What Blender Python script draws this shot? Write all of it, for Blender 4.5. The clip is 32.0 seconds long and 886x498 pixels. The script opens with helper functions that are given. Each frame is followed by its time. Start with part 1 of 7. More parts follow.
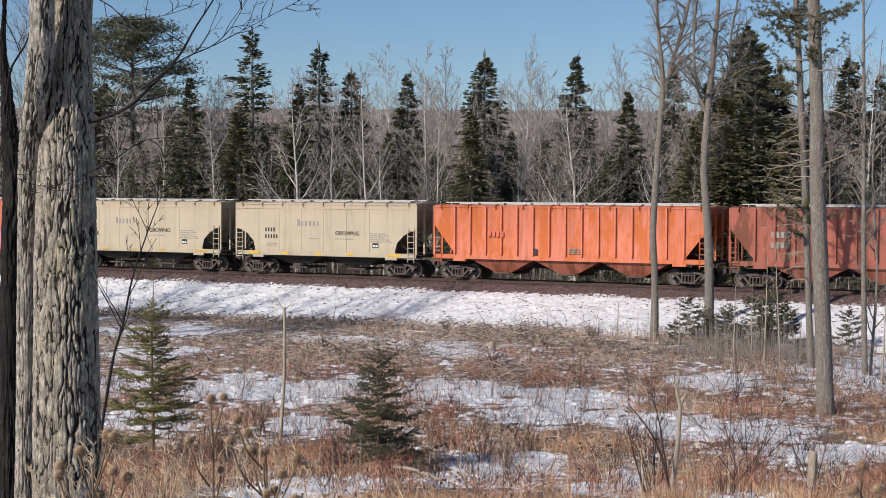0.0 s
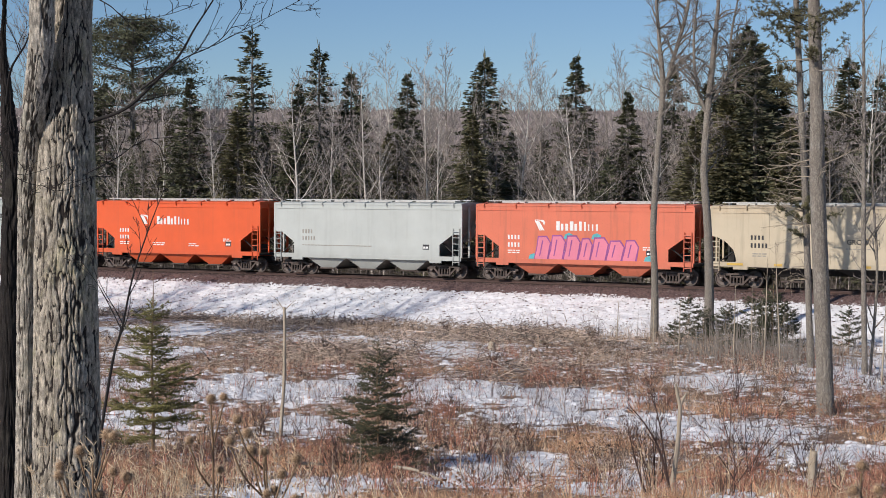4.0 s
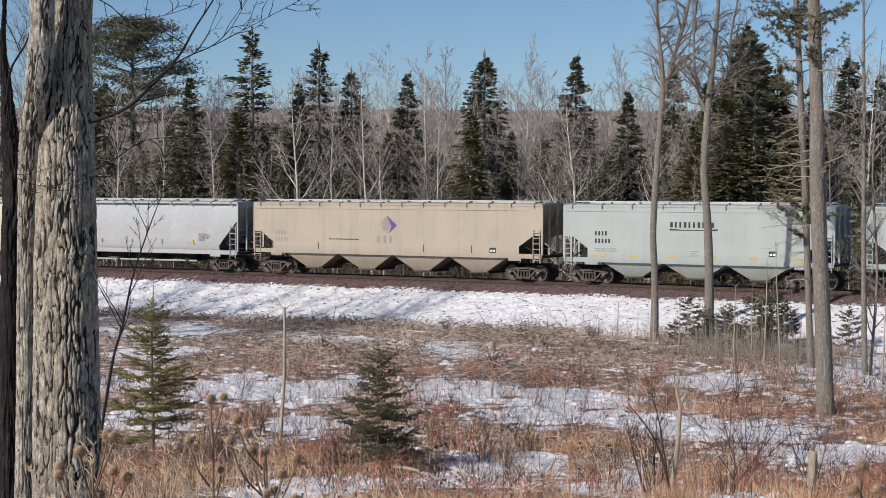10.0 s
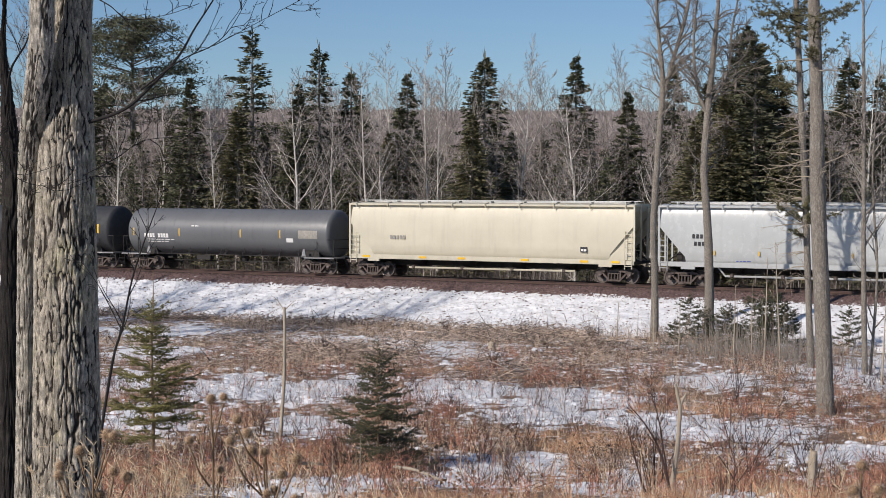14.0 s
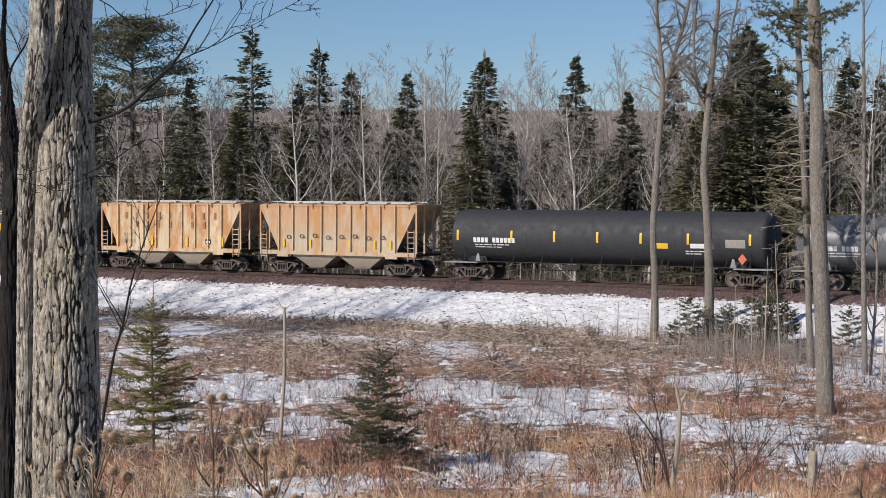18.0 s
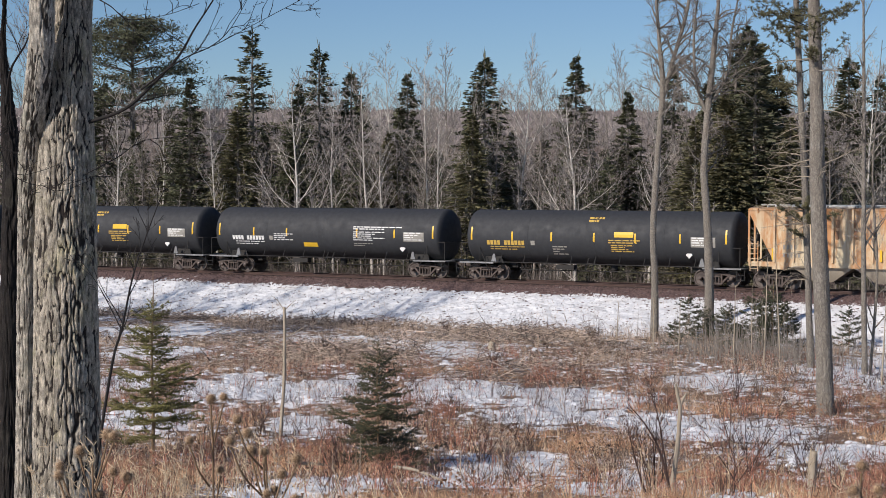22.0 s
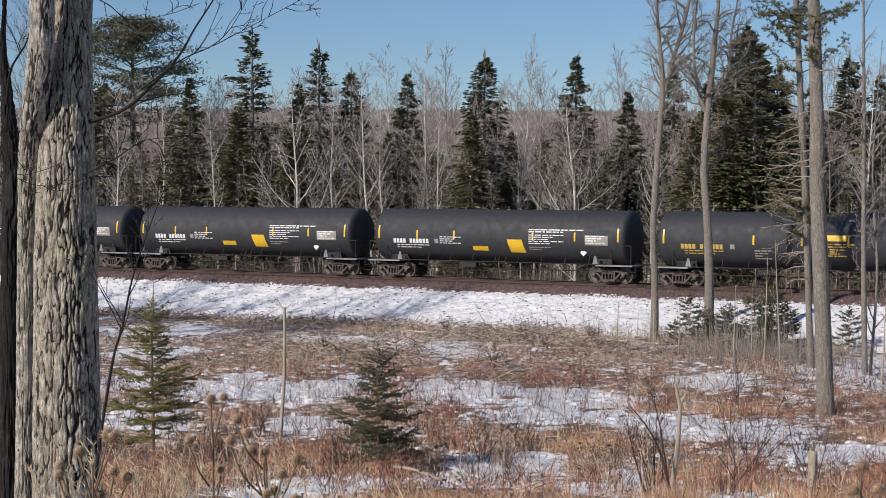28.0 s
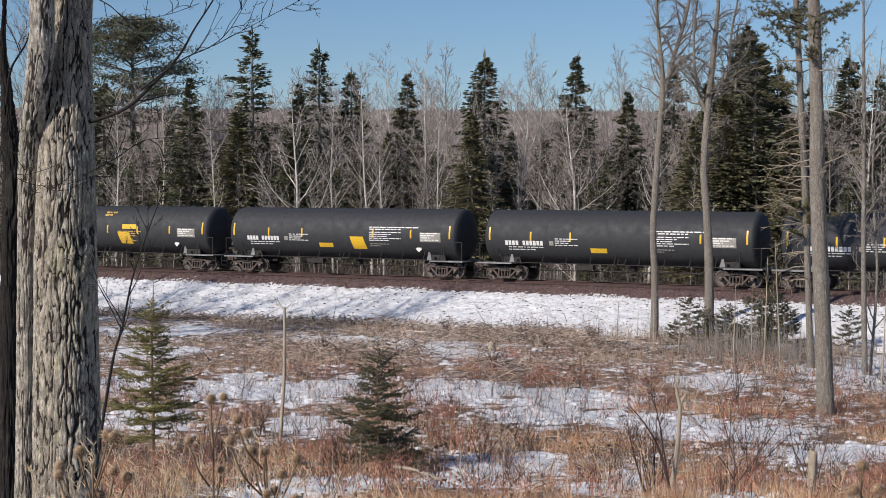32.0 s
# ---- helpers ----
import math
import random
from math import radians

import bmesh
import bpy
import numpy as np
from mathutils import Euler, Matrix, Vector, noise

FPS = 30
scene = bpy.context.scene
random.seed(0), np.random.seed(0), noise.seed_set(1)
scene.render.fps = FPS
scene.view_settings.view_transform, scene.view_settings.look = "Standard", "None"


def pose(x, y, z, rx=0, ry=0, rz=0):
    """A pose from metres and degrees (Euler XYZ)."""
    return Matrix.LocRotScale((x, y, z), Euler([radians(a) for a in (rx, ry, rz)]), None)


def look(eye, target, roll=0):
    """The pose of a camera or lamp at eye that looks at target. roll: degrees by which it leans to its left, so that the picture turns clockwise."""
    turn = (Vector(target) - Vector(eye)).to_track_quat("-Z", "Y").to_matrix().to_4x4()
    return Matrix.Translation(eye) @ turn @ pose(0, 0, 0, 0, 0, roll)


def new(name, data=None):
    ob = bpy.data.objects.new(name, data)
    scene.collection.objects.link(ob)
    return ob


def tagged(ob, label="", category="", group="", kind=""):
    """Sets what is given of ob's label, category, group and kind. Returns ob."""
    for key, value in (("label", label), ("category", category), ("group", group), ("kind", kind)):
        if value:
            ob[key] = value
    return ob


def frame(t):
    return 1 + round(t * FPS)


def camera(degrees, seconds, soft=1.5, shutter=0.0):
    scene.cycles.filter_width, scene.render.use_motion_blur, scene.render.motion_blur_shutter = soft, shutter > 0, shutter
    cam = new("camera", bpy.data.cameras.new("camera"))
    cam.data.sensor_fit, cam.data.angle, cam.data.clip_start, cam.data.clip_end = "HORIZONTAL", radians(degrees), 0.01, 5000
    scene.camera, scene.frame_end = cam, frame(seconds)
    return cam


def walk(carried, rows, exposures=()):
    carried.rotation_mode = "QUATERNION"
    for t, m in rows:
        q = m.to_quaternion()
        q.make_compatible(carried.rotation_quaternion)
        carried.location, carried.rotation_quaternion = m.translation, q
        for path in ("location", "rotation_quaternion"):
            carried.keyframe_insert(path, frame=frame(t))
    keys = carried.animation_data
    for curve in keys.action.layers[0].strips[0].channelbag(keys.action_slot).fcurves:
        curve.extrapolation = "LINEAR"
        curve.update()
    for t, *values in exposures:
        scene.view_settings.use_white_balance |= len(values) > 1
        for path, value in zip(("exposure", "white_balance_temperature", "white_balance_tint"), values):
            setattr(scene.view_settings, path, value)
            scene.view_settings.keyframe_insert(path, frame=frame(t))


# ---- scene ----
# The camera stands on a low rise and looks over a cleared field at a passing freight train.
EYE_Z = 4.87
cam = camera(29.99, 32.0, 0.5)
CAM_POSE = look((0, 0, EYE_Z), (0, 100, EYE_Z - 3.196), 0.295)
walk(cam, [(0.0, CAM_POSE), (32.0, CAM_POSE)], [(0.0, -0.2, 6620, 13), (32.0, -0.2, 6620, 13)])

# ---- world, sun ----
SUN_AZ, SUN_EL = radians(231), radians(33)      # clockwise from +y, height
world = bpy.data.worlds.new("world")
scene.world = world
world.use_nodes = True
_wn = world.node_tree
_sky = _wn.nodes.new("ShaderNodeTexSky")
_sky.sky_type, _sky.sun_disc = "NISHITA", False
_sky.sun_elevation, _sky.sun_rotation = SUN_EL, SUN_AZ
_sky.altitude, _sky.air_density, _sky.dust_density, _sky.ozone_density = 300, 1.0, 0.0, 7.0
_wn.links.new(_sky.outputs[0], _wn.nodes["Background"].inputs[0])
_wn.nodes["Background"].inputs[1].default_value = 0.1
_sun = bpy.data.lights.new("sun", "SUN")
_sun.energy, _sun.angle, _sun.color = 4.7, radians(0.53), (1.0, 0.94, 0.86)
sun = new("sun", _sun)
_to = Vector((math.sin(SUN_AZ) * math.cos(SUN_EL), math.cos(SUN_AZ) * math.cos(SUN_EL), math.sin(SUN_EL)))
sun.matrix_world = look(_to * 200, (0, 0, 0))

# ---- the plan ----
TRACK_Y, TURN = 99.08, 28.5                     # the track crosses the line of sight here, and comes nearer to the right
UX, UY = math.cos(radians(TURN)), -math.sin(radians(TURN))
rng = np.random.default_rng(7)


def across(x, y):
    """Distance from the track's middle line, negative on the camera's side."""
    return (y - TRACK_Y) * UX - x * UY


def on_track(s, q=0.0):
    """The place s metres along the track and q metres beyond its middle line."""
    return UX * s - UY * q, TRACK_Y + UY * s + UX * q


def wave(x, y, f, seed):
    """Smooth, repeatable unevenness, about -1 to 1."""
    a = np.sin(x * f * 1.00 + seed * 1.7 + 1.3 * np.sin(y * f * 0.63 + seed))
    b = np.sin(y * f * 1.13 + seed * 2.9 + 1.1 * np.sin(x * f * 0.71 - seed))
    c = np.sin((x + y) * f * 0.57 + seed * 0.6) * np.sin((x - y) * f * 0.83 + seed)
    return (a * b + c + 0.5 * np.sin(x * f * 2.3 + y * f * 1.9 + seed)) / 2.2


def ground_z(x, y):
    x, y = np.asarray(x, float), np.asarray(y, float)
    q = across(x, y)
    field = np.interp(y, [-300, -40, 0, 20, 36, 60, 85, 120], [6.0, 5.0, 3.25, 0.95, -1.22, -1.8, -2.3, -2.5])
    field = field + 0.10 * wave(x, y, 0.35, 1) + 0.07 * wave(x, y, 1.3, 2) + 0.05 * wave(x, y, 2.6, 16)
    field = field - 0.5 * np.clip((x - 14) / 10, 0, 1) * np.clip((y - 40) / 15, 0, 1)
    bank = np.interp(q, [-9.5, -8.3, -5.5, -3.0, -1.75, 1.75, 3.0, 6.5, 9], [-9, -2.2, -1.35, -0.55, -0.2, -0.2, -0.55, -1.5, -9])
    bank = bank + np.where(np.abs(q) > 3.2, 0.08 * wave(x, y, 0.9, 3) + 0.05 * wave(x, y, 2.3, 17), 0.0)
    rear = -1.3 + 0.25 * wave(x, y, 0.2, 5) + np.interp(y, [0, 260, 700, 1300, 2600], [0, 0, 24, 71, 50])
    side = np.clip((q - 2.0) / 3.0, 0, 1)
    low = field * (1 - side) + rear * side
    return np.maximum(low, bank)


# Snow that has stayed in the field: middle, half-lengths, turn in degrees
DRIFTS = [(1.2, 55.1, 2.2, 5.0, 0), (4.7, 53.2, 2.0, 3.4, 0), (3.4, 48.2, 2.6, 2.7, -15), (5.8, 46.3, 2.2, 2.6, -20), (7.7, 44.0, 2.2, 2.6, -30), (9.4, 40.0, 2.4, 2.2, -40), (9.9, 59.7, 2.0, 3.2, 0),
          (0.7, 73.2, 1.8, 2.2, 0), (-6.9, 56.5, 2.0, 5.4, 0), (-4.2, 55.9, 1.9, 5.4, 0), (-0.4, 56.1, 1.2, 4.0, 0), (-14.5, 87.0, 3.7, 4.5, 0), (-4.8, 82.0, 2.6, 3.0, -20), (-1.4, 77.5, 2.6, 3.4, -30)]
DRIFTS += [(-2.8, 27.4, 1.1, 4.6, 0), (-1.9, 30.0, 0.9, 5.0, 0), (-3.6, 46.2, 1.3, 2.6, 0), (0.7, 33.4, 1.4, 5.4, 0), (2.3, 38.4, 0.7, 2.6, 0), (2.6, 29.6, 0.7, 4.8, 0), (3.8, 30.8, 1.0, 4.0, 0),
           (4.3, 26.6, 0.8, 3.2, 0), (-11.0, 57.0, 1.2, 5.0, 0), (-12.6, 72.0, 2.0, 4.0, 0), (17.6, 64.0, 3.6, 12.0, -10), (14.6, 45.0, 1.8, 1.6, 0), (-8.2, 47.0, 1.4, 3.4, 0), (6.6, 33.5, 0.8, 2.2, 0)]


def snow_at(x, y):
    """1 where snow lies, 0 where grass and litter are bare."""
    x, y = np.asarray(x, float), np.asarray(y, float)
    q = across(x, y)
    best = np.full(x.shape, -1.0)
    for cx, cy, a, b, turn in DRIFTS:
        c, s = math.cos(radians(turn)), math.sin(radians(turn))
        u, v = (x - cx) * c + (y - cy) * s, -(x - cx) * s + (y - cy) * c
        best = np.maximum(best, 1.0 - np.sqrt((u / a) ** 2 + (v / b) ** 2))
    best = best + 0.34 * wave(x, y, 1.1, 8) + 0.30 * wave(x, y, 3.1, 9) + 0.22 * wave(x, y, 6.3, 19)
    bank = np.clip((-2.9 + 0.35 * wave(x, y, 0.8, 4) - q) / 0.25, 0, 1) * np.clip((q + 9.0 + 0.9 * wave(x, y, 0.5, 6)) / 0.8, 0, 1)
    far = np.clip((q - 4.5) / 1.5, 0, 1) * 0.35
    flecks = 0.27 + 0.16 * wave(x, y, 0.7, 13) + 0.16 * wave(x, y, 2.4, 14) + 0.12 * wave(x, y, 5.2, 15)
    return np.clip(np.maximum(np.maximum(np.clip(np.maximum(best * 2.6 + 0.25, flecks), 0, 1) * (q < -5), bank), far), 0, 1)


# ---- materials ----
def material(name):
    m = bpy.data.materials.new(name)
    m.use_nodes = True
    return m, m.node_tree, m.node_tree.nodes["Principled BSDF"]


def node(tree, kind, **sets):
    n = tree.nodes.new(kind)
    for key, value in sets.items():
        n.inputs[key.replace("_", " ")].default_value = value
    return n


def noise_of(tree, scale, detail=4.0, stretch=(1, 1, 1), rough=0.6, coords="Object"):
    tc = tree.nodes.new("ShaderNodeTexCoord")
    mp = tree.nodes.new("ShaderNodeMapping")
    mp.inputs["Scale"].default_value = stretch
    tex = node(tree, "ShaderNodeTexNoise", Scale=scale, Detail=detail, Roughness=rough)
    tree.links.new(tc.outputs[coords], mp.inputs["Vector"])
    tree.links.new(mp.outputs[0], tex.inputs["Vector"])
    return tex.outputs["Fac"]


def ramp(tree, fac, lo, hi, c0=(0, 0, 0, 1), c1=(1, 1, 1, 1)):
    r = tree.nodes.new("ShaderNodeValToRGB")
    r.color_ramp.elements[0].position, r.color_ramp.elements[1].position = lo, hi
    r.color_ramp.elements[0].color, r.color_ramp.elements[1].color = c0, c1
    tree.links.new(fac, r.inputs[0])
    return r.outputs["Color"]


def blend(tree, fac, a, b, mode="MIX"):
    m = tree.nodes.new("ShaderNodeMix")
    m.data_type, m.blend_type = "RGBA", mode
    for sock, value in ((m.inputs[0], fac), (m.inputs[6], a), (m.inputs[7], b)):
        if isinstance(value, bpy.types.NodeSocket):
            tree.links.new(value, sock)
        elif isinstance(value, tuple):
            sock.default_value = (*value[:3], 1)
        else:
            sock.default_value = value
    return m.outputs[2]


def bump(tree, bsdf, height, strength, distance):
    b = node(tree, "ShaderNodeBump", Strength=strength, Distance=distance)
    tree.links.new(height, b.inputs["Height"])
    tree.links.new(b.outputs[0], bsdf.inputs["Normal"])


def paint(name, col, dirt=(0.10, 0.08, 0.06), amount=0.35, streak=0.3, rust=0.0, rough=0.45, metal=0.0, low=0.6, rust_col=(0.16, 0.05, 0.02), top=None):
    """Weathered vehicle paint: blotches, run-down streaks, a tone change towards the bottom edge, rust where given."""
    m, t, b = material(name)
    big = ramp(t, noise_of(t, 0.9, 3), 0.35, 0.75)
    c = blend(t, ramp(t, noise_of(t, 0.5, 5, (1, 1, 1)), 0.3, 0.8), tuple(v * 0.88 for v in col), tuple(min(1, v * 1.06) for v in col))
    run = ramp(t, noise_of(t, 2.2, 5, (1.6, 1.6, 0.13)), 0.52, 0.80, (0, 0, 0, 1), (streak,) * 3 + (1,))
    c = blend(t, run, c, dirt)
    fine = ramp(t, noise_of(t, 14, 6), 0.55, 0.85, (0, 0, 0, 1), (amount,) * 3 + (1,))
    c = blend(t, fine, c, dirt)
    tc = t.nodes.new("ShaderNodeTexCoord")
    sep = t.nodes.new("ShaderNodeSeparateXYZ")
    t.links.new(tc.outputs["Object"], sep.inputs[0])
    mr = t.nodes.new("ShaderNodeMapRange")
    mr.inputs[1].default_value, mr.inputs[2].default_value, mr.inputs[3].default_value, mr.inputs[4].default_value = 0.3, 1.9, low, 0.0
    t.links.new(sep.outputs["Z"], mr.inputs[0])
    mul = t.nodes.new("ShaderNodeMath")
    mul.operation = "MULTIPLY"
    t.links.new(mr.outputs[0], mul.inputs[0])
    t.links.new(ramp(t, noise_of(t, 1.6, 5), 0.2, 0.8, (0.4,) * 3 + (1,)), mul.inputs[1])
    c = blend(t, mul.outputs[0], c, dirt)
    if rust:
        spot = ramp(t, noise_of(t, 1.1, 9, (1, 1, 0.28), 0.72), 0.50 - 0.06 * rust, 0.57, (0, 0, 0, 1), (0.9,) * 3 + (1,))
        c = blend(t, spot, c, rust_col)
    if top:
        wash = t.nodes.new("ShaderNodeMapRange")
        wash.inputs[1].default_value, wash.inputs[2].default_value = top[1], top[2]
        t.links.new(sep.outputs["Z"], wash.inputs[0])
        edge = t.nodes.new("ShaderNodeMath")
        edge.operation = "MULTIPLY"
        t.links.new(wash.outputs[0], edge.inputs[0])
        t.links.new(ramp(t, noise_of(t, 1.3, 8, (1.5, 1.5, 0.35), 0.7), 0.30, 0.68), edge.inputs[1])
        c = blend(t, edge.outputs[0], c, top[0])
    t.links.new(c, b.inputs["Base Color"])
    t.links.new(ramp(t, noise_of(t, 3.0, 4), 0.2, 0.9, (rough * 0.8,) * 3 + (1,), (min(1, rough * 1.35),) * 3 + (1,)), b.inputs["Roughness"])
    b.inputs["Metallic"].default_value = metal
    bump(t, b, noise_of(t, 0.8, 4), 0.12, 0.05)
    return m


def plain(name, col, rough=0.7, vary=0.15, scale=6.0, metal=0.0, relief=0.0, stretch=(1, 1, 1), random_obj=0.0, island=0.0):
    """One substance with two scales of variation."""
    m, t, b = material(name)
    lo, hi = tuple(v * (1 - vary) for v in col), tuple(min(1, v * (1 + vary)) for v in col)
    c = blend(t, ramp(t, noise_of(t, scale, 5, stretch), 0.3, 0.7), lo, hi)
    c = blend(t, ramp(t, noise_of(t, scale * 0.15, 3), 0.35, 0.7, (0, 0, 0, 1), (0.5,) * 3 + (1,)), c, tuple(v * (1 - vary) for v in lo))
    if random_obj or island:
        src = t.nodes.new("ShaderNodeNewGeometry" if island else "ShaderNodeObjectInfo")
        k = island or random_obj
        r = ramp(t, src.outputs["Random Per Island" if island else "Random"], 0, 1, (1 - k,) * 3 + (1,), (1 + k * 0.6,) * 3 + (1,))
        c = blend(t, 1.0, c, r, "MULTIPLY")
    t.links.new(c, b.inputs["Base Color"])
    b.inputs["Roughness"].default_value, b.inputs["Metallic"].default_value = rough, metal
    if relief:
        bump(t, b, noise_of(t, scale, 6, stretch), 0.8, relief)
    return m


def bark_material(name, plate, furrow, size, long=0.16, width=0.07, moss=None, relief=0.012, depth=1.0):
    """Bark in long braided ridges with dark furrows between them, lichen in blotches."""
    m, t, b = material(name)

    def ridges(scale, stretch, detail):
        sub = t.nodes.new("ShaderNodeMath")
        sub.operation, sub.inputs[1].default_value = "SUBTRACT", 0.5
        mag = t.nodes.new("ShaderNodeMath")
        mag.operation = "ABSOLUTE"
        t.links.new(noise_of(t, scale, detail, stretch, 0.55), sub.inputs[0])
        t.links.new(sub.outputs[0], mag.inputs[0])
        return mag.outputs[0]
    edge = ramp(t, ridges(size, (1, 1, long), 3.0), 0.0, width)
    cross = ramp(t, ridges(size * 1.3, (1, 1, 0.9), 2.0), 0.0, width * 0.45, (0.45,) * 3 + (1,))
    both = blend(t, 1.0, edge, cross, "MULTIPLY")
    c = blend(t, ramp(t, noise_of(t, size * 2.5, 6), 0.3, 0.7), tuple(v * 0.62 for v in plate), tuple(v * 1.2 for v in plate))
    if moss:
        c = blend(t, ramp(t, noise_of(t, 2.6, 8, (1, 1, 0.7), 0.75), 0.52, 0.68, (0, 0, 0, 1), (0.75,) * 3 + (1,)), c, moss)
    c = blend(t, ramp(t, both, 0.0, 1.0, (1 - depth,) * 3 + (1,)), furrow, c)
    t.links.new(c, b.inputs["Base Color"])
    b.inputs["Roughness"].default_value = 0.92
    mix = t.nodes.new("ShaderNodeMath")
    mix.operation = "MULTIPLY_ADD"
    mix.inputs[1].default_value = 0.4
    t.links.new(noise_of(t, size * 3, 5), mix.inputs[0])
    t.links.new(both, mix.inputs[2])
    bump(t, b, mix.outputs[0], 1.0, relief)
    return m


def plate_bark(name, plate, furrow, moss):
    """Bark whose plates and furrows are built; colour follows the furrows, with crease shade put in, and varies from
    plate to plate.
    """
    m, t, b = material(name)
    at = t.nodes.new("ShaderNodeAttribute")
    at.attribute_name = "ridge"
    tint = t.nodes.new("ShaderNodeAttribute")
    tint.attribute_name = "plate"
    c = blend(t, ramp(t, noise_of(t, 45, 6, (1, 1, 0.5), 0.7), 0.3, 0.7), tuple(v * 0.6 for v in plate), tuple(v * 1.25 for v in plate))
    c = blend(t, 1.0, c, ramp(t, noise_of(t, 95, 8, (1, 1, 0.14), 0.7), 0.34, 0.62, (0.60,) * 3 + (1,), (1.15,) * 3 + (1,)), "MULTIPLY")
    c = blend(t, 1.0, c, ramp(t, noise_of(t, 30, 7, (1, 1, 0.45), 0.7), 0.42, 0.56, (0.55,) * 3 + (1,), (1.12,) * 3 + (1,)), "MULTIPLY")
    c = blend(t, 1.0, c, ramp(t, tint.outputs["Fac"], 0, 1, (0.62,) * 3 + (1,), (1.25,) * 3 + (1,)), "MULTIPLY")
    c = blend(t, ramp(t, noise_of(t, 2.4, 9, (1, 1, 0.8), 0.75), 0.54, 0.70, (0, 0, 0, 1), (0.7,) * 3 + (1,)), c, moss)
    # furrow colour: dark inner bark, deepened by crease shade painted in
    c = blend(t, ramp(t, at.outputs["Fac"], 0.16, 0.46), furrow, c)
    t.links.new(c, b.inputs["Base Color"])
    b.inputs["Roughness"].default_value = 0.92
    bump(t, b, noise_of(t, 80, 9, (1, 1, 0.22), 0.78), 1.0, 0.022)
    return m


def ground_material():
    m, t, b = material("field_ground")
    at = t.nodes.new("ShaderNodeAttribute")
    at.attribute_name = "snow"
    bal = t.nodes.new("ShaderNodeAttribute")
    bal.attribute_name = "ballast"
    litter = blend(t, ramp(t, noise_of(t, 7.0, 8), 0.3, 0.7), (0.09, 0.055, 0.038), (0.32, 0.205, 0.135))
    litter = blend(t, ramp(t, noise_of(t, 0.45, 4), 0.4, 0.65), litter, (0.15, 0.11, 0.075))
    litter = blend(t, ramp(t, noise_of(t, 30.0, 4), 0.55, 0.7), litter, (0.42, 0.285, 0.18))
    stone = blend(t, ramp(t, noise_of(t, 11.0, 8), 0.35, 0.68), (0.06, 0.036, 0.033), (0.24, 0.155, 0.14))
    edge = t.nodes.new("ShaderNodeMath")
    edge.operation = "ADD"
    t.links.new(at.outputs["Fac"], edge.inputs[0])
    t.links.new(ramp(t, noise_of(t, 2.6, 9, (1, 1, 1), 0.72), 0.30, 0.70, (0,) * 3 + (1,), (1.1,) * 3 + (1,)), edge.inputs[1])
    off = t.nodes.new("ShaderNodeMath")
    off.operation = "SUBTRACT"
    off.inputs[1].default_value = 0.72
    t.links.new(edge.outputs[0], off.inputs[0])
    cover = ramp(t, off.outputs[0], 0.16, 0.30)
    snow = blend(t, ramp(t, noise_of(t, 2.0, 5), 0.3, 0.7), (0.72, 0.725, 0.745), (0.84, 0.84, 0.84))
    speck = ramp(t, noise_of(t, 9.0, 8, (1, 1, 1), 0.75), 0.60, 0.68, (0, 0, 0, 1), (0.75,) * 3 + (1,))
    snow = blend(t, speck, snow, (0.16, 0.12, 0.09))
    grime = ramp(t, noise_of(t, 0.8, 9, (1, 1, 1), 0.78), 0.50, 0.70, (0, 0, 0, 1), (0.5,) * 3 + (1,))
    snow = blend(t, grime, snow, (0.46, 0.41, 0.37))
    base = blend(t, bal.outputs["Fac"], litter, stone)
    c = blend(t, cover, base, snow)
    t.links.new(c, b.inputs["Base Color"])
    b.inputs["Roughness"].default_value = 0.85
    bump(t, b, noise_of(t, 1.5, 6, (1, 1, 1), 0.5), 1.0, 0.34)
    return m


M_GROUND = ground_material()
M_TRUCK = plain("grimy_cast_steel", (0.115, 0.088, 0.076), 0.75, 0.4, 5.0, 0.1, 0.01)
M_WHEEL = plain("worn_wheel_steel", (0.16, 0.13, 0.115), 0.5, 0.3, 4.0, 0.6)
M_RAIL = plain("rail_steel", (0.10, 0.06, 0.05), 0.55, 0.3, 3.0, 0.4)
M_TIE = plain("creosoted_sleeper", (0.07, 0.05, 0.042), 0.9, 0.3, 9.0, 0, 0.02, (1, 6, 6), 0.3)
M_DARK = plain("dark_underframe", (0.03, 0.028, 0.026), 0.8, 0.3, 4.0)
M_GALV = plain("galvanised_grating", (0.62, 0.62, 0.60), 0.45, 0.15, 8.0, 0.4)
M_WHITE = plain("white_decal", (0.78, 0.77, 0.74), 0.5, 0.12, 9.0)
M_YELLOW = plain("yellow_reflector", (0.82, 0.50, 0.03), 0.4, 0.10, 9.0)
M_GOLD = plain("gold_lettering", (0.62, 0.40, 0.08), 0.5, 0.12, 9.0)
M_INK = plain("black_lettering", (0.03, 0.03, 0.035), 0.6, 0.2, 9.0)
M_FADEINK = plain("worn_black_marks", (0.075, 0.065, 0.055), 0.8, 0.3, 9.0)
M_FADED = plain("faded_grey_lettering", (0.33, 0.31, 0.27), 0.7, 0.2, 9.0)
M_BLUEMARK = plain("blue_stencil", (0.06, 0.09, 0.34), 0.5, 0.1, 9.0)
M_PURPLE = plain("purple_mark", (0.12, 0.07, 0.28), 0.5, 0.1, 9.0)
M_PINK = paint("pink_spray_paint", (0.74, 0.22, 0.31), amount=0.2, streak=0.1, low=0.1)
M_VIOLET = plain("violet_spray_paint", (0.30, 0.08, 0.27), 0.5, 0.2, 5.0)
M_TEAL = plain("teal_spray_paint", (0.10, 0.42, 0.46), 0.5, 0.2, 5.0)
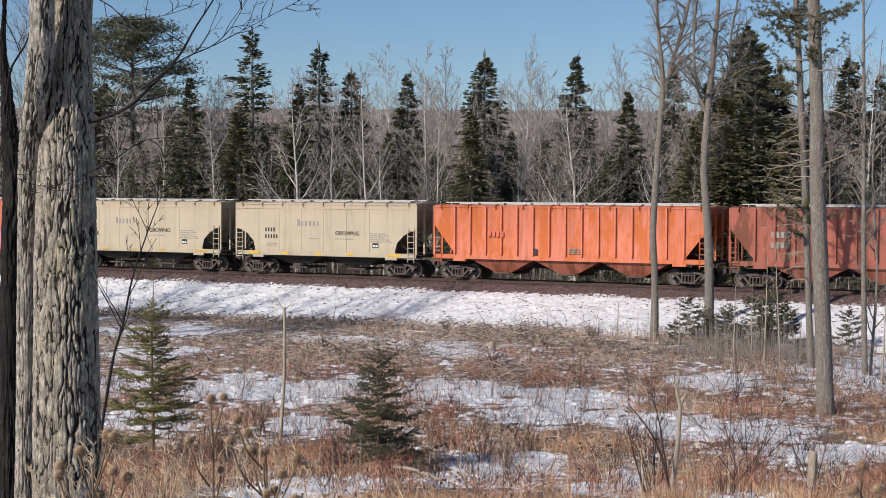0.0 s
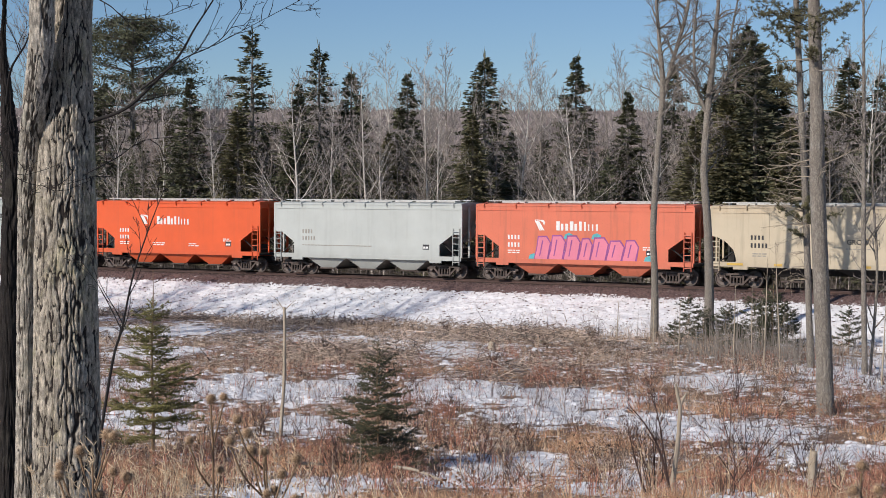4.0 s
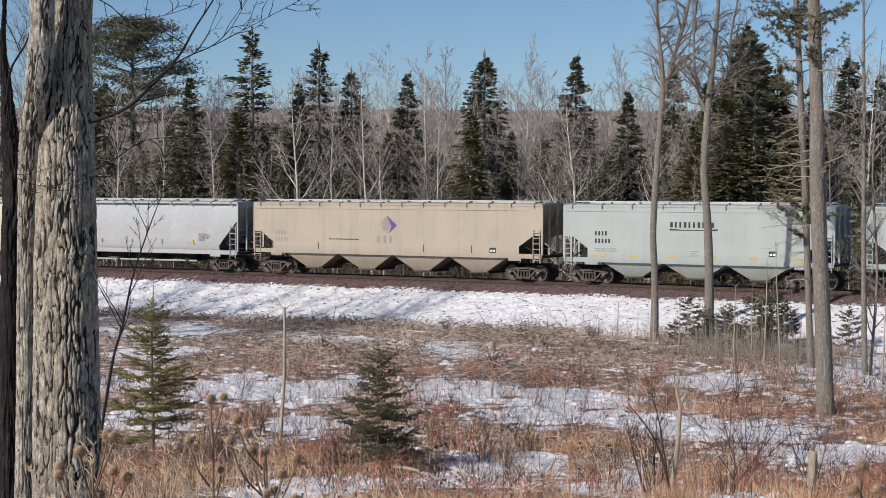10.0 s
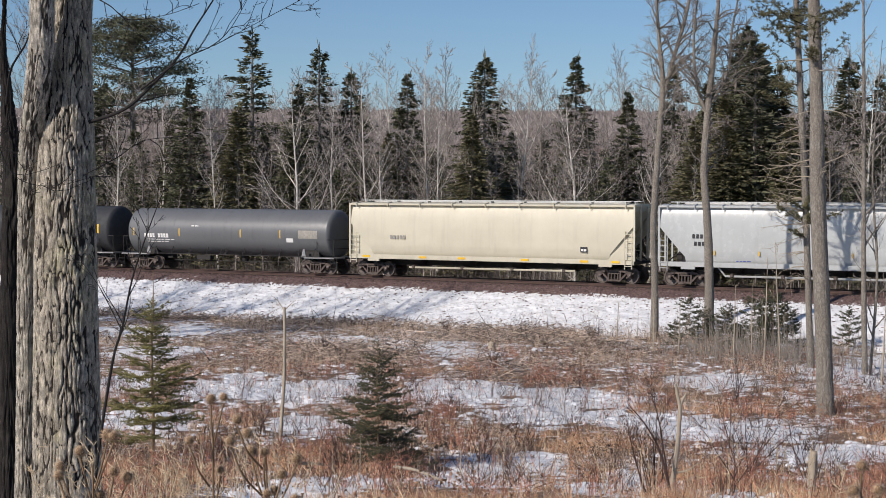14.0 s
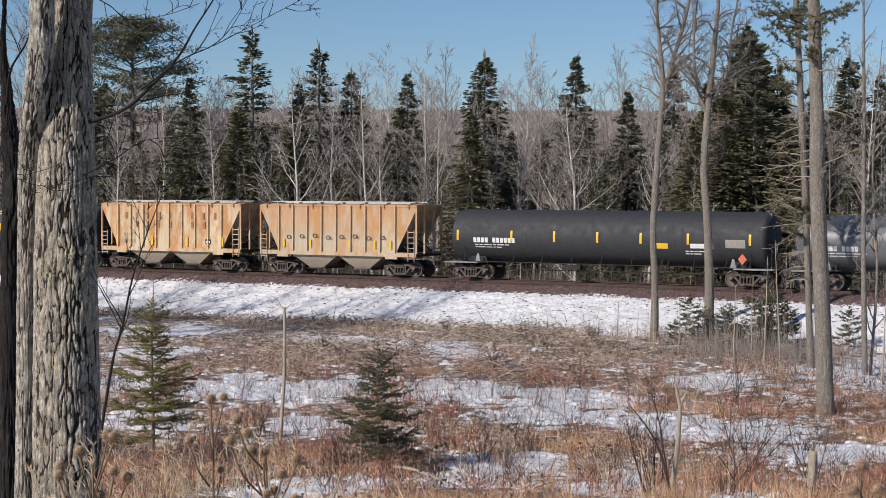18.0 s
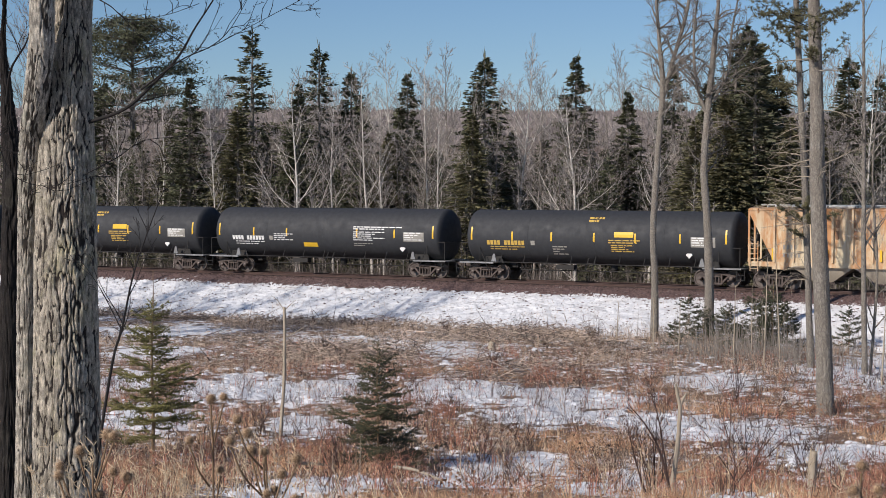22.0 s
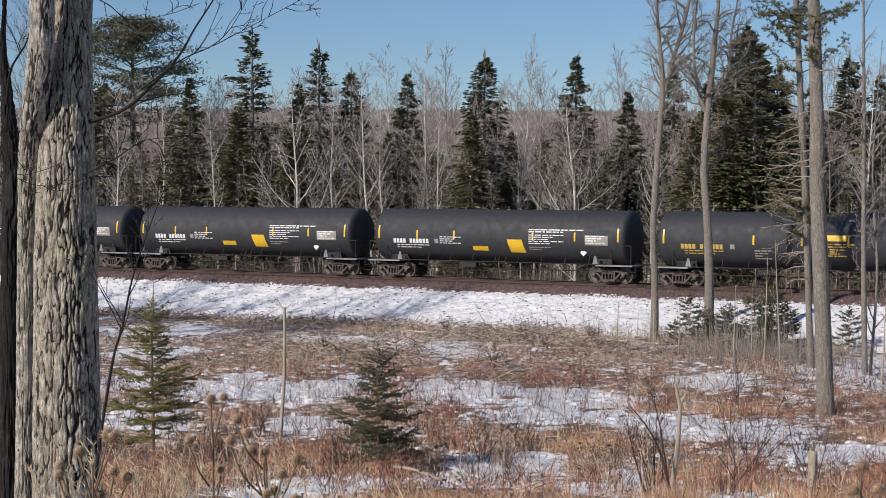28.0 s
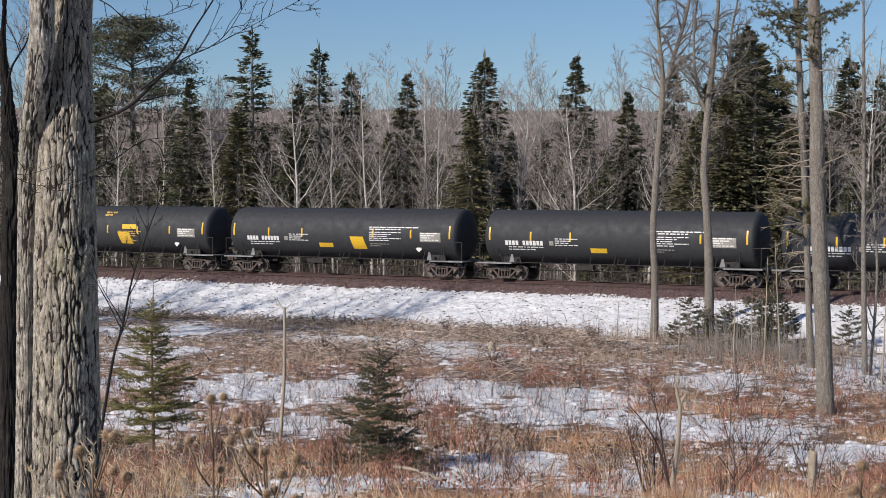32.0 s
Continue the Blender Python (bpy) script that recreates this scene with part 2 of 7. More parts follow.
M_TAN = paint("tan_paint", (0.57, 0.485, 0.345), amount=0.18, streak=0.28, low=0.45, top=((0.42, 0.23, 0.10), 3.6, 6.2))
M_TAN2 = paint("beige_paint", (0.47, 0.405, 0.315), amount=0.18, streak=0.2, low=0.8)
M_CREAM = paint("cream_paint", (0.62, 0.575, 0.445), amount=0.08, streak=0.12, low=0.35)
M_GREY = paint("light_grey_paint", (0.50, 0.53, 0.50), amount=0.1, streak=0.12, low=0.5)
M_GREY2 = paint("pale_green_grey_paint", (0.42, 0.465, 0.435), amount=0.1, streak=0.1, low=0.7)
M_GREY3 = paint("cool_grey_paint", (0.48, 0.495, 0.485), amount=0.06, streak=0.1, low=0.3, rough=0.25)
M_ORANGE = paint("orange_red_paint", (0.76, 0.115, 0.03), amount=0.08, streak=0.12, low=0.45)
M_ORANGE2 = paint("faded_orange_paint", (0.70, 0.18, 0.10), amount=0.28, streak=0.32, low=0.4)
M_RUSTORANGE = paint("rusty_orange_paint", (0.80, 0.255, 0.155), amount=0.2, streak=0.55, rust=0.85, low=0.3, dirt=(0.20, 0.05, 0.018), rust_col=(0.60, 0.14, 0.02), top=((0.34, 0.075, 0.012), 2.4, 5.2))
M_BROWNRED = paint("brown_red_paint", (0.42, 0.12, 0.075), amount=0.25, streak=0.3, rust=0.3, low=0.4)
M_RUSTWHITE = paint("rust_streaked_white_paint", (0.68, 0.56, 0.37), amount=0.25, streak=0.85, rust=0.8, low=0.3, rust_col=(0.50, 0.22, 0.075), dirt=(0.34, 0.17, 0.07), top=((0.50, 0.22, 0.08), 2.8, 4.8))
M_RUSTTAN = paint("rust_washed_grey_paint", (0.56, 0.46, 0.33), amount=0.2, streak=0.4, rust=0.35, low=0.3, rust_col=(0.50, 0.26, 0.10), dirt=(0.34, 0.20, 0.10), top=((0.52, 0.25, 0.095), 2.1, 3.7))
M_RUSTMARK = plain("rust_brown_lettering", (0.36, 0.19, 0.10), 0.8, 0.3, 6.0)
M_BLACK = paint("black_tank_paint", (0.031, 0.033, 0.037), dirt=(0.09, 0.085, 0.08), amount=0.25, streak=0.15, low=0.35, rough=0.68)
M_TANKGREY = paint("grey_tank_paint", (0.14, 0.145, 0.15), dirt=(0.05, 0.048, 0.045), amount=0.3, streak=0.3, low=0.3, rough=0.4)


# ---- mesh helpers ----
def part(name, bm, mat, parent=None, label=""):
    """Links a bmesh, or a mesh that several parts share, as one mesh object under its thing or part."""
    if isinstance(bm, bmesh.types.BMesh):
        me = bpy.data.meshes.new(name)
        bm.to_mesh(me)
        bm.free()
        me.materials.append(mat)
    else:
        me = bm
    ob = new(name, me)
    if parent is not None:
        ob.parent = parent
    if label:
        tagged(ob, label)
    return ob


def box(bm, x0, x1, y0, y1, z0, z1):
    v = [bm.verts.new(p) for p in ((x0, y0, z0), (x1, y0, z0), (x1, y1, z0), (x0, y1, z0), (x0, y0, z1), (x1, y0, z1), (x1, y1, z1), (x0, y1, z1))]
    for f in ((0, 3, 2, 1), (4, 5, 6, 7), (0, 1, 5, 4), (1, 2, 6, 5), (2, 3, 7, 6), (3, 0, 4, 7)):
        bm.faces.new([v[i] for i in f])


def prism(bm, pts, y0, y1):
    """A polygon in x and z, drawn out from y0 to y1."""
    a = [bm.verts.new((x, y0, z)) for x, z in pts]
    b = [bm.verts.new((x, y1, z)) for x, z in pts]
    bm.faces.new(a)
    bm.faces.new(b[::-1])
    for i in range(len(pts)):
        j = (i + 1) % len(pts)
        bm.faces.new((a[j], a[i], b[i], b[j]))


def prism_x(bm, pts, x0, x1):
    """A polygon in y and z, drawn out from x0 to x1."""
    a = [bm.verts.new((x0, y, z)) for y, z in pts]
    b = [bm.verts.new((x1, y, z)) for y, z in pts]
    bm.faces.new(a[::-1])
    bm.faces.new(b)
    for i in range(len(pts)):
        j = (i + 1) % len(pts)
        bm.faces.new((a[i], a[j], b[j], b[i]))


def rod(bm, p, q, r, n=6, r1=None):
    p, q = Vector(p), Vector(q)
    d = (q - p).normalized()
    e = d.orthogonal().normalized()
    f = d.cross(e)
    ring = []
    for c, rr in ((p, r), (q, r if r1 is None else r1)):
        ring.append([bm.verts.new(c + (e * math.cos(2 * math.pi * i / n) + f * math.sin(2 * math.pi * i / n)) * rr) for i in range(n)])
    for i in range(n):
        j = (i + 1) % n
        bm.faces.new((ring[0][i], ring[0][j], ring[1][j], ring[1][i]))
    bm.faces.new(ring[0][::-1])
    bm.faces.new(ring[1])


def lathe(bm, profile, n=24, axis="y", centre=(0, 0, 0)):
    """Turns (along, radius) pairs round an axis through centre."""
    rings = []
    for a, r in profile:
        ring = []
        for i in range(n):
            c, s = math.cos(2 * math.pi * i / n) * r, math.sin(2 * math.pi * i / n) * r
            p = {"y": (c, a, s), "x": (a, c, s), "z": (c, s, a)}[axis]
            ring.append(bm.verts.new(Vector(p) + Vector(centre)))
        rings.append(ring)
    for a, b in zip(rings, rings[1:]):
        for i in range(n):
            j = (i + 1) % n
            bm.faces.new((a[i], a[j], b[j], b[i]))
    for ring in (rings[0], rings[-1]):
        bm.faces.new(ring)
    bmesh.ops.recalc_face_normals(bm, faces=bm.faces[:])


def smooth(ob):
    for p in ob.data.polygons:
        p.use_smooth = True
    return ob


def empty(name, label, category, group=""):
    return tagged(new(name), label, category, group)


def sticks(P, Q, R0, R1, n=3):
    """Many tapered sticks at once: corners and faces."""
    P, Q = np.asarray(P, float), np.asarray(Q, float)
    k = len(P)
    R0, R1 = np.broadcast_to(R0, k), np.broadcast_to(R1, k)
    d = Q - P
    d = d / (np.linalg.norm(d, axis=1, keepdims=True) + 1e-9)
    ref = np.where(np.abs(d[:, 2:3]) > 0.9, [[1.0, 0, 0]], [[0, 0, 1.0]])
    e = np.cross(d, ref)
    e /= np.linalg.norm(e, axis=1, keepdims=True) + 1e-9
    f = np.cross(d, e)
    ang = 2 * np.pi * np.arange(n) / n
    ring = e[:, None, :] * np.cos(ang)[None, :, None] + f[:, None, :] * np.sin(ang)[None, :, None]
    V = np.concatenate([P[:, None, :] + ring * R0[:, None, None], Q[:, None, :] + ring * R1[:, None, None]], 1).reshape(-1, 3)
    base = (np.arange(k) * 2 * n)[:, None]
    i = np.arange(n)
    F = np.stack([base + i, base + (i + 1) % n, base + n + (i + 1) % n, base + n + i], 2).reshape(-1, 4)
    return V, F


def mesh_of(name, V, F, mat, soft=False):
    """A mesh from arrays of corners and equal-sided faces."""
    me = bpy.data.meshes.new(name)
    F = np.asarray(F, np.int32)
    me.vertices.add(len(V))
    me.vertices.foreach_set("co", np.asarray(V, np.float32).ravel())
    me.loops.add(F.size)
    me.loops.foreach_set("vertex_index", F.ravel())
    me.polygons.add(len(F))
    me.polygons.foreach_set("loop_start", np.arange(len(F), dtype=np.int32) * F.shape[1])
    me.update(calc_edges=True)
    if soft:
        me.polygons.foreach_set("use_smooth", np.ones(len(F), bool))
    me.materials.append(mat)
    return me


# ---- ground, track ----
def lines(a, b, step, far):
    mid = np.arange(a, b + 0.01, step)
    out = [b + 4 * 1.35 ** i for i in range(far)]
    return np.concatenate([[a - 4 * 1.35 ** i for i in range(far)][::-1], mid, out])


def build_ground():
    gx, gy = lines(-46, 42, 0.4, 21), lines(3, 132, 0.4, 21)
    X, Y = np.meshgrid(gx, gy)
    x, y = X.ravel(), Y.ravel()
    V = np.stack([x, y, ground_z(x, y)], 1)
    w = len(gx)
    i = (np.arange(len(gy) - 1)[:, None] * w + np.arange(w - 1)[None, :]).ravel()
    me = mesh_of("ground", V, np.stack([i, i + 1, i + 1 + w, i + w], 1), M_GROUND, True)
    q = across(x, y)
    near = (np.abs(x) < 60) & (y < 140)
    for name, val in (("snow", snow_at(x, y) * near), ("ballast", np.clip((3.6 - np.abs(q)) / 0.3, 0, 1))):
        me.attributes.new(name, "FLOAT", "POINT").data.foreach_set("value", val.astype(np.float32))
    tagged(new("ground", me), "brown winter field with patches of old snow", "field", kind="structure")


build_ground()


# ---- the train ----
M_PLATE = plain("dull_steel_plate", (0.30, 0.30, 0.30), 0.5, 0.35, 3.0, 0.3)
SHARED = {}


def shared(key, mat, draw, soft=False):
    """A mesh that is drawn once and used by many parts."""
    if key not in SHARED:
        bm = bmesh.new()
        draw(bm)
        me = bpy.data.meshes.new(key)
        bm.to_mesh(me)
        bm.free()
        me.materials.append(mat)
        if soft:
            for p in me.polygons:
                p.use_smooth = True
        SHARED[key] = me
    return SHARED[key]


def draw_wheelset(bm):
    for side in (-1, 1):
        prof = [(0.66, 0.05), (0.66, 0.15), (0.69, 0.16), (0.70, 0.36), (0.67, 0.38), (0.67, 0.47), (0.70, 0.485), (0.715, 0.457), (0.80, 0.45),
                (0.80, 0.39), (0.755, 0.37), (0.74, 0.17), (0.80, 0.14), (0.80, 0.05)]
        lathe(bm, [(a * side, r) for a, r in prof], 22, "y")
        lathe(bm, [(0.80 * side, 0.08), (1.06 * side, 0.08), (1.07 * side, 0.10), (1.16 * side, 0.10), (1.18 * side, 0.05)], 10, "y")
        for k in range(3):
            a = 2 * math.pi * k / 3
            rod(bm, (math.cos(a) * 0.05, 1.175 * side, math.sin(a) * 0.05), (math.cos(a) * 0.05, 1.20 * side, math.sin(a) * 0.05), 0.018, 5)
    rod(bm, (0, -0.7, 0), (0, 0.7, 0), 0.085, 10)


def bar(bm, p, q, t, y0, y1):
    """A flat bar of thickness t between two points in x and z."""
    d = Vector((q[0] - p[0], q[1] - p[1])).normalized()
    n = Vector((-d.y, d.x)) * t / 2
    prism(bm, [(p[0] - n.x, p[1] - n.y), (q[0] - n.x, q[1] - n.y), (q[0] + n.x, q[1] + n.y), (p[0] + n.x, p[1] + n.y)], y0, y1)


def draw_side_frame(bm, side):
    y0, y1 = sorted((side * 0.97, side * 1.13))
    for s in (-1, 1):
        bar(bm, (s * 1.14, 0.60), (s * 0.72, 0.68), 0.11, y0, y1)
        bar(bm, (s * 0.74, 0.69), (s * 0.30, 0.74), 0.12, y0, y1)
        bar(bm, (s * 0.74, 0.62), (s * 0.33, 0.20), 0.10, y0 + 0.01, y1 - 0.01)
        bar(bm, (s * 0.36, 0.18), (s * 0.36, 0.74), 0.09, y0 - 0.005, y1 + 0.005)
        box(bm, s * 0.89 - 0.13, s * 0.89 + 0.13, y0 - 0.01, y1 + 0.01, 0.50, 0.66)
    bar(bm, (-0.38, 0.20), (0.38, 0.20), 0.10, y0, y1)
    bar(bm, (-0.34, 0.74), (0.34, 0.74), 0.10, y0, y1)
    for i in range(3):
        lathe(bm, [(0.25, 0.055), (0.56, 0.055)], 8, "z", (-0.19 + i * 0.19, side * 1.05, 0))
    box(bm, -0.30, 0.30, y0, y1, 0.56, 0.64)
    bmesh.ops.recalc_face_normals(bm, faces=bm.faces[:])


def draw_bolster(bm):
    box(bm, -0.2, 0.2, -1.0, 1.0, 0.54, 0.74)
    box(bm, -0.35, 0.35, -0.45, 0.45, 0.6, 0.84)
    for s in (-1, 1):
        box(bm, s * 0.42, s * 0.46, -0.75, 0.75, 0.36, 0.46)


WHEELSETS = []


def truck(parent, x):
    """A three-piece freight truck: two side frames, a bolster and two turning wheelsets."""
    t = part("truck", shared("bolster", M_TRUCK, draw_bolster), None, parent, "grimy cast steel freight truck")
    t.location = (x, 0, 0)
    for s in (-1, 1):
        part("side_frame", shared("side_frame_%d" % s, M_TRUCK, lambda bm: draw_side_frame(bm, s)), None, t)
    for dx in (-0.89, 0.89):
        w = part("wheelset", shared("wheelset", M_WHEEL, draw_wheelset, False), None, t, "worn steel wheelset")
        w.matrix_parent_inverse = Matrix.Translation((dx, 0, 0.457))
        WHEELSETS.append(w)
    return t


def coupler(parent, x, s, reach):
    def draw(bm):
        box(bm, -0.1, reach - 0.18, -0.09, 0.09, 0.76, 0.96)
        prism(bm, [(reach - 0.2, 0.70), (reach + 0.04, 0.70), (reach + 0.04, 1.0), (reach - 0.2, 1.0)], -0.16, 0.16)
        box(bm, reach - 0.05, reach + 0.12, 0.04, 0.15, 0.72, 0.98)
        rod(bm, (0.05, -0.2, 0.75), (reach * 0.6, -0.26, 0.45), 0.03)
        rod(bm, (reach * 0.6, -0.26, 0.45), (reach + 0.02, -0.1, 0.62), 0.03)
    c = part("coupler", shared("coupler_%.2f" % reach, M_TRUCK, draw), None, parent, "rusty knuckle coupler with air hose")
    c.matrix_local = pose(x, 0, 0, 0, 0, 0 if s > 0 else 180)


def glyphs(parent, x, y, z, cols, w, h, mat, gap=0.35, name="lettering", rng_key=0, rows=1, pitch=None, fill=1.0):
    """Writing as plain bars, one a character, on a side that faces the camera. cols: bars a row; 0 in it leaves a space."""
    r = random.Random(rng_key * 7 + cols * 13 + rows)
    for j in range(rows):
        for i in range(cols):
            if r.random() > fill:
                continue
            bm = bmesh.new()
            x0, z0 = x + i * w * (1 + gap), z - j * (pitch or h * 1.6)
            box(bm, x0, x0 + w, y - 0.012, y + 0.004, z0, z0 + h)
            part(name, bm, mat, parent)


def text_mesh(body, size, mat, weight=0.0):
    """Flat letters with a little thickness, standing upright."""
    cu = bpy.data.curves.new("letters", "FONT")
    cu.body, cu.size, cu.extrude, cu.offset = body, size, 0.006, weight
    cu.resolution_u = 3
    ob = bpy.data.objects.new("letters", cu)
    scene.collection.objects.link(ob)
    bpy.context.view_layer.update()
    me = bpy.data.meshes.new_from_object(ob)
    bpy.data.objects.remove(ob)
    me.materials.clear()
    me.materials.append(mat)
    return me


def words(parent, body, x, y, z, size, mat, weight=0.0):
    ob = part("lettering", text_mesh(body, size, mat, weight), None, parent)
    ob.matrix_local = pose(x, y, z, 90, 0, 0)
    return ob


def panel(parent, name, pts, y, mat, thick=0.01, label=""):
    """A flat mark or plate on the side: corners in x and z."""
    bm = bmesh.new()
    prism(bm, pts, y - thick, y + 0.004)
    bmesh.ops.recalc_face_normals(bm, faces=bm.faces[:])
    return part(name, bm, mat, parent, label)


def rect(x0, x1, z0, z1):
    return [(x0, z0), (x1, z0), (x1, z1), (x0, z1)]


def ladder(parent, x, y, z0, z1, w, n, mat, r=0.022):
    bm = bmesh.new()
    for dx in (0, w):
        rod(bm, (x + dx, y, z0), (x + dx, y, z1), r * 1.3, 5)
    for i in range(n):
        z = z0 + (z1 - z0) * (i + 0.5) / n
        rod(bm, (x, y, z), (x + w, y, z), r, 5)
    return part("ladder", bm, mat, parent)


def hopper_car(label, a, b, mat, style="trim", bays=3, ribs=0, frame_mat=None, zs=1.18, zt=4.30, w=1.58, roof_mat=None, brackets=10, bay_mat=None, reach=0.62, cut=3.15, seams=False, group="hopper cars of the train"):
    """A covered hopper car from a to b along the train. style: how the side is cut back over the trucks."""
    L = b - a
    h = L / 2
    car = empty("hopper_car", label, "hopper car", group)
    fm = frame_mat or mat
    bay_mat = bay_mat or mat
    side = {}
    # side sheets, cut back at the lower corners
    if style == "trim":
        c = [(-h, 2.62), (-h + 0.55, 2.62), (-h + 1.45, 2.0), (-h + 1.45, zs)]
    elif style == "round":
        c = [(-h, 2.80), (-h + 0.35, 2.75), (-h + 0.85, 2.50), (-h + 1.30, 2.05), (-h + 1.45, 1.55), (-h + 1.40, zs)]
    elif style == "big":
        c = [(-h, cut), (-h + 0.08, cut - 0.05), (-h + 1.3, 1.62), (-h + 1.3, zs)]
    else:                                           # "tube": the slope sheet reaches the side
        c = [(-h, 3.3), (-h + 0.12, 3.15), (-h + 1.5, 1.62), (-h + 1.5, zs)]
    outline = c + [(-x, z) for x, z in c[::-1]] + [(h, zt), (-h, zt)]
    for s in (-1, 1):
        bm = bmesh.new()
        if style == "tube":
            # bulging side: the same outline on a curved sheet
            zs_list = np.linspace(zs, zt, 19)
            rows = []
            for z in zs_list:
                x0 = -h if z >= 3.3 else float(np.interp(z, [zs, 1.62, 3.15, 3.3], [-h + 1.5, -h + 1.5, -h + 0.12, -h]))
                y = float(np.interp(z, [1.3, 1.6, 2.0, 2.6, 3.1, 3.6, 4.0, 4.4], [1.38, 1.48, 1.555, 1.58, 1.575, 1.535, 1.47, 1.36]))
                rows.append([bm.verts.new(q) for q in ((x0, s * y, z), (-x0, s * y, z), (-x0, s * (y - 0.05), z), (x0, s * (y - 0.05), z))])
            for u, v in zip(rows, rows[1:]):
                for i in range(4):
                    j = (i + 1) % 4
                    bm.faces.new((u[i], u[j], v[j], v[i]))
            bm.faces.new(rows[0])
            bm.faces.new(rows[-1])
            bmesh.ops.recalc_face_normals(bm, faces=bm.faces[:])
        else:
            prism(bm, outline, s * w, s * (w - 0.05))
            bmesh.ops.recalc_face_normals(bm, faces=bm.faces[:])
        sheet = part("side_sheet", bm, mat, car)
        if style == "tube":
            smooth(sheet).data.set_sharp_from_angle(angle=radians(35))
        if ribs:
            rib = shared("rib_%s_%.2f" % (mat.name, zt), mat, lambda m: (box(m, -0.045, 0.045, -0.05, 0.08, zs + 0.06, zt - 0.02), box(m, -0.11, 0.11, -0.05, -0.03, zs + 0.06, zt - 0.02)))
            x0 = h - (1.42 if style == "big" else 0.3)
            for i in range(ribs):
                r = part("side_post", rib, None, sheet)
                r.matrix_local = pose(-x0 + 2 * x0 * i / (ribs - 1), s * (w + 0.04), 0, 0, 0, 0 if s > 0 else 180)
        elif style in ("trim", "round"):
            bm = bmesh.new()
            box(bm, -h + 0.06, h - 0.06, s * w - 0.03, s * w + 0.03, zt - 0.36, zt - 0.32)
            part("chord", bm, mat, sheet)
            seam = shared("seam_%s" % mat.name, mat, lambda m: box(m, -0.02, 0.02, -0.012, 0.012, zs + 0.1, zt - 0.4))
            for i in range(1, 6 if seams else 1):
                r = part("seam", seam, None, sheet)
                r.location = (-h + 1.6 + (L - 3.2) * i / 6, s * (w + 0.004), 0)
    # tapered hold between the sheets
    bm = bmesh.new()
    wi = w - (0.055 if style != "tube" else 0.24)
    prism(bm, [(-h + 0.12, zt), (-h + 0.12, zt - 0.35), (-h + 2.3, zs), (h - 2.3, zs), (h - 0.12, zt - 0.35), (h - 0.12, zt)], -wi, wi)
    bmesh.ops.recalc_face_normals(bm, faces=bm.faces[:])
    part("hold", bm, mat, car)
    # arched roof with eave, hatch and walkways
    bm = bmesh.new()
    prism_x(bm, [(-w - 0.03, zt - 0.10), (-w - 0.03, zt), (-1.15, zt + 0.05), (-0.5, zt + 0.08), (0.5, zt + 0.08), (1.15, zt + 0.05), (w + 0.03, zt), (w + 0.03, zt - 0.10)], -h - 0.02, h + 0.02)
    part("roof", bm, roof_mat or mat, car)
    bm = bmesh.new()
    box(bm, -h + 1.0, h - 1.0, -0.28, 0.28, zt + 0.08, zt + 0.16)
    part("roof_hatch", bm, M_GALV, car)
    for s in (-1, 1):
        bm = bmesh.new()
        box(bm, -h + 0.45, h - 0.45, s * 0.72 - 0.22, s * 0.72 + 0.22, zt + 0.17, zt + 0.215)
        for i in range(brackets):
            x = -h + 0.8 + (L - 1.6) * i / (brackets - 1)
            box(bm, x - 0.02, x + 0.02, s * 0.72 - 0.2, s * 0.72 + 0.2, zt + 0.05, zt + 0.17)
        part("running_board", bm, M_GALV, car, "galvanised roof walkway")
    tick = shared("bracket_%s_%.2f" % (mat.name, zt), mat, lambda m: prism_x(m, [(-w - 0.03, zt - 0.24), (-w - 0.12, zt - 0.04), (-w - 0.12, zt + 0.02), (-1.2, zt + 0.12), (-1.2, zt + 0.05), (-w - 0.03, zt)], -0.03, 0.03))
    for i in range(brackets):
        t = part("roof_bracket", tick, None, car)
        t.location = (-h + 0.5 + (L - 1.0) * i / (brackets - 1), 0, 0)
    # side sills, centre sill, end platforms
    for s in (-1, 1):
        bm = bmesh.new()
        box(bm, -h, h, s * w - 0.04, s * w + 0.045, zs - 0.20, zs + 0.06)
        box(bm, -h + 1.3, -h + 2.1, s * w - 0.05, s * w + 0.05, zs - 0.34, zs - 0.15)
        box(bm, h - 2.1, h - 1.3, s * w - 0.05, s * w + 0.05, zs - 0.34, zs - 0.15)
        part("side_sill", bm, fm, car)
    bm = bmesh.new()
    box(bm, -h + 0.1, h - 0.1, -0.2, 0.2, 0.72, 1.0)
    part("centre_sill", bm, M_DARK, car)
    for s in (-1, 1):
        e = s * h
        bm = bmesh.new()
        box(bm, min(e, e - s * 2.4), max(e, e - s * 2.4), -w + 0.05, w - 0.05, zs - 0.16, zs - 0.04)
        part("end_platform", bm, M_DARK, car)
        for y in (-w + 0.04, -0.55, 0.55, w - 0.04):
            bm = bmesh.new()
            box(bm, e - 0.05, e + 0.05, y - 0.05, y + 0.05, zs, zt - 0.05)
            part("end_post", bm, fm, car)
        bm = bmesh.new()
        rod(bm, (e - s * 0.35, -w + 0.3, zs), (e - s * 1.55, -w + 0.3, 2.2), 0.04, 5)
        rod(bm, (e - s * 0.35, w - 0.3, zs), (e - s * 1.55, w - 0.3, 2.2), 0.04, 5)
        box(bm, e - s * 0.9 - 0.25, e - s * 0.9 + 0.25, -0.5, 0.5, zs, zs + 0.5)
        part("brake_gear", bm, M_DARK, car)
        coupler(car, e, s, reach)
        truck(car, s * (h - 1.35))
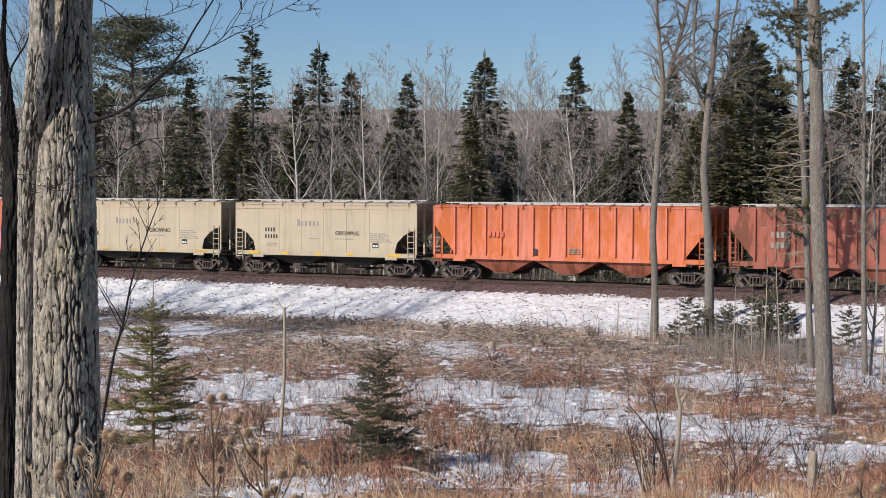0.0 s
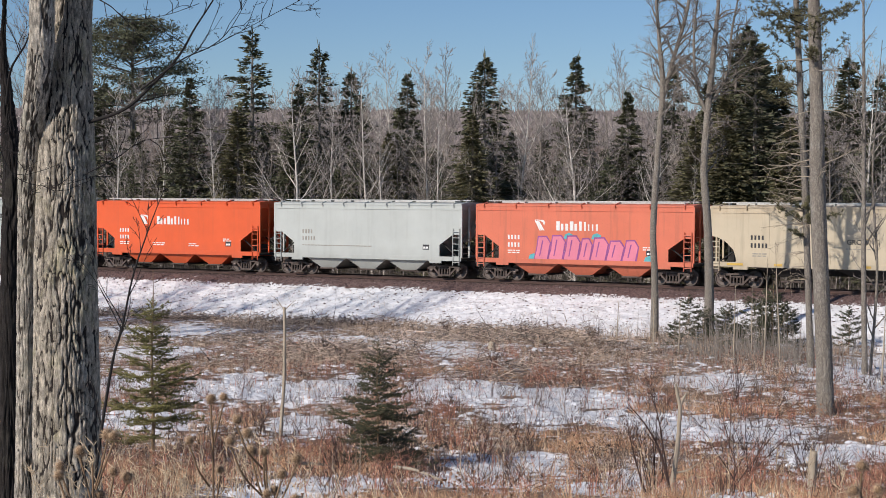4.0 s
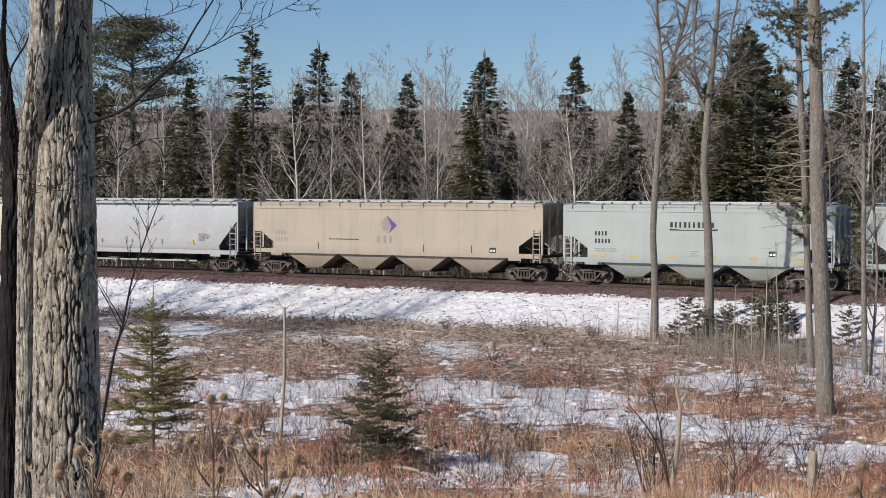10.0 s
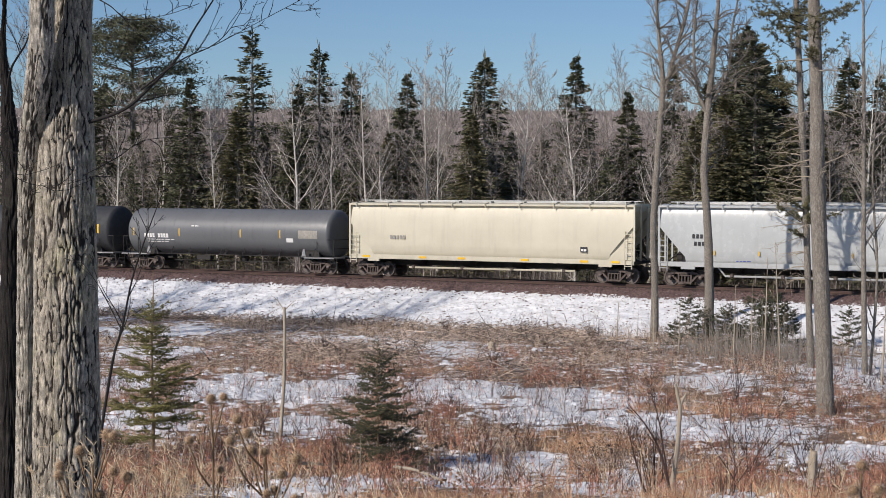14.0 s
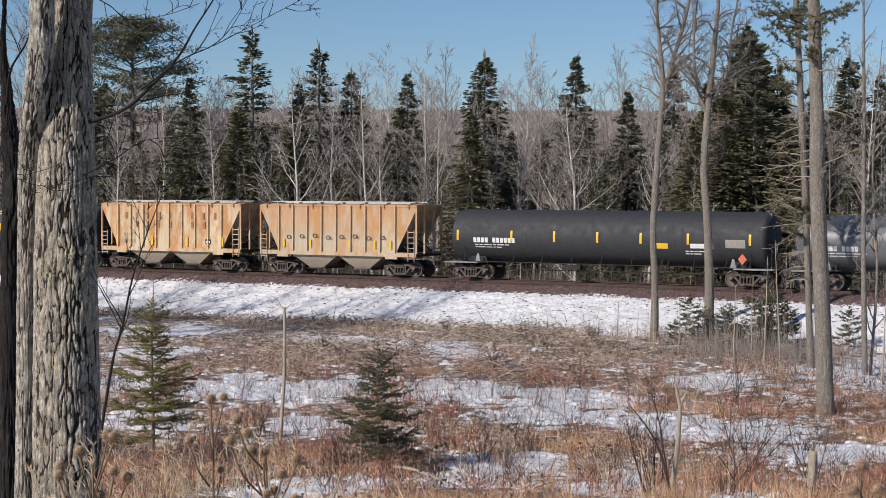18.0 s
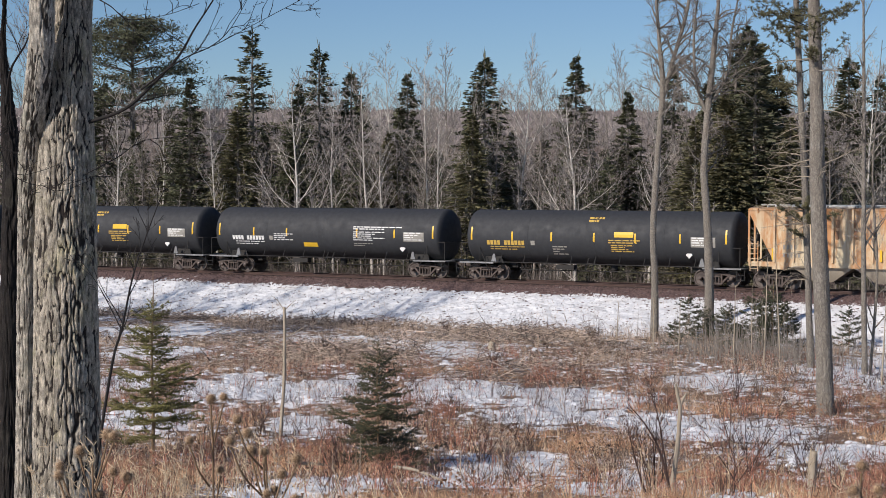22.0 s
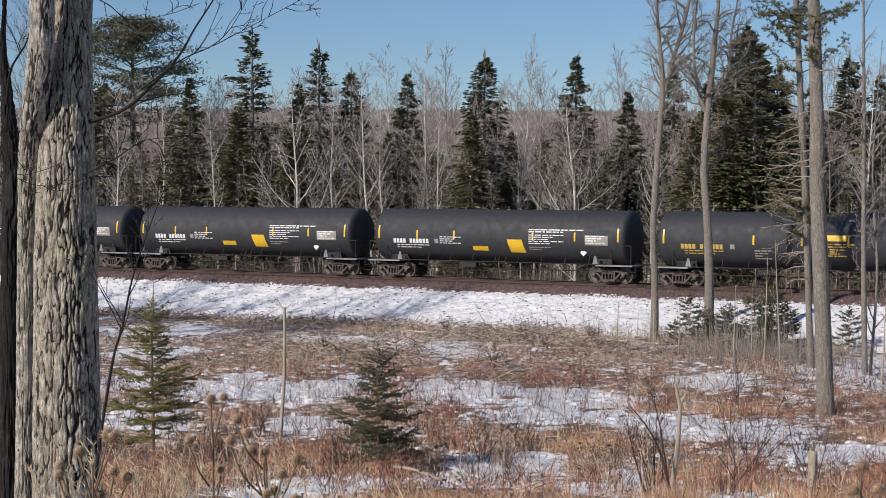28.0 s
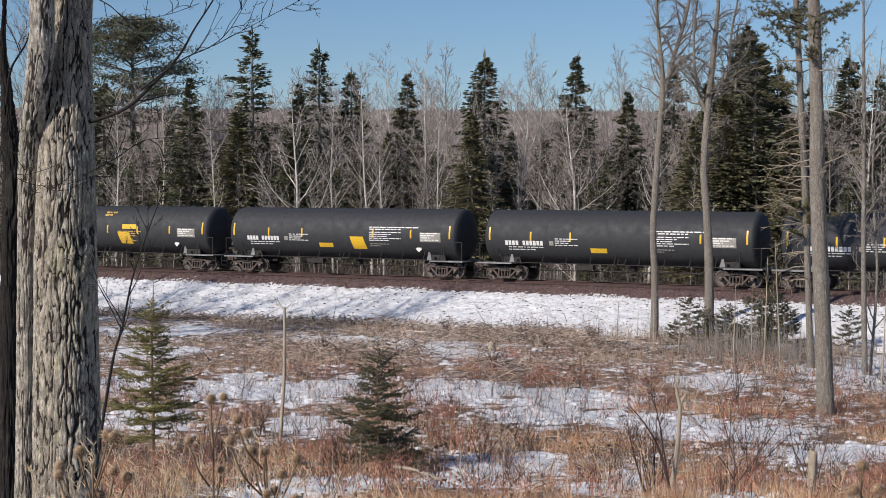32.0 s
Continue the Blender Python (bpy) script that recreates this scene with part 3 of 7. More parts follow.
        for y in (-w - 0.07, w + 0.07):
            x0 = e - 0.52 if s > 0 else e + 0.10
            ladder(car, x0, y, zs - 0.45, zt - 1.45 if s > 0 else zt - 1.75, 0.42, 6, fm)
        iron = shared("iron_" + fm.name, fm, lambda m: rod(m, (0, -0.25, 0), (0, 0.25, 0), 0.02, 5))
        for z in (1.5, 1.9, 2.3, 2.7):
            part("grab_iron", iron, None, car).location = (e + s * 0.1, -w + 0.35, z)
    bm = bmesh.new()
    lathe(bm, [(-h - 0.24, 0.27), (-h - 0.20, 0.30), (-h - 0.17, 0.27)], 16, "x", (0, 0.7, 2.6))
    part("brake_wheel", bm, M_DARK, car)
    # discharge bays
    span = L - 4.6 if style != "tube" else L - 5.4
    for i in range(bays):
        x0, x1 = -span / 2 + span * i / bays, -span / 2 + span * (i + 1) / bays
        m, k = (x0 + x1) / 2, span / bays
        bm = bmesh.new()
        if style == "tube":
            k = 0.9
        v0 = [bm.verts.new(p) for p in ((m - k * 0.5, -w + 0.12, zs - 0.18), (m + k * 0.5, -w + 0.12, zs - 0.18), (m + k * 0.5, w - 0.12, zs - 0.18), (m - k * 0.5, w - 0.12, zs - 0.18))]
        g, e, zb = {"tube": (0.2, 0.5, 0.72), "round": (0.8, 1.0, 0.66)}.get(style, (0.5, 1.2, 0.46))
        v1 = [bm.verts.new(p) for p in ((m - g, -e, zb), (m + g, -e, zb), (m + g, e, zb), (m - g, e, zb))]
        bm.faces.new(v0)
        bm.faces.new(v1[::-1])
        for p in range(4):
            bm.faces.new((v0[p], v1[p], v1[(p + 1) % 4], v0[(p + 1) % 4]))
        bmesh.ops.recalc_face_normals(bm, faces=bm.faces[:])
        bay = part("hopper_bay", bm, bay_mat, car)
        if style == "tube":
            outlet = shared("outlet", M_TRUCK, lambda o: (lathe(o, [(-0.35, 0.09), (-0.25, 0.12), (0.25, 0.12), (0.35, 0.09)], 10, "y", (0, -1.1, 0.66)), rod(o, (0, -0.8, 0.66), (0, 0.8, 0.66), 0.08)))
            part("outlet_valve", outlet, None, bay).location = (m, 0, 0)
            continue
        gate = shared("gate", M_TRUCK, lambda g: (box(g, -0.6, 0.6, -1.15, 1.15, 0.36, 0.46), rod(g, (-0.5, -1.34, 0.42), (0.5, -1.34, 0.42), 0.05), rod(g, (0, -1.34, 0.42), (0, -1.0, 0.42), 0.04)))
        part("outlet_gate", gate, None, bay).location = (m, 0, 0)
    return car


def tank_car(label, a, L, mat, ladder_at=0.06, zc=2.56, r=1.54, mark=M_WHITE, group="tank cars of the train"):
    """A tank car whose shell runs from a to a + L."""
    h = L / 2
    car = empty("tank_car", label, "tank car", group)
    bm = bmesh.new()
    head = 0.42
    prof = [(-h, 0.02)] + [(-h + head * (1 - math.cos(k) ** 0.85), r * math.sin(k) ** 0.85) for k in (0.2, 0.4, 0.6, 0.8, 1.0, 1.15, 1.3, 1.42, 1.5)] + [(-h + head, r)]
    for x in (-h / 2, 0, h / 2):
        prof += [(x - 0.02, r), (x - 0.015, r + 0.006), (x + 0.015, r + 0.006), (x + 0.02, r)]
    prof += [(-x, q) for x, q in prof[:11][::-1]]
    lathe(bm, prof, 64, "x", (0, 0, zc))
    bm.normal_update()
    shell = smooth(part("shell", bm, mat, car))
    shell.data.set_sharp_from_angle(angle=radians(40))
    # stub sills, saddles, end platforms with rails
    for s in (-1, 1):
        e = s * (h + 0.25)
        bm = bmesh.new()
        box(bm, min(e, e - s * 3.2), max(e, e - s * 3.2), -0.22, 0.22, 0.74, 1.06)
        prism(bm, [(s * (h - 2.4), 1.0), (s * (h - 1.1), 1.0), (s * (h - 1.2), 1.5), (s * (h - 2.2), 1.5)], -1.0, 1.0)
        bmesh.ops.recalc_face_normals(bm, faces=bm.faces[:])
        part("stub_sill", bm, M_DARK, car)
        bm = bmesh.new()
        box(bm, min(e, e - s * 1.7), max(e, e - s * 1.7), -1.5, 1.5, 0.98, 1.05)
        for y in (-1.46, 1.46):
            box(bm, min(e, e - s * 2.2), max(e, e - s * 2.2), y - 0.03, y + 0.03, 0.98, 1.06)
        part("end_platform", bm, M_PLATE, car, "dull steel end platform")
        x1, x2 = e - s * 0.1, e - s * 1.3
        railing = []
        for y in (-1.4, 1.4):
            for x in (x1, x2):
                railing.append(("railing_post", (x, y, 1.05), (x, y, 2.15), 0.025))
            railing.append(("handrail", (x1, y, 2.15), (x2, y, 2.15), 0.025))
            railing.append(("toe_rail", (x2, y, 1.05), (x2 - s * 0.45, y * 0.98, 1.05), 0.025))
            railing.append(("railing_brace", (x2 - s * 0.55, y, 0.6), (x2 - s * 0.1, y, 1.6), 0.025))
        railing.append(("handrail", (x1, -1.4, 2.15), (x1, 1.4, 2.15), 0.025))
        railing.append(("handrail", (x1, -1.4, 1.6), (x1, 1.4, 1.6), 0.02))
        for name, p1, p2, r in railing:
            bm = bmesh.new()
            rod(bm, p1, p2, r, 5)
            part(name, bm, M_DARK, car)
        bm = bmesh.new()
        prism(bm, [(s * (h - 2.15), 1.05), (s * (h - 1.8), 1.05), (s * (h - 1.92), 1.55), (s * (h - 2.03), 1.55)], -1.47, -1.40)
        bmesh.ops.recalc_face_normals(bm, faces=bm.faces[:])
        part("jacking_bracket", bm, M_PLATE, car)
        coupler(car, e, s, 0.55)
        truck(car, s * (h - 1.32))
        bm = bmesh.new()
        for i in range(2):
            rod(bm, (e - s * 0.25, -1.5, 0.42 + i * 0.28), (e + s * 0.2, -1.5, 0.42 + i * 0.28), 0.02, 5)
        for x in (-0.25, 0.2):
            rod(bm, (e + s * x, -1.5, 0.42), (e + s * x, -1.5, 1.0), 0.02, 5)
        part("step", bm, M_DARK, car)
    for y in (-1.46, 1.46):
        bm = bmesh.new()
        rod(bm, (-h + 1.4, y, 1.08), (h - 1.4, y, 1.08), 0.028, 6)
        for i in range(9):
            x = -h + 2.4 + (L - 4.8) * i / 8
            rod(bm, (x, y, 1.08), (x, y * 0.84, 1.52), 0.022, 5)
        part("side_handrail", bm, M_DARK, car)
    # climbing ladder that follows the shell, top platform and fittings
    lx = ladder_at * L
    for s in (-1, 1):
        bm = bmesh.new()
        ring = [(s * (1.50), 0.75)] + [(s * (r + 0.14) * math.cos(k), zc + (r + 0.14) * math.sin(k)) for k in np.linspace(-0.35, 1.32, 10)]
        for dx in (-0.21, 0.21):
            for p, q in zip(ring, ring[1:]):
                rod(bm, (lx + dx, *p), (lx + dx, *q), 0.03, 5)
        for k in np.linspace(0.2, 9.7, 12):
            i, f = int(k), k % 1
            y, z = [ring[i][n] * (1 - f) + ring[i + 1][n] * f for n in (0, 1)]
            rod(bm, (lx - 0.21, y, z), (lx + 0.21, y, z), 0.02, 5)
        part("ladder", bm, M_DARK, car)
    tx = lx - 0.2 + 1.2
    zt = zc + r
    bm = bmesh.new()
    for s in (-1, 1):
        box(bm, lx - 0.6, lx + 1.9, s * 0.85 - 0.28, s * 0.85 + 0.28, zt - 0.02, zt + 0.04)
    box(bm, lx - 0.6, lx - 0.3, -1.0, 1.0, zt - 0.02, zt + 0.04)
    part("top_platform", bm, M_GALV, car, "galvanised top platform")
    bm = bmesh.new()
    lathe(bm, [(zt - 0.1, 0.42), (zt + 0.36, 0.42), (zt + 0.42, 0.36), (zt + 0.44, 0.1)], 20, "z", (tx + 0.35, 0, 0))
    smooth(part("valve_housing", bm, M_DARK, car)).data.set_sharp_from_angle(angle=radians(35))
    bm = bmesh.new()
    lathe(bm, [(zt - 0.05, 0.28), (zt + 0.16, 0.28), (zt + 0.2, 0.2)], 16, "z", (tx - 0.75, 0, 0))
    rod(bm, (lx - 0.5, -0.6, zt), (lx - 0.5, -0.6, zt + 0.55), 0.025, 5)
    part("manway", bm, M_DARK, car)
    bm = bmesh.new()
    lathe(bm, [(0.62, 0.16), (0.75, 0.22), (1.05, 0.22)], 12, "z", (0.6, 0, 0))
    box(bm, 0.3, 0.9, -0.3, 0.3, 0.98, 1.06)
    box(bm, -2.6, -1.5, -0.9, -0.5, 0.72, 0.98)
    rod(bm, (-h + 3.2, -0.3, 0.62), (h - 3.4, -0.3, 0.66), 0.03, 5)
    part("underbody_gear", bm, M_DARK, car)
    return car


def on_shell(r, zc, z):
    """How far out the shell is at height z, on the camera's side."""
    return -math.sqrt(max(0.0, r * r - (z - zc) ** 2))


def shell_mark(car, name, x0, x1, z0, z1, mat, zc=2.56, r=1.54, lean=0.0, label=""):
    """A painted or stuck-on patch that follows the shell's curve."""
    bm = bmesh.new()
    n = max(1, int((z1 - z0) / 0.12))
    rows = []
    for i in range(n + 1):
        z = z0 + (z1 - z0) * i / n
        y, d = on_shell(r, zc, z), lean * (z - z0)
        o = 1.0 + 0.006 / r
        rows.append([bm.verts.new(p) for p in ((x0 - d, y * o, zc + (z - zc) * o), (x1 - d, y * o, zc + (z - zc) * o), (x1 - d, y * 0.99, z), (x0 - d, y * 0.99, z))])
    for a, b in zip(rows, rows[1:]):
        for k in range(4):
            j = (k + 1) % 4
            bm.faces.new((a[k], a[j], b[j], b[k]))
    bm.faces.new(rows[0][::-1])
    bm.faces.new(rows[-1])
    bmesh.ops.recalc_face_normals(bm, faces=bm.faces[:])
    return part(name, bm, mat, car, label)


def shell_rows(car, x0, z1, wide, rows, mat, pitch=0.12, h=0.055, seed=1, zc=2.56, r=1.54, name="stencil"):
    """Lines of small writing on the shell as broken bars."""
    rr = random.Random(seed)
    bm = bmesh.new()
    for i in range(rows):
        z = z1 - i * pitch
        y = on_shell(r, zc, z) * 1.004
        y2 = on_shell(r, zc, z + h) * 1.004
        x, end = x0, x0 + wide * (1.0 if i % 3 == 0 else rr.uniform(0.5, 0.95))
        while x < end:
            w = rr.uniform(0.12, 0.45)
            q = [(x, y, z), (min(x + w, end), y, z), (min(x + w, end), y2, z + h), (x, y2, z + h)]
            v = [bm.verts.new(p) for p in q]
            u = [bm.verts.new((p[0], p[1] + 0.02, p[2])) for p in q]
            bm.faces.new(v)
            for k in range(4):
                j = (k + 1) % 4
                bm.faces.new((v[j], v[k], u[k], u[j]))
            x += w + rr.uniform(0.04, 0.09)
    return part(name, bm, mat, car)


def shell_number(car, x0, z, count, w, h, mat, skip=(), zc=2.56, r=1.54):
    """A car number on the shell, as one plain bar a character."""
    y, y2 = on_shell(r, zc, z) * 1.004, on_shell(r, zc, z + h) * 1.004
    for i in range(count):
        if i in skip:
            continue
        bm = bmesh.new()
        x = x0 + i * w * 1.3
        q = [(x, y, z), (x + w, y, z), (x + w, y2, z + h), (x, y2, z + h)]
        v = [bm.verts.new(p) for p in q]
        u = [bm.verts.new((p[0], p[1] + 0.02, p[2])) for p in q]
        bm.faces.new(v)
        for k in range(4):
            j = (k + 1) % 4
            bm.faces.new((v[j], v[k], u[k], u[j]))
        part("car_number", bm, mat, car)


def tank_marks(car, L, kind):
    """The reflectors, stencils, placards and panels of one tank car."""
    h = L / 2
    for i, f in enumerate((0.0, 0.17, 0.33, 0.5, 0.66, 0.83, 1.0)):
        x = -h + 0.55 + (L - 1.15) * f
        big = i in (0, 6)
        if kind == "white" and i == 3:
            continue
        shell_mark(car, "reflector", x - 0.04, x + 0.06, 2.35, 3.1 if big else 2.85, M_YELLOW)
    main = M_GOLD if kind == "gold" else M_WHITE
    shell_number(car, -h + 1.55, 2.08, 11, 0.17, 0.26, main, skip=(4,))
    shell_rows(car, -h + 1.75, 1.95, 2.2, 2, main, 0.14, 0.05, 3)
    shell_mark(car, "stencil_box", -h + 4.35, -h + 4.6, 2.1, 2.35, M_FADED)
    if kind == "gold":
        shell_mark(car, "yellow_panel", 1.2, 2.35, 2.62, 2.92, M_YELLOW)
        shell_rows(car, 0.85, 2.42, 1.9, 2, M_GOLD, 0.13, 0.06, 5)
        shell_rows(car, 1.0, 2.14, 1.35, 4, M_GOLD, 0.11, 0.06, 6)
        shell_rows(car, -0.45, 3.62, 0.9, 2, M_GOLD, 0.16, 0.11, 9)
        shell_rows(car, -2.6, 2.0, 0.9, 4, M_FADED, 0.14, 0.07, 10)
    elif kind == "white":
        shell_rows(car, 2.2, 2.95, 3.4, 2, M_WHITE, 0.12, 0.06, 4)
        shell_rows(car, 2.2, 2.65, 2.2, 5, M_WHITE, 0.12, 0.05, 5)
        shell_rows(car, 2.2, 1.95, 1.4, 2, M_FADED, 0.12, 0.05, 7)
        shell_rows(car, -3.6, 2.45, 1.4, 4, M_WHITE, 0.12, 0.05, 8)
        shell_mark(car, "yellow_panel", -1.45, -0.45, 1.72, 1.98, M_YELLOW)
    shell_mark(car, "rating_plate", h - 2.6, h - 1.2, 2.15, 2.7, M_FADED)
    shell_rows(car, h - 2.55, 2.62, 1.2, 4, M_WHITE, 0.13, 0.07, 11)
    px = h - 2.75
    bm = bmesh.new()
    y = on_shell(1.54, 2.56, 1.72) - 0.03
    prism(bm, [(px - 0.2, 1.72), (px, 1.52), (px + 0.2, 1.72), (px, 1.92)], y - 0.02, y + 0.02)
    bmesh.ops.recalc_face_normals(bm, faces=bm.faces[:])
    part("placard", bm, M_WHITE, car, "white diamond placard")


# Cars from the head of the train backwards: place of both ends along the train
CARS = []


def place(car, a, b):
    CARS.append((car, (a + b) / 2))
    return car


def number_on(car, x, z, w=1.58, mat=M_INK, size=0.24):
    glyphs(car, x, -w, z, 4, size * 0.42, size, mat, 1.0, "car_number", 1)
    glyphs(car, x, -w, z - size * 1.75, 4 if mat is M_WHITE else 5, size * 0.42, size, mat, 1.0, "car_number", 2)


def stencils(car, x, z, wide, rows, mat=M_FADED, w=1.58, seed=1):
    rr = random.Random(seed)
    bm = bmesh.new()
    for i in range(rows):
        x0 = x
        while x0 < x + wide * rr.uniform(0.6, 1.0):
            k = rr.uniform(0.1, 0.3)
            box(bm, x0, x0 + k, -w - 0.01, -w + 0.004, z - i * 0.12, z - i * 0.12 + 0.06)
            x0 += k + 0.06
    part("stencil", bm, mat, car)


def consolidated_stencil(car, x, z, w=1.58):
    """The small dark plate with two pale windows near the lower right corner."""
    p = panel(car, "stencil_plate", rect(x, x + 0.42, z, z + 0.3), -w, M_INK)
    for k in (0.05, 0.23):
        panel(p, "plate_window", rect(x + k, x + k + 0.14, z + 0.06, z + 0.18), -w - 0.01, M_WHITE)


def leaf_logo(car, x, z, s, w=1.58, mat=M_WHITE):
    for k in range(3):
        x0 = x + k * 0.16 * s
        panel(car, "logo", [(x0, z + (0.9 - k * 0.06) * s), (x0 + 0.1 * s, z + 0.98 * s - k * 0.05 * s), (x + (0.62 + k * 0.18) * s, z), (x + (0.48 + k * 0.18) * s, z)], -w, mat)
    panel(car, "logo", [(x, z + s), (x + 0.9 * s, z + 0.95 * s), (x + 1.05 * s, z + 0.7 * s), (x + 0.95 * s, z + 0.45 * s), (x + 0.85 * s, z + 0.7 * s), (x + 0.6 * s, z + 0.85 * s)], -w, mat)


def wordmark(car, x, z, count, w, h, mat, y=-1.58, tall=(0,), stroke=0.6):
    """A company's name as plain bars, one a letter."""
    for i in range(count):
        bm = bmesh.new()
        x0 = x + i * w * 1.28
        box(bm, x0, x0 + w * stroke * (0.85 if i % 3 else 1.15), y - 0.012, y + 0.004, z, z + (h if i in tall else h * 0.74))
        part("wordmark", bm, mat, car)


def tan_potash_car(label, a, b, yellow):
    car = hopper_car(label, a, b, M_TAN, "round", bays=2, bay_mat=M_DARK, zs=1.36, zt=4.40, brackets=9, seams=True)
    wordmark(car, -1.9, 2.98, 6, 0.22, 0.42, M_FADED, tall=(0,))
    words(car, "GROW", 0.85, -1.60, 2.46, 0.37, M_FADEINK, 0.002)
    words(car, "NG", 2.02, -1.60, 2.46, 0.37, M_FADEINK, -0.002)
    panel(car, "logo", rect(1.90, 1.93, 2.46, 2.76), -1.58, M_GOLD)
    stencils(car, 0.8, 2.2, 1.7, 1, seed=4)
    number_on(car, -4.3, 2.62)
    stencils(car, -4.2, 1.85, 0.9, 2, seed=2)
    stencils(car, -1.0, 2.2, 1.1, 1, M_FADED, seed=3)
    stencils(car, 3.35, 2.55, 1.5, 5, M_FADED, seed=6)
    consolidated_stencil(car, 3.5, 1.72)
    for i, x in enumerate((-5.6, -3.0, -0.6, 1.7, 4.6)):
        panel(car, "reflector", rect(x, x + (0.9 if i in (0, 4) else 0.45), 1.24, 1.36), -1.63, M_YELLOW if yellow else M_GOLD)
    return place(car, a, b)


def orange_car(label, a, b, mat, sprayed):
    car = hopper_car(label, a, b, mat, "trim", bays=3, zs=1.26, zt=4.42, brackets=7)
    leaf_logo(car, -2.9, 2.95, 0.62)
    wordmark(car, -1.55, 2.96, 6, 0.22, 0.52, M_WHITE, tall=(0, 3, 5), stroke=0.85)
    wordmark(car, 0.16, 2.96, 4, 0.19, 0.50, M_WHITE, tall=(0,), stroke=0.5)
    number_on(car, -4.6, 2.42, mat=M_WHITE, size=0.25)
    stencils(car, -4.6, 1.75, 0.9, 2, M_WHITE, seed=2)
    stencils(car, -1.9, 1.72, 1.2, 2, M_WHITE, seed=3)
    stencils(car, 1.0, 1.70, 0.6, 2, M_WHITE, seed=5)
    consolidated_stencil(car, 3.9, 1.62)
    stencils(car, 3.7, 2.05, 0.6, 2, M_WHITE, seed=6)
    if sprayed:
        rr = random.Random(5)
        x = -2.9
        for k in range(7):
            w, top = rr.uniform(0.75, 1.0), rr.uniform(2.35, 2.65)
            panel(car, "spray_outline", [(x - 0.06, 1.28), (x + w * 0.9 + 0.06, 1.26), (x + w + 0.12, top - 0.3), (x + w * 0.85, top + 0.08), (x + 0.2, top + 0.06), (x + 0.1, 1.9)], -1.582, M_VIOLET)
            panel(car, "spray_letter", [(x, 1.33), (x + w * 0.85, 1.31), (x + w + 0.05, top - 0.32), (x + w * 0.8, top), (x + 0.26, top - 0.02), (x + 0.16, 1.9)], -1.588, M_PINK)
            panel(car, "spray_stroke", [(x + 0.3, 1.5), (x + 0.36, 1.5), (x + 0.55, top - 0.2), (x + 0.47, top - 0.2)], -1.594, M_VIOLET)
            x += w * 0.98
        for x0, z0 in ((-3.3, 1.30), (3.75, 1.30), (0.6, 2.5), (-1.1, 2.5)):
            panel(car, "spray_cloud", [(x0, z0), (x0 + 0.5, z0 - 0.03), (x0 + 0.62, z0 + 0.2), (x0 + 0.35, z0 + 0.34), (x0 + 0.1, z0 + 0.25)], -1.579, M_TEAL)
    return place(car, a, b)


def grain_car(label, a, b):
    car = hopper_car(label, a, b, M_GREY2, "trim", bays=3, zs=1.42, zt=4.42, brackets=9, group="pale grain hopper cars")
    h = (b - a) / 2
    wordmark(car, -1.35, 3.22, 10, 0.205, 0.30, M_INK, tall=range(10))
    panel(car, "logo", [(-1.38, 3.06), (1.35, 3.06), (1.38, 3.16), (0.6, 3.10), (-0.6, 3.10), (-1.4, 3.16)], -1.58, M_INK)
    number_on(car, -h + 1.9, 2.72)
    stencils(car, -h + 1.9, 1.95, 1.6, 2, seed=8)
    stencils(car, -0.2, 1.9, 0.5, 3, seed=9)
    consolidated_stencil(car, h - 3.5, 1.72)
    for i in range(6):
        x = -h + 1.7 + (2 * h - 4.0) * i / 5
        panel(car, "reflector", rect(x, x + (0.95 if i in (0, 5) else 0.5), 1.56, 1.65), -1.58, M_GOLD)
    return place(car, a, b)


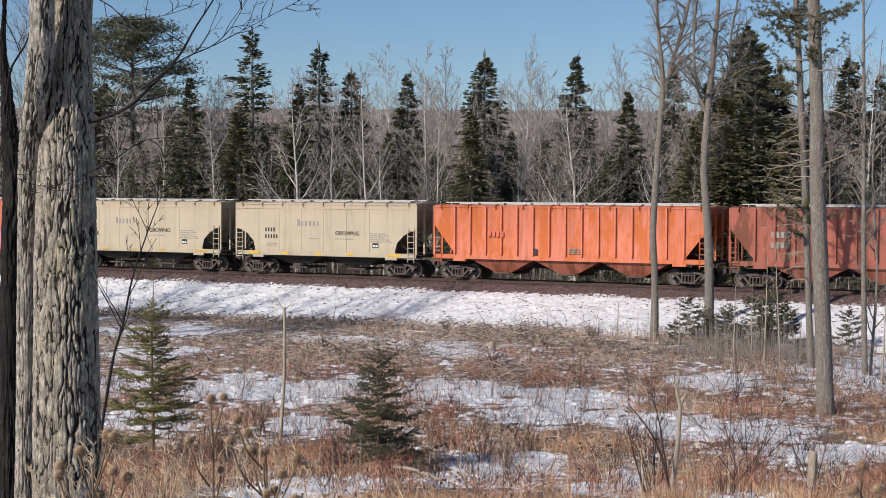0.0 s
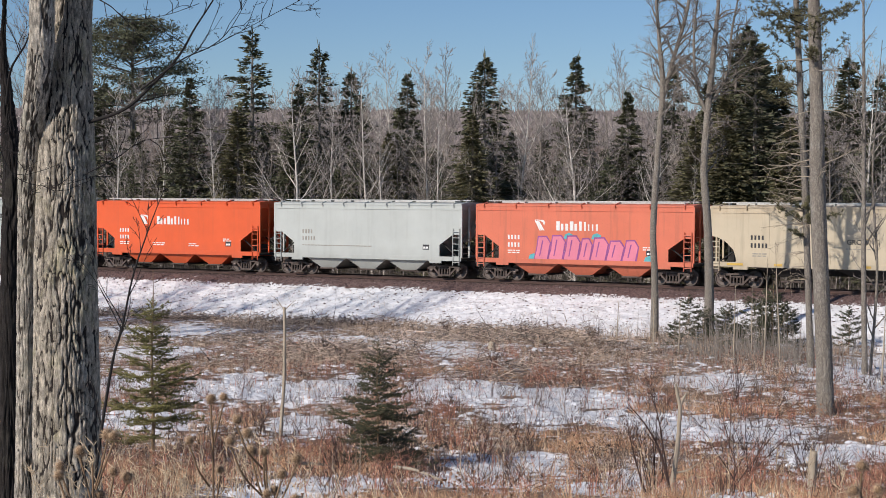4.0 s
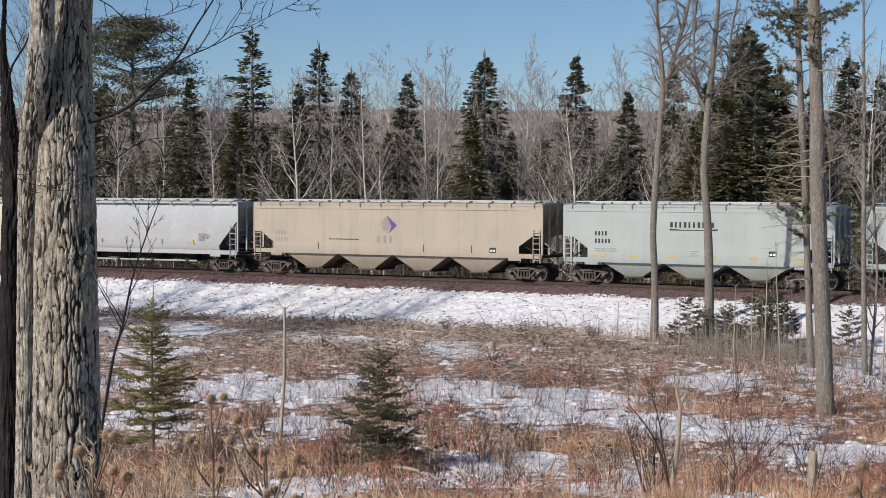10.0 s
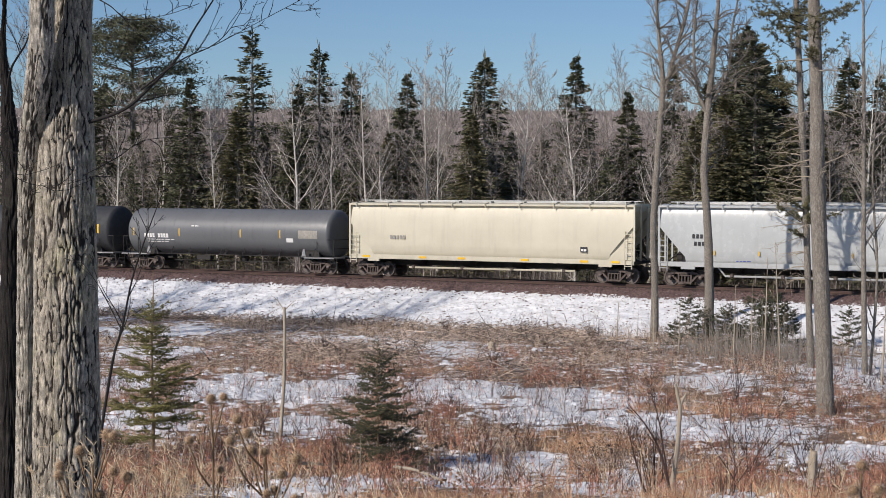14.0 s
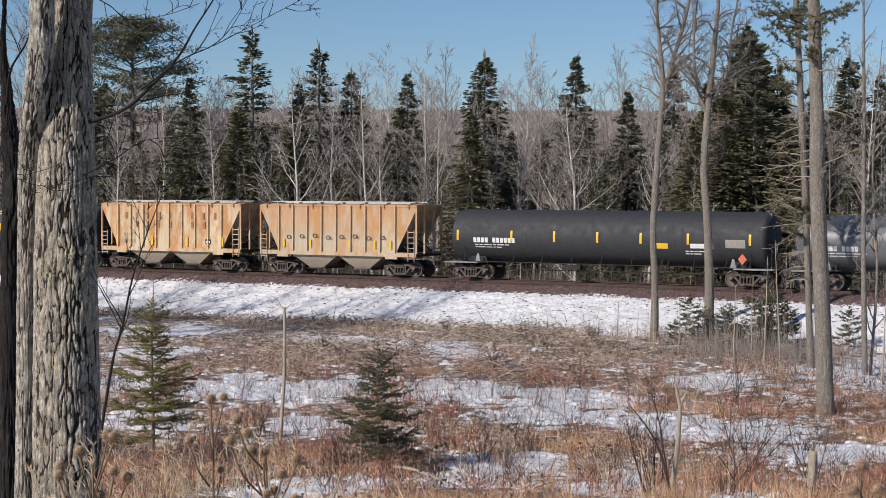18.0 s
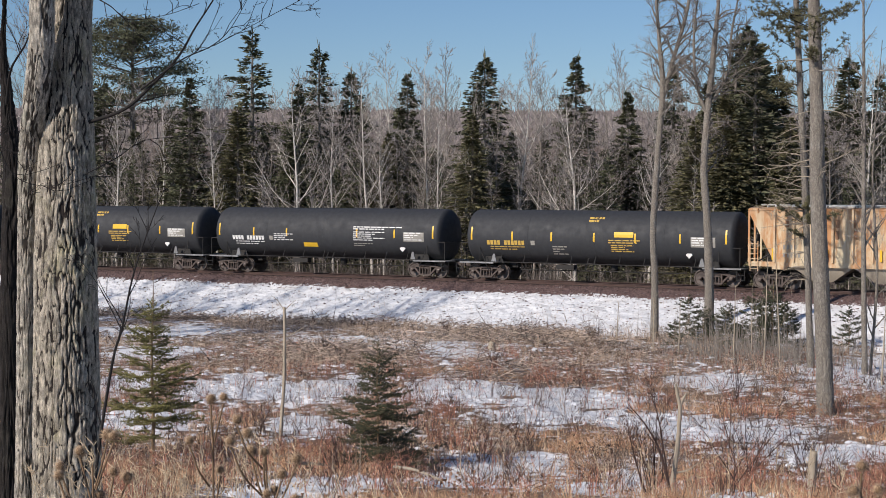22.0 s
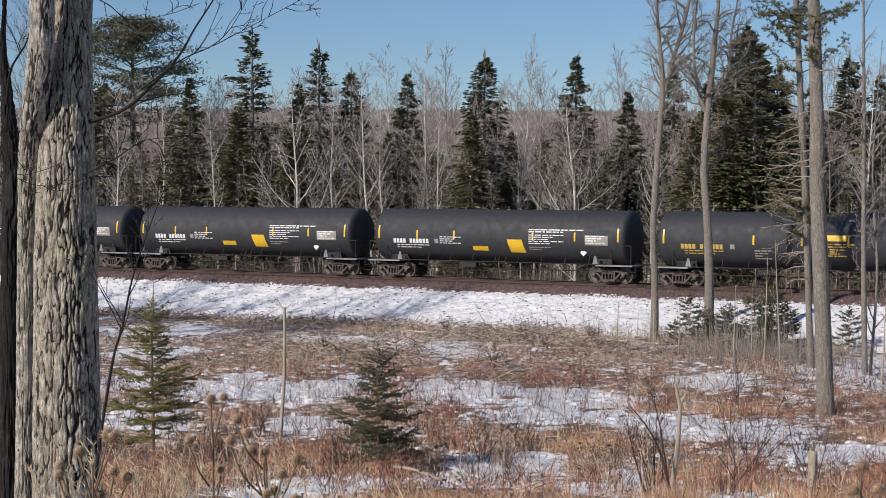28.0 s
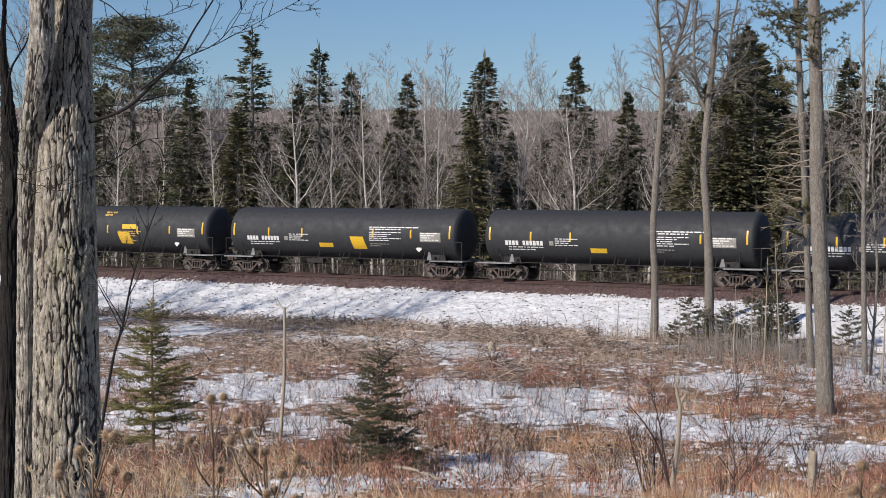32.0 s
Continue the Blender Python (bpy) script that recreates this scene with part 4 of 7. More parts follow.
def build_train():
    # the two ribbed cars at the head
    c = hopper_car("brown-red ribbed covered hopper car with faded lettering", 198.95, 215.9, M_BROWNRED, "big", 3, 14, zt=4.32, zs=1.42, brackets=9)
    glyphs(c, -6.2, -1.6, 2.75, 4, 0.2, 0.32, M_FADED, 0.35, "car_number", 3)
    glyphs(c, -6.2, -1.6, 2.2, 4, 0.2, 0.32, M_FADED, 0.35, "car_number", 4)
    place(c, 198.95, 215.9)
    c = hopper_car("orange ribbed covered hopper car with rust runs", 180.81, 197.8, M_RUSTORANGE, "big", 3, 15, zt=4.32, zs=1.42, brackets=10, bay_mat=M_BROWNRED)
    glyphs(c, -4.9, -1.66, 2.55, 4, 0.2, 0.3, M_ORANGE2, 0.35, "car_number", 3)
    glyphs(c, -2.35, -1.66, 1.55, 2, 0.26, 0.34, M_INK, 0.3, "chalk_mark", 5, fill=0.9)
    stencils(c, 0.2, 1.9, 0.9, 3, M_FADED, 1.66, 3)
    place(c, 180.81, 197.8)
    tan_potash_car("tan covered hopper car with yellow reflector strips", 166.56, 179.58, True)
    tan_potash_car("tan covered hopper car with rust at the roof edge", 152.23, 165.34, False)
    orange_car("faded orange covered hopper car with pink spray painting", 137.99, 151.27, M_ORANGE2, True)
    c = hopper_car("plain light grey covered hopper car with faint lettering", 123.84, 136.98, M_GREY, "trim", 3, zs=1.26, zt=4.42, brackets=9)
    number_on(c, -4.5, 2.55, mat=M_FADED)
    stencils(c, -4.5, 1.8, 5.5, 1, M_FADED, seed=4)
    consolidated_stencil(c, 4.0, 1.7)
    place(c, 123.84, 136.98)
    orange_car("clean orange-red covered hopper car with white lettering", 109.67, 122.70, M_ORANGE, False)
    grain_car("pale grey-green grain hopper car with black lettering", 92.91, 108.33)
    grain_car("pale grey-green grain hopper car with black lettering", 76.0, 91.42)
    c = hopper_car("long beige covered hopper car with a purple emblem", 54.73, 74.62, M_TAN2, "trim", 4, zs=1.52, zt=4.42, brackets=14)
    panel(c, "logo", [(-0.62, 2.85), (-0.25, 2.66), (0.0, 3.0), (-0.30, 3.66), (-0.72, 3.25)], -1.58, M_FADED)
    panel(c, "logo", [(-0.32, 3.72), (0.38, 3.12), (-0.15, 2.62), (0.02, 3.05)], -1.584, M_PURPLE)
    wordmark(c, -1.0, 2.05, 3, 0.34, 0.42, M_FADED, tall=(0, 1, 2))
    number_on(c, -8.3, 2.45, mat=M_FADED)
    stencils(c, -4.4, 2.2, 3.4, 1, M_INK, seed=12)
    consolidated_stencil(c, 6.6, 1.6)
    for x in (-5.2, 2.2, 5.4):
        panel(c, "rust_run", rect(x, x + 0.06, 1.5, 2.0), -1.58, M_RAIL)
    place(c, 54.73, 74.62)
    c = hopper_car("glossy light grey round-sided covered hopper car", 36.77, 53.44, M_GREY3, "tube", 4, zs=1.30, zt=4.42, brackets=11, bay_mat=M_DARK)
    glyphs(c, -6.4, -1.60, 2.65, 4, 0.15, 0.22, M_INK, 0.5, "car_number", 1)
    glyphs(c, -6.3, -1.60, 2.25, 5, 0.15, 0.22, M_INK, 0.5, "car_number", 2)
    stencils(c, 5.3, 2.35, 0.8, 4, M_FADED, 1.60, 3)
    bm = bmesh.new()
    rod(bm, (-4.6, -1.3, 0.62), (5.0, -1.3, 0.64), 0.06, 6)
    rod(bm, (-4.6, -1.3, 0.62), (-5.0, -1.35, 1.1), 0.05, 6)
    part("outlet_pipe", bm, M_GREY3, c)
    stencils(c, -3.9, 1.42, 1.2, 2, M_BLUEMARK, 1.60, 7)
    for i in range(5):
        panel(c, "reflector", rect(-5.2 + i * 2.5, -5.1 + i * 2.5, 1.75, 2.0), -1.58, M_GOLD)
    place(c, 36.77, 53.44)
    c = hopper_car("cream round-sided covered hopper car with end frames", 16.84, 35.31, M_CREAM, "tube", 4, zs=1.30, zt=4.42, brackets=9, bay_mat=M_DARK, frame_mat=M_CREAM)
    glyphs(c, -6.4, -1.60, 2.3, 5, 0.15, 0.22, M_FADED, 0.5, "car_number", 2)
    for x in (-8.3, -4.4, -1.8, 2.3, 6.0, 7.9):
        panel(c, "reflector", rect(x, x + 0.5, 1.18, 1.30), -1.63, M_YELLOW)
    consolidated_stencil(c, 6.0, 1.75)
    bm = bmesh.new()
    rod(bm, (-5.2, -1.35, 0.62), (5.6, -1.35, 0.66), 0.06, 6)
    part("outlet_pipe", bm, M_CREAM, c)
    for k in (-1, 1):
        panel(c, "corner_sheet", [(k * 9.2, 1.3), (k * 9.2, 3.5), (k * 9.05, 3.4), (k * 7.65, 1.75), (k * 7.65, 1.3)], -1.40, M_CREAM, 0.03)
    place(c, 16.84, 35.31)
    # tank cars and the two short cars
    c = tank_car("weathered grey tank car with faded stencils", -0.6, 16.0, M_TANKGREY, -0.02, zc=2.5, r=1.48)
    shell_number(c, -6.4, 2.1, 9, 0.17, 0.26, M_WHITE, (4,), 2.5, 1.48)
    shell_rows(c, -6.2, 1.95, 2.2, 2, M_WHITE, 0.14, 0.05, 3, 2.5, 1.48)
    shell_mark(c, "rating_plate", 5.6, 7.0, 2.2, 2.7, M_FADED, 2.5, 1.48)
    for x in (-7.3, -3.6, 1.2, 4.2):
        shell_mark(c, "reflector", x, x + 0.09, 2.2, 2.7, M_GOLD, 2.5, 1.48)
    shell_rows(c, -2.6, 2.85, 0.6, 1, M_WHITE, 0.14, 0.06, 3, 2.5, 1.48)
    shell_mark(c, "stencil_box", 4.7, 5.2, 1.95, 2.2, M_WHITE, 2.5, 1.48)
    place(c, -0.6, 15.4)
    c = tank_car("long black tank car with white number", -21.2, 19.4, M_BLACK, 0.19)
    for x in (-9.1, -5.6, -2.9, -0.25, 2.35, 5.1, 8.6):
        shell_mark(c, "reflector", x, x + 0.13, 2.3, 2.9, M_YELLOW)
    shell_number(c, -8.0, 2.2, 11, 0.19, 0.28, M_WHITE, (4,))
    shell_rows(c, -7.9, 2.05, 2.2, 2, M_WHITE, 0.14, 0.05, 3)
    shell_mark(c, "yellow_panel", 3.1, 4.0, 2.05, 2.35, M_YELLOW)
    shell_mark(c, "stencil_box", 5.3, 6.6, 2.1, 2.35, M_WHITE)
    shell_rows(c, 5.0, 1.9, 1.3, 2, M_WHITE, 0.14, 0.06, 4)
    shell_mark(c, "rating_plate", 7.3, 8.4, 2.15, 2.6, M_FADED)
    bm = bmesh.new()
    prism(bm, [(7.95, 1.55), (8.2, 1.25), (8.45, 1.55), (8.2, 1.85)], -1.36, -1.32)
    part("placard", bm, M_ORANGE2, c, "red and white diamond placard")
    place(c, -21.2, -1.8)
    c = hopper_car("short grey hopper car washed brown with rust", -34.48, -23.30, M_RUSTTAN, "big", 2, 9, zs=1.42, zt=4.3, brackets=7, cut=3.95, group="two short hopper cars", bay_mat=M_TAN2)
    x0 = 5.59 - 1.75
    for i in range(8):
        words(c, "Ck.", -x0 + 0.22 + i * 2 * x0 / 8, -1.62, 2.24 + 0.05 * (i % 3 - 1), 0.34, M_FADEINK, 0.002)
    for x in (-3.85, -1.9, 0.9, 2.7, 3.8):
        panel(c, "reflector", rect(x, x + 0.13, 1.7, 2.2), -1.66, M_YELLOW)
    place(c, -34.48, -23.30)
    c = hopper_car("short white hopper car streaked with orange rust", -47.2, -36.03, M_RUSTWHITE, "big", 2, 9, zs=1.42, zt=4.3, brackets=7, cut=3.95, group="two short hopper cars", bay_mat=M_TAN2)
    wordmark(c, -3.6, 3.32, 9, 0.70, 0.42, M_RUSTMARK, -1.62, tall=range(9), stroke=0.26)
    wordmark(c, -2.7, 2.74, 7, 0.70, 0.42, M_RUSTMARK, -1.62, tall=range(7), stroke=0.26)
    number_on(c, -3.7, 2.15, 1.60, M_FADED)
    for x in (-4.3, -1.4, 1.4, 4.2):
        panel(c, "reflector", rect(x, x + 0.13, 1.6, 2.2), -1.66, M_YELLOW)
    consolidated_stencil(c, 2.9, 1.75, 1.62)
    place(c, -47.2, -36.03)
    rows = [(-64.5, "gold", ""), (-82.55, "white", "a"), (-100.15, "gold", ""), (-117.95, "gold", ""), (-136.1, "white", "b"),
            (-154.0, "white", "b"), (-171.65, "white", "a"), (-189.75, "white", "b"), (-207.7, "gold", "b")]
    for a, kind, extra in rows:
        L = 16.6
        text = {"gold": "black tank car with gold lettering", "white": "black tank car with white stencilled lettering"}[kind]
        c = tank_car(text + (" and a yellow square panel" if extra == "b" else ""), a, L, M_BLACK, -0.02 if kind == "gold" else 0.02)
        tank_marks(c, L, kind)
        if extra == "b":
            shell_mark(c, "yellow_panel", 1.0, 1.95, 1.65, 2.4, M_YELLOW, lean=0.25)
        place(c, a, a + L)


build_train()


def build_track():
    s0, s1 = -120, 90
    for k, q in (("near", -0.755), ("far", 0.755)):
        bm = bmesh.new()
        prof = [(-0.035, 0), (-0.036, -0.035), (-0.01, -0.05), (-0.01, -0.13), (-0.075, -0.15), (-0.075, -0.165), (0.075, -0.165), (0.075, -0.15), (0.01, -0.13), (0.01, -0.05), (0.036, -0.035), (0.035, 0)]
        prism_x(bm, prof, s0, s1)
        bmesh.ops.recalc_face_normals(bm, faces=bm.faces[:])
        ob = part("rail", bm, M_RAIL, None)
        tagged(ob, "rusty steel rail on wooden sleepers", "rail", "rails of the track", "structure")
        x, y = on_track(0, q)
        ob.matrix_world = pose(x, y, -0.005, 0, 0, -TURN)
    bm = bmesh.new()
    box(bm, -0.11, 0.11, -1.3, 1.3, -0.32, -0.165)
    box(bm, -0.09, 0.09, -0.90, -0.61, -0.165, -0.15)
    box(bm, -0.09, 0.09, 0.61, 0.90, -0.165, -0.15)
    me = bpy.data.meshes.new("sleeper")
    bm.to_mesh(me)
    bm.free()
    me.materials.append(M_TIE)
    for i in range(130):
        ob = tagged(new("sleeper", me), "dark creosoted wooden sleeper in the ballast", "sleeper", "sleepers under the rails", "structure")
        x, y = on_track(-42 + i * 0.54)
        ob.matrix_world = pose(x, y, 0, 0, 0, -TURN)


build_track()


# ---- trees ----
M_BARK = plain("grey_brown_bark", (0.27, 0.235, 0.20), 0.9, 0.35, 6.0, 0, 0.03, (3, 3, 0.5), 0.25)
M_TWIG = plain("grey_twigs", (0.44, 0.385, 0.345), 0.85, 0.25, 2.0, 0, 0, (1, 1, 1), 0, 0.45)
M_BIRCH = plain("pale_birch_bark", (0.68, 0.63, 0.56), 0.8, 0.3, 3.0, 0, 0.01, (1, 1, 2.5))
M_BIRCHTWIG = plain("pale_birch_twigs", (0.44, 0.39, 0.345), 0.85, 0.25, 2.0, 0, 0, (1, 1, 1), 0, 0.4)
M_NEEDLE = plain("dark_spruce_needles", (0.135, 0.138, 0.076), 0.75, 0.3, 1.2, 0, 0, (1, 1, 1), 0, 0.5)
M_NEEDLE2 = plain("olive_cedar_needles", (0.170, 0.155, 0.076), 0.75, 0.3, 1.2, 0, 0, (1, 1, 1), 0, 0.5)
M_YOUNG = plain("young_spruce_needles", (0.058, 0.066, 0.031), 0.7, 0.3, 3.0, 0, 0, (1, 1, 1), 0, 0.5)


M_PALETWIG = plain("pale_grey_twigs", (0.47, 0.415, 0.37), 0.85, 0.25, 2.0, 0, 0, (1, 1, 1), 0, 0.55)
# darker twig copy: shade inside the wood and behind the train is painted in
M_SHADETWIG = plain("inner_twigs", (0.15, 0.125, 0.11), 0.9, 0.25, 2.0, 0, 0, (1, 1, 1), 0, 0.5)
# the distance haze over the ridge is mixed into this base colour
M_RIDGE = plain("far_woods", (0.30, 0.255, 0.24), 0.95, 0.2, 0.05, 0, 0, (1, 1, 1), 0, 0.35)


def spikes(P, Q, R):
    """Many three-sided points at once: a twig, a blade or a spray of needles each."""
    P, Q = np.asarray(P, float), np.asarray(Q, float)
    k = len(P)
    R = np.broadcast_to(R, k)
    d = Q - P
    d = d / (np.linalg.norm(d, axis=1, keepdims=True) + 1e-9)
    ref = np.where(np.abs(d[:, 2:3]) > 0.9, [[1.0, 0, 0]], [[0, 0, 1.0]])
    e = np.cross(d, ref)
    e /= np.linalg.norm(e, axis=1, keepdims=True) + 1e-9
    f = np.cross(d, e)
    ring = [P + (e * math.cos(a) + f * math.sin(a)) * R[:, None] for a in (0.0, 2.0944, 4.1888)]
    V = np.stack([*ring, Q], 1).reshape(-1, 3)
    b = (np.arange(k) * 4)[:, None]
    F = np.stack([b + np.array([[0, 1, 3]]), b + np.array([[1, 2, 3]]), b + np.array([[2, 0, 3]])], 1).reshape(-1, 3)
    return V, F


def slivers(r, P, Q, R):
    """Many fine twigs or needle sprays at once, one thin wedge each, turned at random."""
    P, Q = np.asarray(P, float), np.asarray(Q, float)
    k = len(P)
    R = np.broadcast_to(R, k)
    e = np.cross(Q - P, r.normal(0, 1, (k, 3)))
    e /= np.linalg.norm(e, axis=1, keepdims=True) + 1e-9
    V = np.stack([P - e * R[:, None], P + e * R[:, None], Q], 1).reshape(-1, 3)
    return V, np.arange(k * 3).reshape(-1, 3)


def limb_path(r, p, d, length, up, wander, n):
    pts = [np.array(p, float)]
    d = np.array(d, float)
    for i in range(n):
        d = d + r.normal(0, wander, 3) + np.array([0, 0, up])
        d = d / np.linalg.norm(d)
        pts.append(pts[-1] + d * length / n)
    return pts


def grow(r, out, p, d, length, rad, level, spec):
    """One limb and all that springs from it: out gets (level, start, end, radius, radius)."""
    n = (8, 4, 3, 1, 1)[level]
    pts = limb_path(r, p, d, length, spec["up"][level], spec["wander"][level], n)
    tip = rad * (0.07 if level == 0 else 0.2)
    rr = [rad + (tip - rad) * i / n for i in range(n + 1)]
    for i in range(n):
        out.append((level, pts[i], pts[i + 1], rr[i], rr[i + 1]))
    if level + 1 >= spec["levels"]:
        return
    for k in range(spec["count"][level]):
        f = spec["first"][level] + (1 - spec["first"][level]) * (k + r.random()) / spec["count"][level]
        f = min(f, 0.985) * n
        i = int(f)
        q = pts[i] + (pts[i + 1] - pts[i]) * (f - i)
        axis = (pts[i + 1] - pts[i]) / np.linalg.norm(pts[i + 1] - pts[i])
        side = np.cross(axis, r.normal(0, 1, 3))
        side /= np.linalg.norm(side)
        ang = radians(spec["angle"][level] * r.uniform(0.7, 1.3))
        nd = axis * math.cos(ang) + side * math.sin(ang)
        here = rr[i] + (rr[i + 1] - rr[i]) * (f - i)
        shape = 1.0 if level else spec["crown"](f / n)
        nl = length * spec["ratio"][level] * r.uniform(0.65, 1.2) * shape * (1.0 if level == 0 else 1.15 - 0.6 * f / n)
        grow(r, out, q, nd, nl, min(here * 0.55, max(0.008, nl * 0.010)), level + 1, spec)


def limbs_mesh(name, segs, mat, n, least=0.0):
    P, Q, A, B = (np.array([s[i] for s in segs]) for i in (1, 2, 3, 4))
    V, F = sticks(P, Q, np.maximum(A, least), np.maximum(B, least * 0.7), n)
    return mesh_of(name, V, F, mat, n > 4)


def spec(levels=4, count=(16, 6, 5), first=(0.32, 0.25, 0.2), angle=(48, 42, 40), ratio=(0.34, 0.42, 0.45), up=(0.02, 0.10, 0.06, 0.04), wander=(0.035, 0.10, 0.13, 0.16), crown=None):
    return dict(levels=levels, count=count, first=first, angle=angle, ratio=ratio, up=up, wander=wander, crown=crown or (lambda f: 1.15 - 0.75 * f))


def bare_tree(seed, H, rad, sp, bark, twig, least=0.016, lean=(0, 0)):
    r = np.random.default_rng(seed)
    out = []
    d = np.array([lean[0], lean[1], 1.0])
    grow(r, out, (0, 0, -0.3), d / np.linalg.norm(d), H, rad, 0, sp)
    trunk = limbs_mesh("trunk", [s for s in out if s[0] == 0], bark, 9)
    big = limbs_mesh("limbwork", [s for s in out if s[0] == 1], bark, 5, least)
    mid = limbs_mesh("branchwork", [s for s in out if s[0] == 2], twig, 3, least * 0.8)
    tips = [s for s in out if s[0] >= 3]
    V, F = slivers(r, [s[1] for s in tips], [s[2] for s in tips], least)
    return trunk, big, mid, mesh_of("crown", V, F, twig)


def thin_tree(seed, H, rad, sp):
    """The same growth for the joined woods: a stem and limbs of three sides, twigs as slivers."""
    r = np.random.default_rng(seed)
    out = []
    grow(r, out, (0, 0, -0.3), np.array([0, 0, 1.0]), H, rad, 0, sp)
    wood = limbs_mesh("wood", [s for s in out if s[0] < 2], M_TWIG, 3, 0.014)
    fine = [s for s in out if s[0] >= 2]
    V, F = slivers(r, [s[1] for s in fine], [s[2] for s in fine], [0.017 if s[0] == 2 else 0.013 for s in fine])
    return wood, mesh_of("fine", V, F, M_TWIG)


def conifer(seed, H, R, z0=0.08, step=0.36, per=6, dense=9, droop=-0.15, profile=None, mat=M_NEEDLE, tuft=0.5, fat=0.085, bark=M_BARK, trunk_r=None, inner=0.18, fan=0.42, jit=0.08, loose=0.5, gaps=0.12, vary=(0.6, 1.15)):
    """Trunk, and a crown of whorled boughs hung with needle sprays."""
    r = np.random.default_rng(seed)
    profile = profile or (lambda f: (1 - f) ** 0.85)
    P, Q, A, B = [], [], [], []
    bp, bq, br = [], [], []
    z = H * z0
    while z < H * 0.985:
        f = z / H
        reach = R * profile(f)
        for k in range(per):
            if r.random() < gaps:
                continue
            a = r.uniform(0, 2 * math.pi)
            l = max(0.12, reach * r.uniform(*vary))
            dz = droop * (1 - f) + 0.45 * max(0, f - 0.7) / 0.3
            d = np.array([math.cos(a), math.sin(a), dz])
            p0 = np.array([0, 0, z + r.normal(0, step * loose)])
            tip = p0 + d * l + np.array([0, 0, 0.06 * l])
            bp.append(p0), bq.append(tip), br.append(0.012 + 0.008 * l)
            side = np.array([-math.sin(a), math.cos(a), 0])
            n = max(2, int(dense * (0.35 + 0.65 * l / R)))
            for j in range(n):
                g = inner + (1 - inner) * (j + r.random()) / n
                s = r.uniform(-1, 1)
                q = p0 + (tip - p0) * g + side * s * fan * l * (1.1 - g) + np.array([0, 0, -abs(s) * 0.08 * l + r.normal(0, jit)])
                w = d * 0.75 + side * s * 0.9 + np.array([0, 0, r.uniform(-0.40, 0.25)])
                t = tuft * r.uniform(0.6, 1.25) * (0.45 + 0.55 * min(1, l / 1.6)) * (1.15 - 0.5 * g)
                P.append(q), Q.append(q + w / np.linalg.norm(w) * t), A.append(fat * r.uniform(0.6, 1.2)), B.append(fat * 0.18)
        z += step * r.uniform(0.75, 1.25)
    for j in range(5):
        P.append((0, 0, H * 0.975)), Q.append((r.normal(0, 0.1), r.normal(0, 0.1), H * (1.0 + 0.01 * j))), A.append(fat * 0.5), B.append(0.01)
    tr = trunk_r or 0.011 * H + 0.02
    zs = np.linspace(-0.3, H, 8)
    tp = np.stack([np.zeros(8), np.zeros(8), zs], 1)
    rad = tr * (1 - 0.93 * np.linspace(0, 1, 8))
    V, F = sticks(tp[:-1], tp[1:], rad[:-1], rad[1:], 8)
    trunk = mesh_of("trunk", V, F, bark, True)
    V, F = sticks(bp, bq, np.array(br), np.array(br) * 0.4, 3)
    boughs = mesh_of("boughwork", V, F, bark)
    V, F = slivers(r, P, Q, np.array(A))
    return trunk, boughs, mesh_of("crown", V, F, mat)


def tree_thing(name, label, meshes, x, y, size=1.0, turn=0.0, group="", category="tree", z=None):
    t = empty(name, label, category, group)
    for me in meshes:
        p = part(me.name.split(".")[0], me, None, t)
        if p.name.split(".")[0] != "trunk":
            tagged(p, kind="stuff")
    h = float(ground_z(x, y)) if z is None else z
    t.matrix_world = pose(x, y, h, 0, 0, turn) @ Matrix.Scale(size, 4)
    return t


OVAL = lambda f: min(1.0, 0.35 + 2.2 * max(0.0, f - 0.2)) * (1.35 - 1.0 * f)
ASPEN = [spec(4, (30, 9, 6), (0.26 + 0.05 * i, 0.15, 0.15), (34 + 4 * i, 38, 38), (0.22 + 0.015 * i, 0.42, 0.44), (0.0, 0.10, 0.09, 0.06), (0.028, 0.10, 0.14, 0.16), OVAL) for i in range(5)]
BARE = [bare_tree(20 + i, 16, 0.105, ASPEN[i], M_BARK, M_TWIG, 0.0125, (0.02 * (i - 2), 0)) for i in range(5)]
BIRCHES = [bare_tree(40 + i, 16, 0.125, spec(4, (26, 9, 6), (0.22, 0.15, 0.15), (40 + 4 * i, 40, 38), (0.25, 0.42, 0.44), (0.0, 0.10, 0.08, 0.05), (0.03, 0.10, 0.14, 0.16), OVAL), M_BIRCH, M_BIRCHTWIG, 0.0135, (0.03 * (i - 1), 0)) for i in range(3)]
SPREADING = bare_tree(51, 13, 0.16, spec(4, (26, 9, 7), (0.08, 0.2, 0.15), (62, 42, 38), (0.38, 0.40, 0.42), (0.0, 0.15, 0.10, 0.05), (0.03, 0.12, 0.16, 0.18), lambda f: 1.25 - 0.95 * f), M_BIRCH, M_BIRCHTWIG, 0.016)
THIN = [thin_tree(140 + i, 16, 0.095, ASPEN[i]) for i in range(5)]
